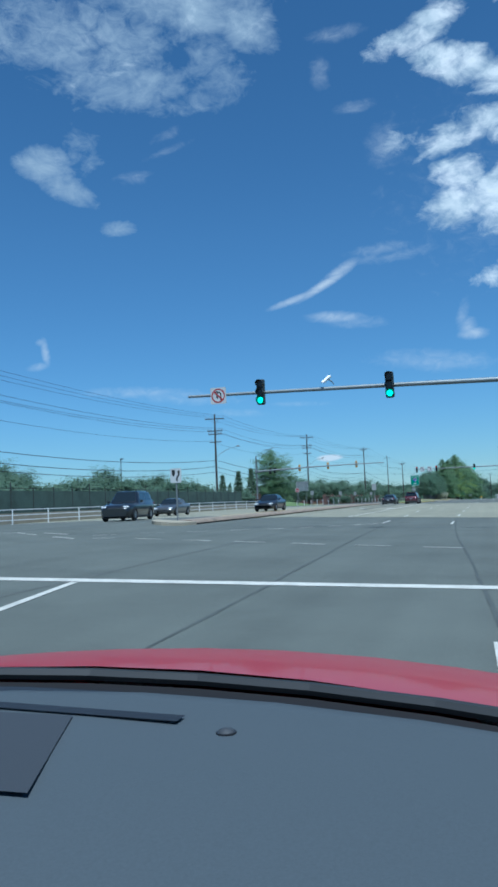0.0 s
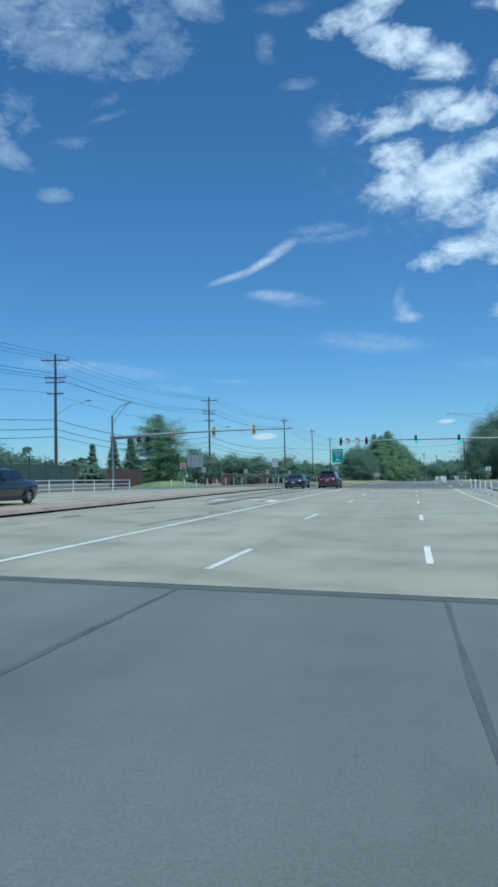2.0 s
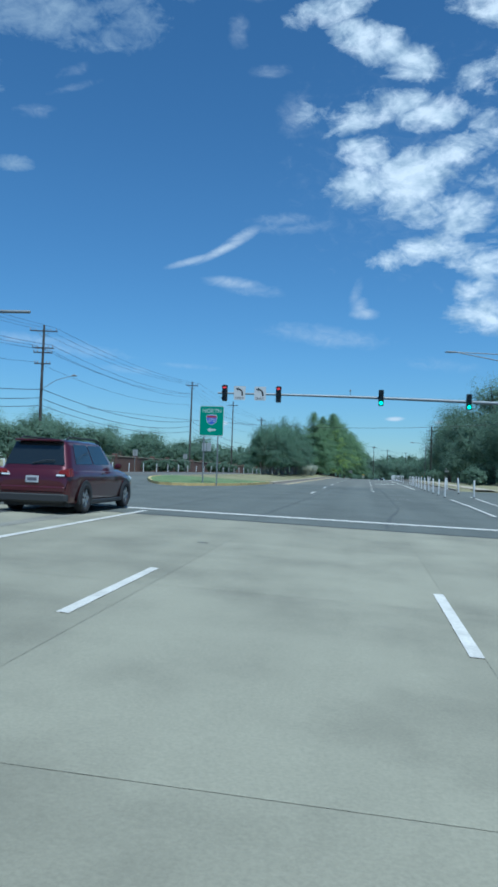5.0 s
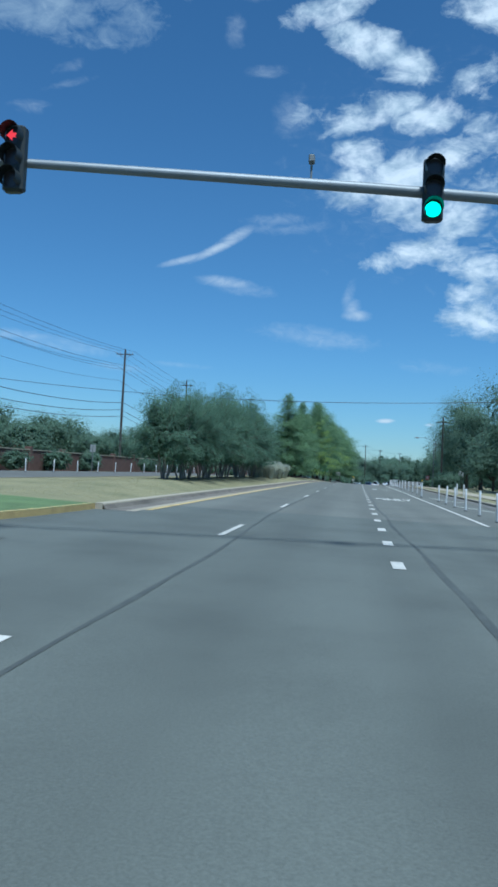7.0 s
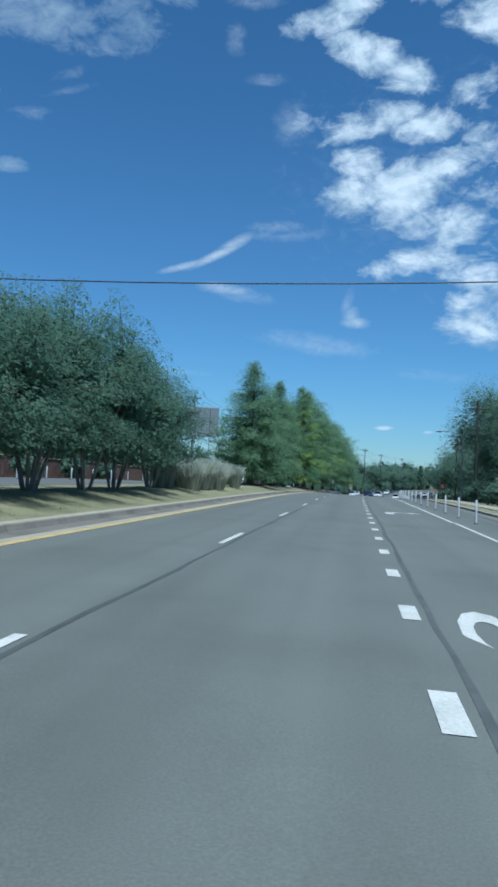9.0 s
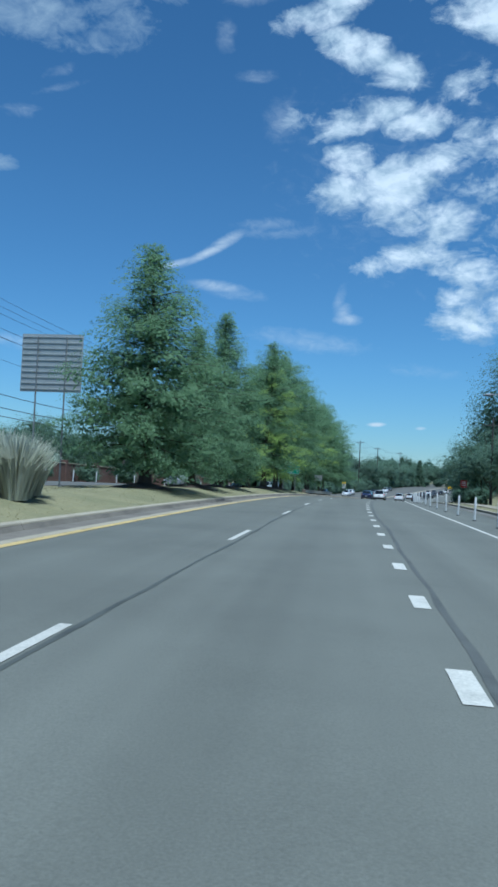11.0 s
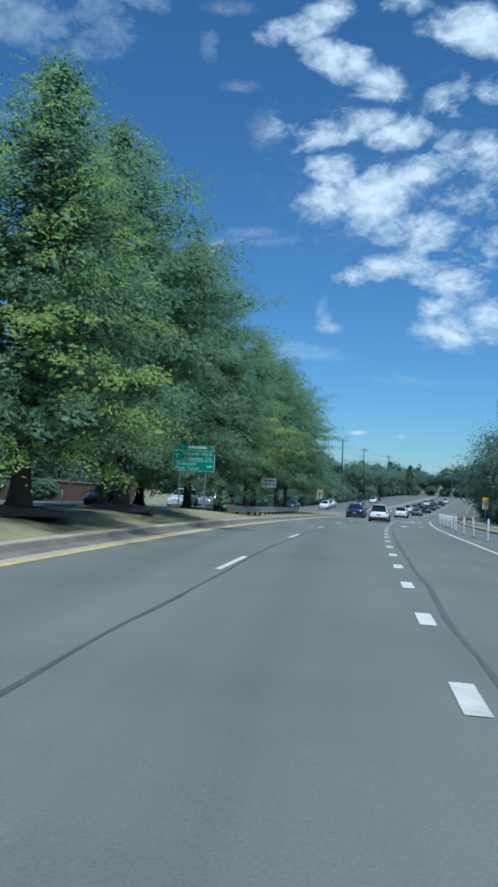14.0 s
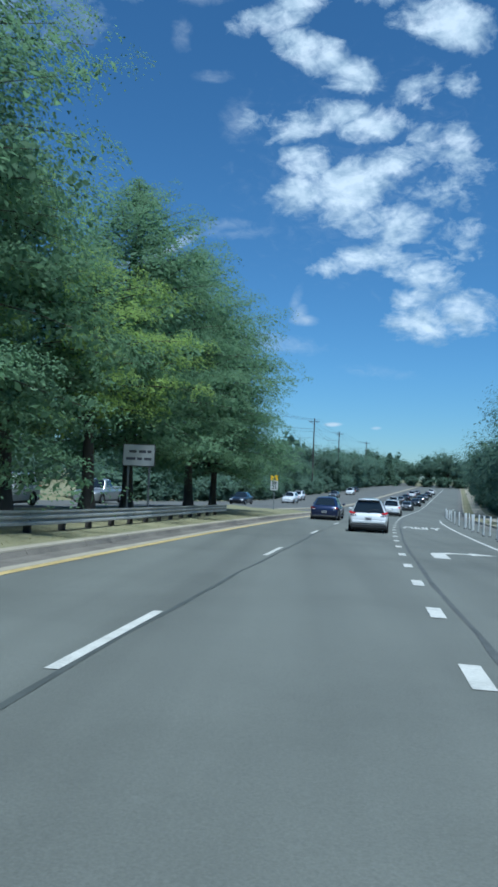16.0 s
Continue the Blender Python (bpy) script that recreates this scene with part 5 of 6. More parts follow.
# no-turn sign on the first arm
t = thing("no_turn_sign", hung(arm0, -5.62, -0.05, -0.15), "square white sign with a red circle and slash over black arrows", "sign", "road signs")
p = part("panel", plate(0.7, 0.7, 0.05, 0.0, 0.012), SIGN_BACK, t)
part("face", plate(0.69, 0.69, 0.05, -0.005, -0.001), SIGN_WHITE, p)
symbol_arrow(p, [(0.12, -0.2), (0.12, 0.05), (0.08, 0.13), (0.0, 0.13), (-0.05, 0.06), (-0.05, -0.04)], 0.05, 0.1, SIGN_BLACK)
symbol_arrow(p, [(0.02, 0.16), (-0.06, 0.16)], 0.045, 0.1, SIGN_BLACK)
ring = [[(rr * math.cos(radians(q)), -0.009, rr * math.sin(radians(q))) for q in range(0, 361, 12)] for rr in (0.25, 0.305)]
part("red_ring", Geo().grid(ring), SIGN_RED, p)
part("red_slash", Geo().add([(-0.2, -0.0105, 0.155), (-0.155, -0.0105, 0.2), (0.2, -0.0105, -0.155), (0.155, -0.0105, -0.2)], [(0, 1, 2, 3)]), SIGN_RED, p)

# lane signs on the second arm
for l in (-5.6, -4.25):
    t = thing("turn_only_sign", hung(arm2, l, 0.02, -0.15), "white sign with a bent black arrow over the word only", "sign", "road signs")
    p = part("panel", plate(0.76, 0.9, 0.05, 0.0, 0.012), SIGN_BACK, t)
    part("face", plate(0.75, 0.89, 0.05, -0.005, -0.001), SIGN_WHITE, p)
    symbol_arrow(p, [(0.18, -0.18), (0.17, 0.02), (0.1, 0.17), (-0.02, 0.24), (-0.08, 0.25)], 0.11, 0.2, SIGN_BLACK)
    words(p, [("ONLY", 0, -0.33, 0.2)], SIGN_BLACK)

# keep-right sign on the median nose
t, p = sign("median_sign", stand(36.4, -10.5, 0.2), 0.62, 0.76, 2.3, "white sign with a black arrow passing an island", SIGN_WHITE)
symbol_arrow(p, [(0.06, -0.3), (0.06, -0.12), (0.17, 0.02), (0.17, 0.16)], 0.09, 0.15, SIGN_BLACK)
part("island_mark", Geo().add([(x, -0.007, z) for x, z in ((-0.22, 0.3), (-0.22, 0.08), (-0.13, -0.06), (-0.04, 0.08), (-0.04, 0.3))], [(0, 1, 2, 3, 4)]), SIGN_BLACK, p)

# route sign on the island
t, p = sign("route_sign", stand(135.8, -6.85, 0.15), 1.5, 1.82, 3.8, "green route sign with white words, a shield and an arrow", SIGN_GREEN, (-0.45, 0.42), border=SIGN_WHITE, r=0.09)
words(p, [("NORTH", 0, 0.6, 0.34)], SIGN_WHITE)
sh = [(-0.3, 0.36), (0, 0.4), (0.3, 0.36), (0.36, 0.16), (0.27, -0.1), (0, -0.27), (-0.27, -0.1), (-0.36, 0.16)]
part("shield", Geo().add([(x, -0.0105, z) for x, z in sh], [tuple(range(8))]), SIGN_WHITE, p, "route shield")
part("shield_field", Geo().add([(x * 0.9, -0.012, z * 0.9) for x, z in sh], [tuple(range(8))]), SIGN_BLUE, p)
part("shield_band", Geo().add([(x, -0.0135, z) for x, z in ((-0.28, 0.31), (0.28, 0.31), (0.32, 0.2), (-0.32, 0.2))], [(0, 1, 2, 3)]), SIGN_RED, p)
letters("number", "270", 0.3, SIGN_WHITE, p, Matrix.Translation((0, -0.014, 0.03)) @ UP, deep=0.001)
symbol_arrow(p, [(0.27, -0.55), (-0.03, -0.55)], 0.11, 0.24, SIGN_WHITE, y=-0.011)
for x in (-0.42, -0.12):
    part("small_plate", plate(0.27, 0.5, 0.03, 0.06, 0.07, (x, 2.2)), SIGN_BACK, t, "bare back of a small sign")

# other boards round the second crossing
_, p = sign("sign_board", stand(151, -31.4, 0.1), 2.6, 2.0, 3.9, "large bare aluminium back of a sign board", SIGN_GREEN, (-0.8, 0.8), back=True)
for k in range(7):
    part("rib", Geo().box((0, 0.03, -0.84 + 0.28 * k), (2.5, 0.035, 0.05), 0.01), STEEL, p)
_, p = sign("sign_board", stand(235.5, -12.85, bed(235.5, -12.2)), 3.2, 2.9, 6.1, "tall ribbed aluminium back of a sign board on the median", SIGN_GREEN, (-0.75, 0.75), back=True)
for k in range(10):
    part("rib", Geo().box((0, 0.03, -1.3 + 0.29 * k), (3.1, 0.04, 0.08), 0.01), SIGN_BACK, p)
t, p = sign("sign_board", stand(109.8, -10.45, 0.2), 0.66, 0.9, 2.35, "pale back of a sign on the median tip", SIGN_BACK, (0.0,))
t, p = sign("no_entry_sign", stand(137.4, -29, 0.1), 0.76, 0.76, 2.9, "white square sign with a red disc and bar", SIGN_WHITE)
part("disc", disc((0, 0), 0.34, y=-0.008), SIGN_RED, p)
bars(p, [(0, 0, 0.44, 0.11)], SIGN_WHITE)
for s, l, z in ((178, -25.2, 2.2), (203, -25.2, 2.3), (141, -27, 2.3), (160, -25.2, 2.2)):
    sign("sign_board", stand(s, l, 0.1), 0.62, 0.76, z, "small bare aluminium sign back on a post", SIGN_WHITE, back=True)
t, p = sign("small_sign", stand(158, 14.2, 0.15), 0.75, 0.6, 1.9, "small white sign with dark writing beside the path", SIGN_WHITE)
bars(p, [(0, 0.1, 0.5, 0.09), (0, -0.1, 0.4, 0.09)], SIGN_BLACK)
t, p = sign("small_sign", stand(261.4, 19.4, 0.15), 0.9, 0.9, 2.6, "white sign with faint writing among the trees", SIGN_WHITE)
bars(p, [(0, 0.2, 0.6, 0.1), (0, 0, 0.5, 0.1), (0, -0.2, 0.55, 0.1)], SIGN_BLACK)

# destination sign under the oaks
t, p = sign("destination_sign", stand(292.6, -7.9, bed(292, -7.9)), 2.5, 1.2, 2.75, "green destination sign with white words and arrows", SIGN_GREEN, (-0.78, 0.72), border=SIGN_WHITE, r=0.07)
words(p, [("Bethesda North", 0.2, 0.4, 0.25), ("Conference Ctr", 0.2, 0.13, 0.25), ("Strathmore", -0.42, -0.17, 0.25), ("Music Center", -0.34, -0.43, 0.25)], SIGN_WHITE)
part("rule", Geo().box((0, -0.011, -0.02), (2.42, 0.003, 0.025)), SIGN_WHITE, p)
symbol_arrow(p, [(-0.98, 0.12), (-0.98, 0.3)], 0.06, 0.13, SIGN_WHITE, y=-0.011)
symbol_arrow(p, [(0.78, -0.3), (0.98, -0.3)], 0.06, 0.13, SIGN_WHITE, y=-0.011)
q = part("upper_panel", plate(2.0, 0.3, 0.05, 0.0, 0.012, (0.2, 3.52)), SIGN_GREEN, t, "second green panel half hidden by leaves")
bars(q, [(0.2, 3.52, 1.1, 0.12)], SIGN_WHITE, -0.004)

t, p = sign("lane_sign", stand(311, -6.75, bed(311, -6.75)), 1.3, 0.86, 2.5, "white sign with two lines of dark writing behind the guard rail", SIGN_WHITE, (-0.42, 0.42), border=SIGN_BLACK)
bars(p, [(-0.24, 0.14, 0.3, 0.1), (0.14, 0.14, 0.28, 0.1), (0.42, 0.14, 0.16, 0.1)], BAR, -0.012)
bars(p, [(-0.32, -0.14, 0.38, 0.1), (0.04, -0.14, 0.2, 0.1), (0.36, -0.14, 0.3, 0.1)], BAR, -0.012)
for s, l, h in ((348.2, -7.8, bed(348, -7.8)), (342.8, 12.6, 0.17)):
    t, p = sign("speed_sign", stand(s, l, h), 0.68, 0.86, 2.1, "white speed limit sign reading 35 under a yellow plate", SIGN_WHITE)
    words(p, [("35", 0, -0.16, 0.48)], SIGN_BLACK)
    bars(p, [(0, 0.3, 0.44, 0.09), (0, 0.15, 0.36, 0.09)], SIGN_BLACK)
    q = part("yellow_plate", plate(0.68, 0.46, 0.015, -0.004, 0.01, (0, 2.8)), SIGN_YELLOW, t, "bright yellow plate")
    bars(q, [(0, 2.68, 0.3, 0.1)], SIGN_BLACK, -0.007)
t, p = sign("red_notice", stand(321.6, 14.6, 0.15), 0.95, 1.15, 3.1, "dark red notice board with white writing on a post", SIGN_RED, (0.0,), POLE_WOOD)
bars(p, [(0, 0.32, 0.6, 0.1), (0, 0.08, 0.7, 0.12), (0, -0.2, 0.6, 0.1)], SIGN_WHITE)


# ---- poles and wires ----
def wire(name, a_, b_, sag, r=0.018, parent=None, n=14):
    pts = [a_.lerp(b_, k / n) - Vector((0, 0, sag * 4 * (k / n) * (1 - k / n))) for k in range(n + 1)]
    return pts, r


def utility_pole(s, l, h, yaw, lamp_arm=False):
    t = thing("utility_pole", stand(s, l, 0, yaw), "weathered wooden utility pole with several crossarms and insulators", "utility pole", "utility poles")
    part("pole", Geo().tube([(0, 0, -0.2), (0, 0, h * 0.5), (0.05, 0, h)], [0.2, 0.17, 0.12], 10), POLE_WOOD, t, soft=True)
    for k, (dz, w) in enumerate(((0.75, 3.2), (2.75, 2.5), (3.3, 2.2), (4.6, 1.9)) if s < 200 else ((0.75, 2.4),)):
        arm_ = part("crossarm", Geo().box((0.05, -0.14, h - dz), (w, 0.1, 0.13), 0.01), POLE_WOOD, t)
        for x in (-w / 2 + 0.1, -w * 0.27, w * 0.27, w / 2 - 0.1):
            part("insulator", Geo().tube([(x, -0.14, h - dz + 0.06), (x, -0.14, h - dz + 0.2), (x, -0.14, h - dz + 0.34)], [0.03, 0.07, 0.03], 6), INSULATOR, arm_)
    for x in (-0.75, 0.75):
        part("brace", Geo().tube([(0.05, -0.12, h - 1.6), (x, -0.14, h - 0.8)], 0.025, 4), STEEL, t)
    if lamp_arm:
        part("lamp_arm", Geo().tube([(0, 0, h * 0.55), (1.6, 0.3, h * 0.62), (3.4, 0.6, h * 0.655)], 0.035, 6), STEEL, t)
        part("luminaire", Geo().tube([(3.3, 0.6, h * 0.655), (3.6, 0.65, h * 0.66), (4.0, 0.72, h * 0.657)], [0.06, 0.14, 0.05], 8), STEEL, t, soft=True)
    return t


POLES = [(40, -41, 15.5), (114.5, -36.7, 15.7), (173, -35.3, 16.9), (229, -31, 17.2), (290, -29, 16.0), (360, -28, 15.5), (452, -23.5, 17.5), (492, -24, 16.8), (560, -24.5, 17)]
for k, (s, l, h) in enumerate(POLES):
    utility_pole(s, l, h, 12 if k < 4 else 5, k == 1 or k == 2)
t = thing("overhead_cables", Matrix(), "dark overhead cables strung between the utility poles", "cables", kind="structure")
for (s0, l0, h0), (s1, l1, h1) in zip(POLES, POLES[1:]):
    for dz, dx, sag, r in ((0.35, -1.5, 1.0, 0.016), (0.35, 0, 1.0, 0.016), (0.35, 1.5, 1.0, 0.016), (2.4, -1.1, 1.2, 0.02), (2.4, 1.1, 1.25, 0.02), (3.0, 0.9, 1.3, 0.02), (4.4, -0.8, 1.3, 0.016),
                           (7.6, 0.15, 1.4, 0.035), (8.6, -0.15, 1.5, 0.035), (9.5, 0.15, 1.4, 0.03)):
        pts, r = wire("", at(s0, l0 + dx, h0 - dz), at(s1, l1 + dx, h1 - dz), sag, r)
        part("cable", Geo().tube(pts, r, 5, False), WIRE, t)
pts, r = wire("", at(184.3, -34, 8.15), at(184.3, 26, 8.35), 1.75, 0.02, n=20)
part("cable", Geo().tube(pts, r, 5, False), WIRE, t)
for s, l, h in ((131.4, -63, 10.7),):
    t = thing("light_pole", stand(s, l), "thin dark light pole behind the scrub", "lamp post")
    part("pole", Geo().tube([(0, 0, 0), (0, 0, h)], [0.1, 0.07], 8), HEAD_DARK, t)
    part("lamp_head", Geo().box((0.2, 0, h), (0.7, 0.35, 0.2), 0.04), HEAD_DARK, t)
for s, l, h in ((247.8, -26.7, 15.5), (252, 15.4, 11.6), (292, 16.2, 10.4)):
    t = thing("utility_pole", stand(s, l), "slim wooden utility pole with one crossarm", "utility pole", "utility poles")
    part("pole", Geo().tube([(0, 0, -0.2), (0, 0, h)], [0.16, 0.1], 8), POLE_WOOD, t, soft=True)
    part("crossarm", Geo().box((0, -0.12, h - 0.9), (2.2, 0.1, 0.12), 0.01), POLE_WOOD, t)
# street lamp over the right-hand path
t = thing("street_lamp", stand(258, 14.5, 0.15), "grey street lamp with a curved bracket above the path", "street lamp")
part("pole", Geo().tube([(0, 0, -0.1), (0, 0, 4), (0, 0, 7.6)], [0.11, 0.09, 0.07], 10), STEEL, t, soft=True)
part("bracket", Geo().tube([(0, 0, 7.5), (-0.6, 0, 8.1), (-1.6, 0, 8.35), (-2.6, 0, 8.35)], 0.035, 6), STEEL, t)
part("luminaire", Geo().tube([(-2.5, 0, 8.35), (-2.8, 0, 8.33), (-3.3, 0, 8.33)], [0.06, 0.13, 0.05], 8), STEEL, t, soft=True)

# ---- rails and posts ----
t = thing("railing", Matrix(), "white painted metal railing with thin posts along the roadside", "railing")
for k in range(22):
    p0 = at(18 + 4.4 * k, -26.2)
    part("post", Geo().box((p0.x, p0.y, p0.z + 0.5), (0.07, 0.07, 1.06), 0.01), WHITE_METAL, t)
for h in (0.28, 0.62, 1.0):
    part("rail", band(18, 110.4, -26.2, [(-0.025, h - 0.03), (-0.025, h + 0.03), (0.025, h + 0.03), (0.025, h - 0.03)], 4.4), WHITE_METAL, t)

# dark mesh fence behind the railing
t = thing("mesh_fence", Matrix(), "tall dark mesh fence with thin posts behind the railing", "fence")
for k in range(21):
    s = 45 + 2.9 * k
    p0, p1 = at(s, -28.8), at(s + 2.9, -28.8)
    part("post", Geo().tube([p0 - Vector((0, 0, 0.3)), p0 + Vector((0, 0, 2.75 + (0.35 if k % 4 == 1 else 0)))], 0.045, 8), BLACK_TRIM, t)
    if k < 20:
        part("mesh_panel", band(s + 0.05, s + 2.85, -28.8, [(-0.012, 0.05), (-0.012, 2.45), (0.012, 2.45), (0.012, 0.05)], 2.8), SCREEN, t, "dark green woven screen")
part("rail", band(45, 103, -28.8, [(-0.02, 2.6), (-0.02, 2.64), (0.02, 2.64), (0.02, 2.6)], 2.9), BLACK_TRIM, t)

post = None


def flex_post(s, l, group, h=0.0, tall=1.0):
    """A white flexible lane post on a black foot."""
    global post
    rnd = random.Random(int(s * 10 + l * 7))
    m = stand(s, l, h) @ pose(0, 0, 0, rnd.uniform(-3, 3), rnd.uniform(-3, 3), 0)
    if post is None:
        post = thing("lane_post", m, "white flexible lane post standing on a black foot", "bollard", group)
        part("tube", Geo().tube([(0, 0, 0.03), (0, 0, 0.5), (0, 0, 0.98), (0, 0, 1.0)], [0.05, 0.045, 0.045, 0.03], 10), POST_WHITE, post, soft=True)
        part("foot", Geo().tube([(0, 0, 0), (0, 0, 0.035), (0, 0, 0.05)], [0.085, 0.075, 0.05], 10), POST_BASE, post)
    else:
        copy_thing(post, m)["group"] = group


for k in range(12):
    flex_post(57.5 + 4.4 * k, 8.05, "posts beside the concrete lanes")
for k in range(11):
    flex_post(134.9 + 3.92 * k, 7.0 + 0.03 * k, "posts across the second crossing")
for s, l in ((134.7, 8.57), (143.5, 8.8), (152.5, 9.0), (181.3, 6.9), (186.2, 10.4), (190.5, 10.5), (162.5, 11.0), (174, 11.0)):
    flex_post(s, l, "posts across the second crossing", 0.03)
for k in range(37):
    flex_post(191.0 + 5.25 * k, 7.38, "posts beside the turning lane")
for k in range(12):
    flex_post(306 + 2.6 * k, 7.6, "posts beside the turning lane")
for k in range(43):
    flex_post(119 + 5.0 * k, -21.3 if k > 7 else -24.5, "posts beside the oncoming lanes", 0.02)

t = thing("guard_rail", Matrix(), "weathered steel guard rail on short posts beside the median kerb", "guard rail")
LAT_G = lambda s: -6.0 - 0.6 * smooth(306, 326, s) - 0.8 * (1 - smooth(297, 302, s))
wave = [(0.05, 0.38), (0.05, 0.44), (-0.02, 0.5), (0.05, 0.55), (0.05, 0.6), (-0.02, 0.65), (0.05, 0.7), (0.05, 0.75), (0.02, 0.75), (-0.05, 0.65), (0.02, 0.57), (-0.05, 0.5), (0.02, 0.4)]
part("beam", band(298.2, 326, LAT_G, wave, 2.0), RAIL_STEEL, t)
for k in range(14):
    s = 299.2 + 1.9 * k
    p0 = at(s, LAT_G(s) - 0.16)
    part("post", Geo().box((p0.x, p0.y, p0.z + 0.22), (0.17, 0.15, 1.0), 0.012), POLE_WOOD, t)
p0 = at(297.9, LAT_G(298) - 0.05)
part("end_box", Geo().box((p0.x, p0.y, p0.z + 0.5), (0.45, 0.6, 0.6), 0.05), BROWN, t, "rusty brown end terminal")

# ---- walls and buildings behind the oncoming lanes ----
w = whole("wall", band(152, 335, -27.2, [(-0.18, -0.1), (-0.18, 1.75), (0.18, 1.75), (0.18, -0.1)], 6), BRICK, "low red brick boundary wall", "wall", kind="structure")
part("coping", band(152, 335, -27.2, [(-0.24, 1.75), (-0.24, 1.85), (0.24, 1.85), (0.24, 1.75)], 6), KERB, w, "pale stone coping")
for k in range(24):
    p0 = at(153 + 7.8 * k, -27.2)
    part("pier", Geo().box((p0.x, p0.y, p0.z + 1.0), (0.55, 0.55, 2.2), 0.02), BRICK, w)
w = whole("wall", band(112, 152, -41, [(-0.2, -0.1), (-0.2, 2.9), (0.2, 2.9), (0.2, -0.1)], 6), BRICK, "tall red brick screen wall", "wall", kind="structure")


def building(name, m, size, storeys, bays, wall_mat, label):
    wx, wy, h = size
    t = thing(name, m, label, "building", "buildings")
    b = part("wall", Geo().box((0, 0, h / 2 - 0.5), (wx, wy, h + 1)), wall_mat, t)
    part("roof", Geo().box((0, 0, h + 0.15), (wx + 0.5, wy + 0.5, 0.35), 0.03), ROOF, t)
    for fl in range(storeys):
        for k in range(bays):
            for side, span in ((0, wx), (1, wy)):
                u = -span / 2 + span * (k + 0.5) / bays
                z = h * (fl + 0.55) / storeys
                c = (u, -wy / 2 - 0.02) if side == 0 else (wx / 2 + 0.02, u)
                sz = (span / bays * 0.62, 0.1, h / storeys * 0.5) if side == 0 else (0.1, span / bays * 0.62, h / storeys * 0.5)
                part("window", Geo().box((c[0], c[1], z), sz), PANE, t)
    return t


building("brick_building", stand(250, -50, 0, 6), (14, 30, 4.5), 1, 5, BRICK, "low red brick building behind the boundary wall")
building("tower_block", stand(690, 40, 0, 10), (14, 14, 26), 8, 3, BUILDING, "distant pale tower block above the trees")


# ---- vehicles ----
def lathe(profile, n=20):
    """A ring about the x axis from (x, radius) pairs."""
    g = Geo().grid([[(x, r * math.cos(2 * math.pi * k / n), r * math.sin(2 * math.pi * k / n)) for k in range(n + 1)] for x, r in profile])
    return g


WHEELS = {}


def wheel(parent, x, y, r, side):
    if r not in WHEELS:
        tyre = lathe([(-0.1, r * 0.62), (-0.11, r * 0.9), (-0.085, r * 0.985), (0, r), (0.085, r * 0.985), (0.11, r * 0.9), (0.1, r * 0.62), (0.06, r * 0.6)])
        rim = lathe([(0.07, r * 0.62), (0.05, r * 0.56), (0.02, r * 0.5), (0.015, 0.0)])
        for k in range(5):
            q = 2 * math.pi * k / 5
            d, e = (math.cos(q), math.sin(q)), (-math.sin(q) * 0.045, math.cos(q) * 0.045)
            pts = [(xx, d[0] * rr + e[0] * sg, d[1] * rr + e[1] * sg) for xx, rr in ((0.075, 0.03), (0.085, r * 0.56)) for sg in (-1, 1)]
            pts += [(0.03, p_[1], p_[2]) for p_ in pts]
            rim.add(pts, [(0, 2, 3, 1), (0, 4, 6, 2), (1, 3, 7, 5), (2, 6, 7, 3)])
        WHEELS[r] = mesh("wheel", tyre, TYRE, True), mesh("rim", rim, ALLOY)
    w = part("wheel", WHEELS[r][0], None, parent, m=pose(x, y, r) @ Matrix.Diagonal((side, 1, 1, 1)))
    part("rim", WHEELS[r][1], None, w, "alloy rim")


def face_grid(c, u0, u1, v0, v1, out, n=3):
    """A pane on a face with corners c (low left, low right, high right, high left), moved outwards."""
    c = [Vector(p) for p in c]
    nrm = (c[1] - c[0]).cross(c[3] - c[0]).normalized() * out
    at2 = lambda u, v: (c[0].lerp(c[1], u)).lerp(c[3].lerp(c[2], u), v) + nrm
    return Geo().grid([[at2(u0 + (u1 - u0) * i / n, v0 + (v1 - v0) * j / n) for i in range(n + 1)] for j in range(n + 1)])


SHAPES = {
    # length, width, height, wheel radius, belt, cabin: rear base, roof rear, roof front, front base (shares of the length)
    "hatch": (4.17, 1.77, 1.60, 0.325, 0.95, (-0.485, -0.40, 0.04, 0.25)),
    "crossover": (4.75, 1.92, 1.62, 0.36, 0.98, (-0.47, -0.26, 0.03, 0.24)),
    "suv": (4.62, 1.82, 1.71, 0.355, 1.04, (-0.49, -0.425, 0.04, 0.21)),
    "large_suv": (5.15, 1.98, 1.84, 0.4, 1.12, (-0.49, -0.42, 0.05, 0.2)),
    "sedan": (4.72, 1.82, 1.44, 0.335, 0.93, (-0.38, -0.2, 0.05, 0.22)),
    "pickup": (5.7, 1.98, 1.86, 0.4, 1.12, (-0.1, -0.07, 0.1, 0.2)),
}


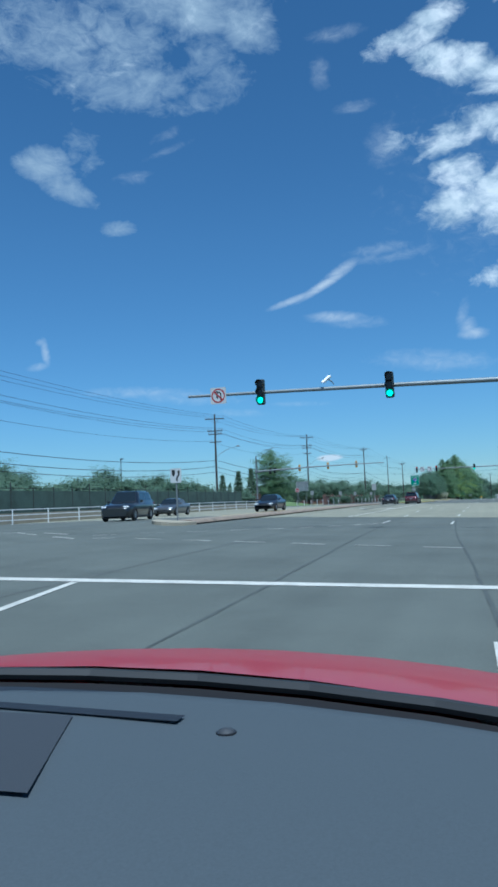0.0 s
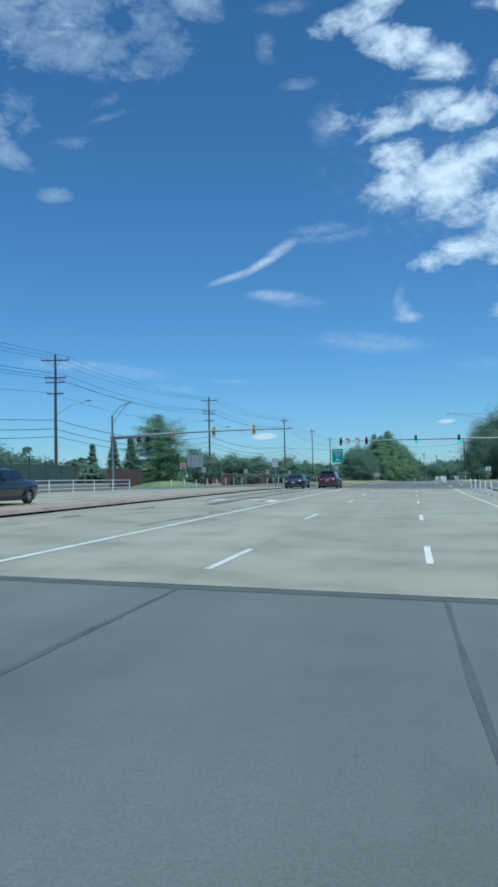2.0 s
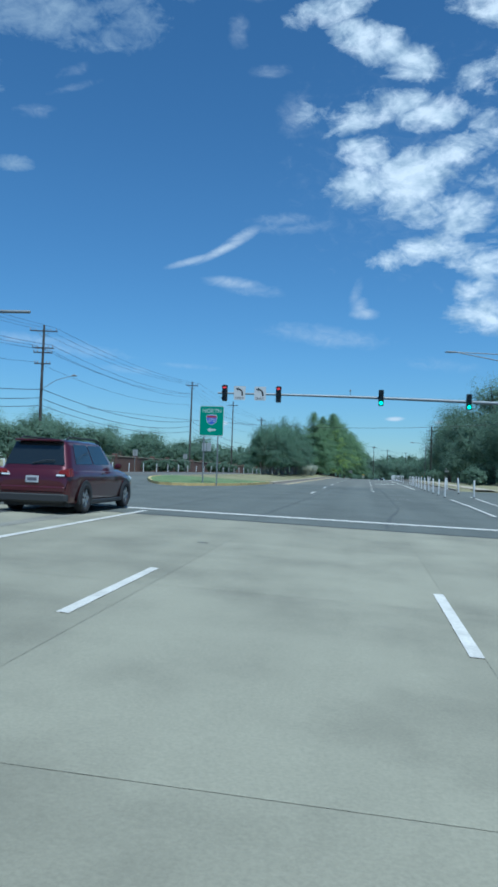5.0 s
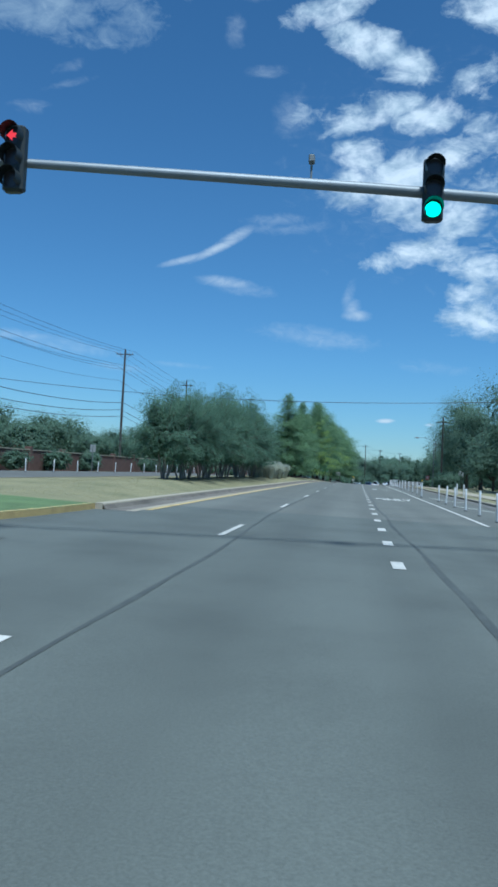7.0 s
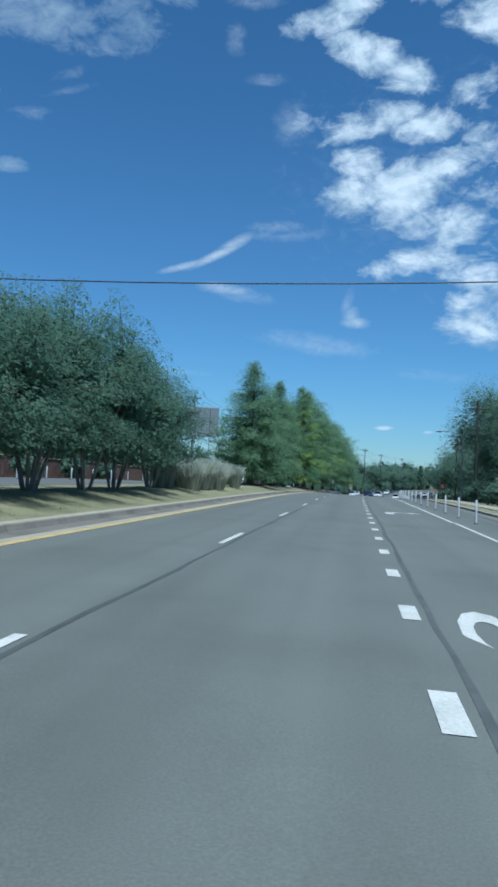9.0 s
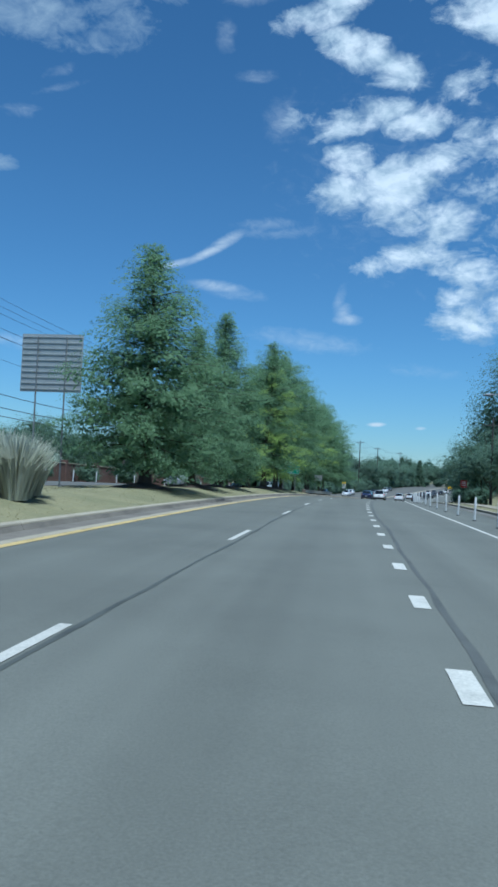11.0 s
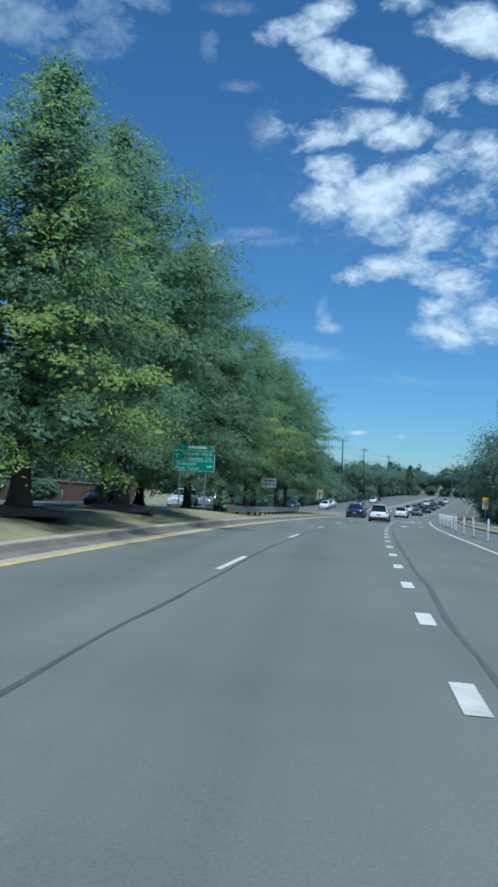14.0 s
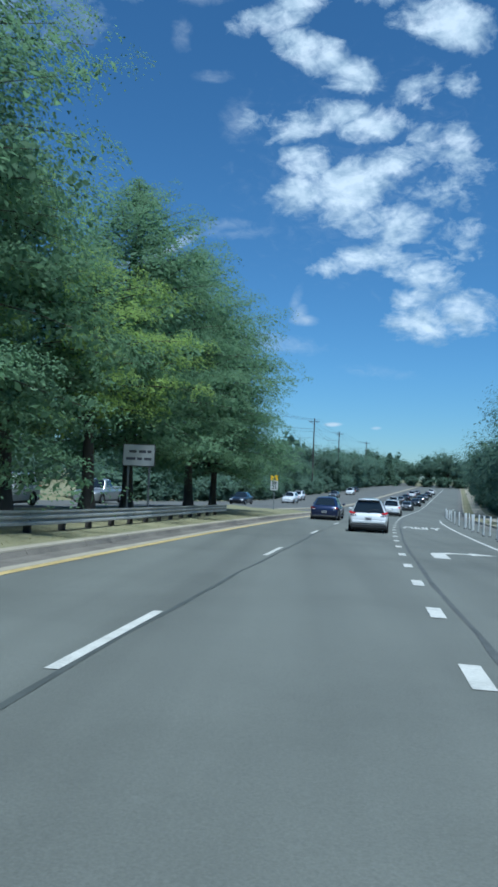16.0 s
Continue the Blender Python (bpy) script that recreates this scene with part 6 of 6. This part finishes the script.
def car(name, kind, m, coat, label, group="", low_trim=True, brake=False, front=True):
    L, Wd, H, r, belt, (b0, r0, r1, b1) = SHAPES[kind]
    hw = Wd / 2
    t = thing(name, m, label, "pickup truck" if kind == "pickup" else "car", group)
    nose = belt - (0.16 if kind in ("suv", "large_suv", "pickup") else 0.2)
    tail = {"sedan": belt + 0.02, "crossover": belt + 0.03}.get(kind, belt)
    st = [(-0.5, 0.42, tail - 0.3, 0.86), (-0.492, 0.3, tail - 0.06, 0.92), (-0.46, 0.25, tail, 0.965), (-0.36, 0.21, tail, 0.99), (-0.15, 0.2, belt - 0.01, 1), (0.1, 0.2, belt - 0.02, 1),
          (0.22, 0.2, belt - 0.03, 0.995), (0.34, 0.21, nose + 0.06, 0.98), (0.43, 0.22, nose - 0.01, 0.94), (0.475, 0.24, nose - 0.1, 0.87), (0.497, 0.3, nose - 0.22, 0.76)]
    rows_ = []
    for y, lo, hi, w in st:
        w *= hw
        half = [(0, hi + 0.025), (0.5 * w, hi + 0.02), (0.86 * w, hi - 0.005), (0.965 * w, hi - 0.07), (w, hi - 0.2), (0.995 * w, (lo + hi) / 2), (0.965 * w, lo + 0.16), (0.94 * w, lo + 0.03), (0.8 * w, lo)]
        rows_.append([(-x, y * L, z) for x, z in half[::-1]] + [(x, y * L, z) for x, z in half[1:]])
    g = Geo().grid(rows_)
    n = len(rows_[0])
    g.f += [(k * n, (k + 1) * n, (k + 2) * n - 1, (k + 1) * n - 1) for k in range(len(st) - 1)]
    g.add(rows_[0], [tuple(range(n))[::-1]])
    g.add(rows_[-1], [tuple(range(n))])
    part("body", g, coat, t, soft=True)
    # cabin
    wb, wr = hw * 0.94, hw * (0.6 if kind == "hatch" else 0.64 if kind == "crossover" else 0.70)
    lo4 = [(-wb, b0 * L), (wb, b0 * L), (wb, b1 * L), (-wb, b1 * L)]
    hi4 = [(-wr, r0 * L), (wr, r0 * L), (wr, r1 * L), (-wr, r1 * L)]
    bm = bmesh.new()
    lv = [bm.verts.new((x, y, belt - 0.08)) for x, y in lo4]
    hv = [bm.verts.new((x, y, H - 0.02)) for x, y in hi4]
    bm.faces.new(hv)
    for k in range(4):
        bm.faces.new((lv[k], lv[(k + 1) % 4], hv[(k + 1) % 4], hv[k]))
    bmesh.ops.bevel(bm, geom=[e_ for e_ in bm.edges if len(e_.link_faces) == 2], offset=0.28 if kind in ("crossover", "sedan", "hatch") else 0.21, segments=5, profile=0.5, affect="EDGES")
    me = bpy.data.meshes.new("cabin")
    bm.to_mesh(me)
    bm.free()
    me.materials.append(coat)
    me.shade_smooth()
    part("cabin", me, None, t)
    c3 = lambda p, z: (p[0], p[1], z)
    A, B, C, D = (c3(p, belt - 0.08) for p in lo4)
    E_, F_, G_, H_ = (c3(p, H - 0.02) for p in hi4)
    span = {"hatch": (0.05, 0.95, 0.12, 0.92), "suv": (0.06, 0.94, 0.2, 0.9), "large_suv": (0.06, 0.94, 0.2, 0.9)}.get(kind, (0.1, 0.9, 0.22, 0.86))
    rear = part("rear_window", face_grid((A, B, F_, E_), *span, 0.007), GLASS_DARK, t, "dark rear window", soft=True)
    if kind in ("hatch", "suv", "large_suv"):
        lo_, hi_ = Vector(A).lerp(Vector(B), 0.47), Vector(E_).lerp(Vector(F_), 0.47)
        foot = lo_.lerp(hi_, 0.24) + Vector((0, -0.03, 0))
        part("wiper", Geo().tube([foot, foot + Vector((0.3, -0.004, 0.07)), foot + Vector((0.52, -0.004, 0.08))], 0.012, 6), BLACK_TRIM, rear)
    part("windscreen", face_grid((C, D, H_, G_), 0.07, 0.93, 0.16, 0.92, 0.007), GLASS_DARK, t, "dark windscreen", soft=True)
    for q in ((B, C, G_, F_), (D, A, E_, H_)):
        a0, a1 = (0.13, 0.86)
        cut = [a0, a0 + (a1 - a0) * 0.47, a0 + (a1 - a0) * 0.5, a1]
        for u0, u1 in ((cut[0], cut[1]), (cut[2], cut[3])):
            part("side_window", face_grid(q, u0, u1, 0.24, 0.86, 0.007), GLASS_DARK, t, soft=True)
    # lower trim, lamps, plates, mirrors
    if low_trim:
        part("rear_bumper", Geo().box((0, -L * 0.487, 0.37), (Wd * 0.91, 0.17, 0.25), 0.06), BLACK_TRIM, t)
        part("bumper_lip", Geo().box((0, -L * 0.492, 0.56), (Wd * 0.87, 0.13, 0.18), 0.05), coat, t)
    else:
        part("rear_bumper", Geo().box((0, -L * 0.487, 0.33), (Wd * 0.84, 0.16, 0.16), 0.04), BLACK_TRIM, t)
    part("front_bumper", Geo().box((0, L * 0.478, 0.36), (Wd * 0.78, 0.14, 0.2), 0.05), BLACK_TRIM, t)
    part("grille", Geo().box((0, L * 0.487, nose - 0.24), (Wd * 0.46, 0.07, 0.2), 0.03), BLACK_TRIM, t)
    for sd in (-1, 1):
        zt = tail - (0.0 if kind == "hatch" else 0.08 if kind in ("suv", "large_suv") else 0.12)
        lamp_ = {"hatch": [(0.12, -0.005), (0.14, 0.02), (0.3, 0.05), (0.375, 0.09), (0.39, 0.0), (0.33, -0.03)],
                 "suv": [(0.12, -0.04), (0.14, 0.02), (0.3, 0.06), (0.37, 0.08), (0.39, -0.1), (0.33, -0.11), (0.29, -0.05)]}.get(kind, [(0.08, -0.04), (0.12, 0.02), (0.3, 0.055), (0.36, 0.045), (0.37, -0.05), (0.3, -0.06)])
        g2 = Geo().prism([(sd * (hw * 0.94 - 0.36 + x_), zt + z_) for x_, z_ in (lamp_ if sd > 0 else lamp_[::-1])], -L * 0.5 - 0.004, -L * 0.455)
        part("tail_lamp", g2, BRAKE if brake else TAIL, t, "red tail lamp")
        part("reversing_lamp", Geo().box((sd * hw * 0.72, -L * 0.4985, zt - 0.085), (0.2, 0.02, 0.045), 0.012), LAMP_CLEAR, t)
        part("headlamp", Geo().box((sd * hw * 0.68, L * 0.465, nose - 0.12), (0.36, 0.16, 0.13), 0.04), LAMP_CLEAR, t, "clear headlamp")
        part("mirror", Geo().box((sd * (hw + 0.07), b1 * L - 0.42, belt + 0.06), (0.2, 0.1, 0.14), 0.035), coat, t)
        part("sill", Geo().box((sd * hw * 0.97, 0, 0.25), (0.06, L * 0.5, 0.1), 0.02), BLACK_TRIM, t)
        part("door_handle", Geo().box((sd * hw * 1.0, -L * 0.06, belt - 0.12), (0.03, 0.16, 0.03), 0.01), coat, t)
        for y in (-L * 0.305, L * 0.305):
            arch = [[(sd * (hw * 1.0 + dx), y + rr * math.cos(radians(q)), r + rr * math.sin(radians(q))) for q in range(-25, 206, 15)] for dx, rr in ((0.003, r * 1.16), (0.012, r * 1.13), (0.012, r * 0.6))]
            part("wheel_arch", Geo().grid(arch), BLACK_TRIM, t)
            wheel(t, sd * (hw - 0.085), y, r, sd)
    zp = 0.62 if kind in ("sedan", "crossover") else tail - 0.26
    p_ = part("number_plate", Geo().box((0, -L * 0.503, zp), (0.31, 0.02, 0.155), 0.008), PLATE, t)
    part("plate_bar", Geo().box((0, -L * 0.503 - 0.012, zp), (0.23, 0.004, 0.07)), BAR, p_)
    if front:
        p_ = part("number_plate", Geo().box((0, L * 0.492, 0.45), (0.31, 0.02, 0.155), 0.008), PLATE, t)
        part("plate_bar", Geo().box((0, L * 0.492 + 0.012, 0.45), (0.23, 0.004, 0.07)), BAR, p_)
    part("underside", Geo().box((0, 0, 0.24), (Wd * 0.86, L * 0.9, 0.14)), BLACK_TRIM, t)
    if kind in ("suv", "large_suv"):
        for sd in (-1, 1):
            part("roof_rail", Geo().tube([(sd * wr * 0.88, r0 * L + 0.15, H - 0.02), (sd * wr * 0.88, r0 * L + 0.3, H + 0.04), (sd * wr * 0.88, r1 * L - 0.2, H + 0.04), (sd * wr * 0.88, r1 * L, H - 0.02)], 0.02, 6), BLACK_TRIM, t)
    if kind in ("hatch", "suv", "large_suv"):
        part("spoiler", Geo().box((0, r0 * L - 0.05, H - 0.05), (wr * 1.75, 0.26, 0.05), 0.02), coat, t)
    if kind == "pickup":
        part("cargo_bed", Geo().box((0, -L * 0.29, belt - 0.12), (Wd * 0.8, L * 0.34, 0.32)), BLACK_TRIM, t, "dark open cargo bed")
        for sd in (-1, 1):
            part("bed_side", Geo().box((sd * hw * 0.91, -L * 0.29, belt + 0.02), (0.1, L * 0.38, 0.16), 0.03), coat, t)
        part("tailgate", Geo().box((0, -L * 0.48, belt - 0.02), (Wd * 0.86, 0.09, 0.26), 0.03), coat, t)
    return t


P_WHITE, P_BLUE = paint("white_car_paint", (0.6, 0.61, 0.61), 0.0), paint("dark_blue_car_paint", (0.008, 0.016, 0.06), 0.4)
P_RED, P_BLACK = paint("dark_red_car_paint", (0.06, 0.006, 0.012), 0.4), paint("black_car_paint", (0.012, 0.014, 0.018), 0.3)
P_SILVER, P_GREY = paint("silver_car_paint", (0.42, 0.43, 0.43), 0.7), paint("grey_car_paint", (0.1, 0.105, 0.11), 0.5)
P_NAVY = paint("slate_car_paint", (0.02, 0.026, 0.035), 0.4)

AHEAD, COMING = "cars driving ahead", "oncoming cars"
car("hatchback", "hatch", stand(320.1, 1.85), P_WHITE, "white hatchback with black lower trim on the road", AHEAD, brake=True)
car("crossover_car", "crossover", stand(335.6, -1.6), P_BLUE, "dark blue crossover with a sloping tail on the road", AHEAD, low_trim=False)
white_suv = car("suv", "suv", stand(362.5, 1.9), P_WHITE, "white sport utility car with black trim on the road", AHEAD, brake=True)
car("suv", "suv", stand(109.6, -4.95, 0, -1), P_RED, "dark red sport utility car waiting at the stop line", "cars waiting to turn")
waiting = car("sedan", "sedan", stand(108.6, -8.05, 0, -1), P_NAVY, "dark slate sedan waiting at the stop line", "cars waiting to turn", low_trim=False)
car("suv", "large_suv", stand(42.5, -16.4, 0, 188), P_BLACK, "large black sport utility car turning across the crossing", COMING)
car("sedan", "sedan", stand(57.6, -20.0, 0, 184), P_GREY, "grey sedan coming the other way", COMING, low_trim=False)
dark = car("sedan", "sedan", stand(62.6, -12.9, 0, 181), P_BLACK, "black sedan coming the other way", COMING, low_trim=False)
pick = car("pickup_truck", "pickup", stand(274.5, -16.4, 0.02, 180), P_SILVER, "silver pickup truck on the oncoming lanes", COMING)
grey = car("sedan", "sedan", stand(400, 1.4), P_GREY, "grey sedan in the distant queue", "cars in the queue", low_trim=False)
far_w = copy_thing(white_suv, stand(318, -16.2, 0.02, 180))
tagged(far_w, "white sport utility car on the oncoming lanes", "", COMING)
tagged(copy_thing(dark, stand(300, -16.0, 0.02, 180)), "black sedan on the oncoming lanes", "", COMING)
tagged(copy_thing(pick, stand(336, -18.8, 0.02, 180)), "silver pickup truck on the oncoming lanes", "", COMING)
tagged(copy_thing(dark, stand(368, -15.8, 0.02, 180)), "black sedan on the oncoming lanes", "", COMING)
for src, s, l, lab in ((white_suv, 418, -2.0, "white sport utility car"), (dark, 424, 1.4, "black sedan"), (grey, 433, -2.0, "grey sedan"), (waiting, 441, 1.4, "dark slate sedan"), (dark, 449, -2.0, "black sedan"),
                       (grey, 458, 1.4, "grey sedan"), (white_suv, 470, -2.0, "white sport utility car"), (dark, 482, 1.4, "black sedan"), (grey, 492, -2.0, "grey sedan"), (white_suv, 505, 1.4, "white sport utility car")):
    tagged(copy_thing(src, stand(s, l)), lab + " in the distant queue", "", "cars in the queue")
for src, s, l, lab in ((white_suv, 396, -16, "white sport utility car"), (far_w, 415, -18.8, "white sport utility car"), (grey, 438, -16, "grey sedan"), (white_suv, 462, -16, "white sport utility car"), (dark, 488, -18.5, "black sedan")):
    tagged(copy_thing(src, stand(s, l, 0.02, 180)), lab + " on the far oncoming lanes", "", COMING)


# ---- the red car that the film sets out in, standing where the drive begins ----
P_HOOD = material("bright_red_car_paint", (0.3, 0.015, 0.022), 0.45, 0.1, coat=0.25, spots=0.05, scale=1)
DASH = material("soft_grey_dashboard", (0.049, 0.062, 0.072), 0.85, fine=0.12, fine_scale=260, bump=0.12, bump_scale=500)
DASH_DARK = material("dark_dashboard_panel", (0.032, 0.036, 0.042), 0.7, fine=0.1, fine_scale=260)
RUBBER = material("black_cowl_rubber", (0.012, 0.012, 0.014), 0.55)
ground_z = at(0.6, 4.4).z
CAR = Matrix.Translation((4.818, 0.581, ground_z)) @ Matrix.Rotation(radians(0.0), 4, "Z")
own = thing("open_car", CAR, "bright red car with an open top and grey dashboard", "car")
MID = -0.62          # the car's centre line beside the eye
arc = lambda x, k: k * ((x - MID) / 0.9) ** 2


XS = [MID + 1.02 * q for q in (-1, -0.96, -0.88, -0.7, -0.5, -0.25, 0, 0.25, 0.5, 0.7, 0.88, 0.96, 1)]
edge_drop = lambda x: 0.10 * max(0, abs(x - MID) / 1.02 - 0.8) / 0.2
lean = lambda x: 0.034 + 0.033 * (x + 0.45)      # the cross fall that the car leans with
cant = lambda x: 0.032 * (x + 0.6)
# bonnet, falling to the nose
lines = [(1.55, 1.055), (1.75, 1.045), (2.0, 1.02), (2.25, 0.985), (2.5, 0.93), (2.68, 0.85), (2.76, 0.74), (2.79, 0.58)]
part("bonnet", Geo().grid([[(x, y - arc(x, 0.22), z - edge_drop(x) - lean(x) * smooth(1.4, 2.3, y) - cant(x) * (1 - smooth(1.5, 2.2, y)) + 0.012 * math.cos(2.2 * (x - MID))) for x in XS] for y, z in lines]), P_HOOD, own, soft=True)
part("bonnet_edge", Geo().tube([(x, 1.54 - arc(x, 0.22), 1.048 - edge_drop(x) - cant(x)) for x in XS], 0.014, 6), BLACK_TRIM, own)
part("cowl", Geo().grid([[(x, y - arc(x, 0.22), z - edge_drop(x) - cant(x)) for x in XS] for y, z in ((1.53, 1.03), (1.48, 1.02), (1.40, 1.045), (1.30, 1.078), (1.26, 1.078))]), RUBBER, own, "black plastic cowl below the windscreen", soft=True)
# dashboard
dash_rows = [(1.29, 1.062), (1.27, 1.088), (1.2, 1.099), (1.05, 1.101), (0.9, 1.103), (0.75, 1.1), (0.62, 1.088), (0.54, 1.07), (0.5, 1.0), (0.52, 0.8), (0.6, 0.55)]
board = part("dashboard", Geo().grid([[(x, y - arc(x, 0.22), z - 0.6 * edge_drop(x) - 0.016 * max(0, x + 0.6)) for x in XS[1:-1]] for y, z in dash_rows]), DASH, own, "soft grey padded dashboard", soft=True)
part("vent_slot", Geo().grid([[(x, y - 0.08 * (x + 0.7), z) for x in (-1.0, -0.85, -0.65, -0.465)] for y, z in ((1.11, 1.1035), (1.075, 1.1045))]), RUBBER, board, "dark defroster slot")
part("speaker_panel", Geo().add([(-0.645, 1.06, 1.1045), (-1.05, 1.06, 1.104), (-1.05, 0.75, 1.106), (-0.525, 0.76, 1.106)], [(0, 1, 2, 3)]), DASH_DARK, board, "darker inset panel")
part("sensor_base", Geo().tube([(-0.378, 1.035, 1.092), (-0.378, 1.035, 1.1)], 0.015, 16), RUBBER, board)
part("sensor_dome", Geo().tube([(-0.378, 1.035, 1.099), (-0.378, 1.035, 1.103), (-0.378, 1.035, 1.105)], [0.013, 0.01, 0.003], 14), DASH_DARK, board, soft=True)
# flanks, cabin tub, seats and wheels
for sd in (-1, 1):
    rows_ = []
    for y, top in ((2.6, 0.74), (2.3, 0.86), (1.9, 0.94), (1.4, 0.985), (0.8, 0.96), (-0.4, 0.95), (-1.3, 0.96), (-1.7, 0.9), (-1.8, 0.7)):
        w = 0.985 - 0.25 * max(0, (y - 1.9)) ** 1.5 - (0.12 if y < -1.6 else 0)
        rows_.append([(MID + sd * (w - 0.02), y, top), (MID + sd * (w + 0.012), y, top - 0.06), (MID + sd * (w + 0.03), y, 0.6), (MID + sd * (w + 0.01), y, 0.32), (MID + sd * (w - 0.08), y, 0.22)])
    part("flank", Geo().grid(rows_), P_HOOD, own, soft=True)
    part("headlamp", Geo().box((MID + sd * 0.72, 2.6, 0.72), (0.34, 0.2, 0.14), 0.05), LAMP_CLEAR, own, "clear headlamp")
    part("tail_lamp", Geo().box((MID + sd * 0.66, -1.76, 0.75), (0.3, 0.1, 0.16), 0.04), TAIL, own, "red tail lamp")
    part("seat", Geo().box((MID + sd * 0.37, -0.25, 0.5), (0.52, 0.55, 0.2), 0.07), DASH_DARK, own)
    part("seat_back", Geo().box((MID + sd * 0.37, -0.62, 0.82), (0.5, 0.18, 0.66), 0.07), DASH_DARK, own)
    for y in (1.95, -0.95):
        wheel(own, MID + sd * 0.9, y, 0.335, sd)
part("floor_pan", Geo().box((MID, 0.45, 0.3), (1.6, 4.2, 0.12), 0.04), BLACK_TRIM, own)
part("boot_lid", Geo().grid([[(x, y, z - edge_drop(x)) for x in XS] for y, z in ((-0.9, 0.98), (-1.4, 0.98), (-1.7, 0.93), (-1.82, 0.8), (-1.84, 0.4))]), P_HOOD, own, soft=True)
part("front_bumper", Geo().box((MID, 2.68, 0.42), (1.4, 0.2, 0.3), 0.08), BLACK_TRIM, own)
part("steering_wheel", Geo().tube([(MID - 0.37 + 0.18 * math.cos(q), 0.3 + 0.06 * math.sin(q), 0.86 + 0.17 * math.sin(q)) for q in np.linspace(0, 6.283, 21)], 0.016, 8, False), RUBBER, own)
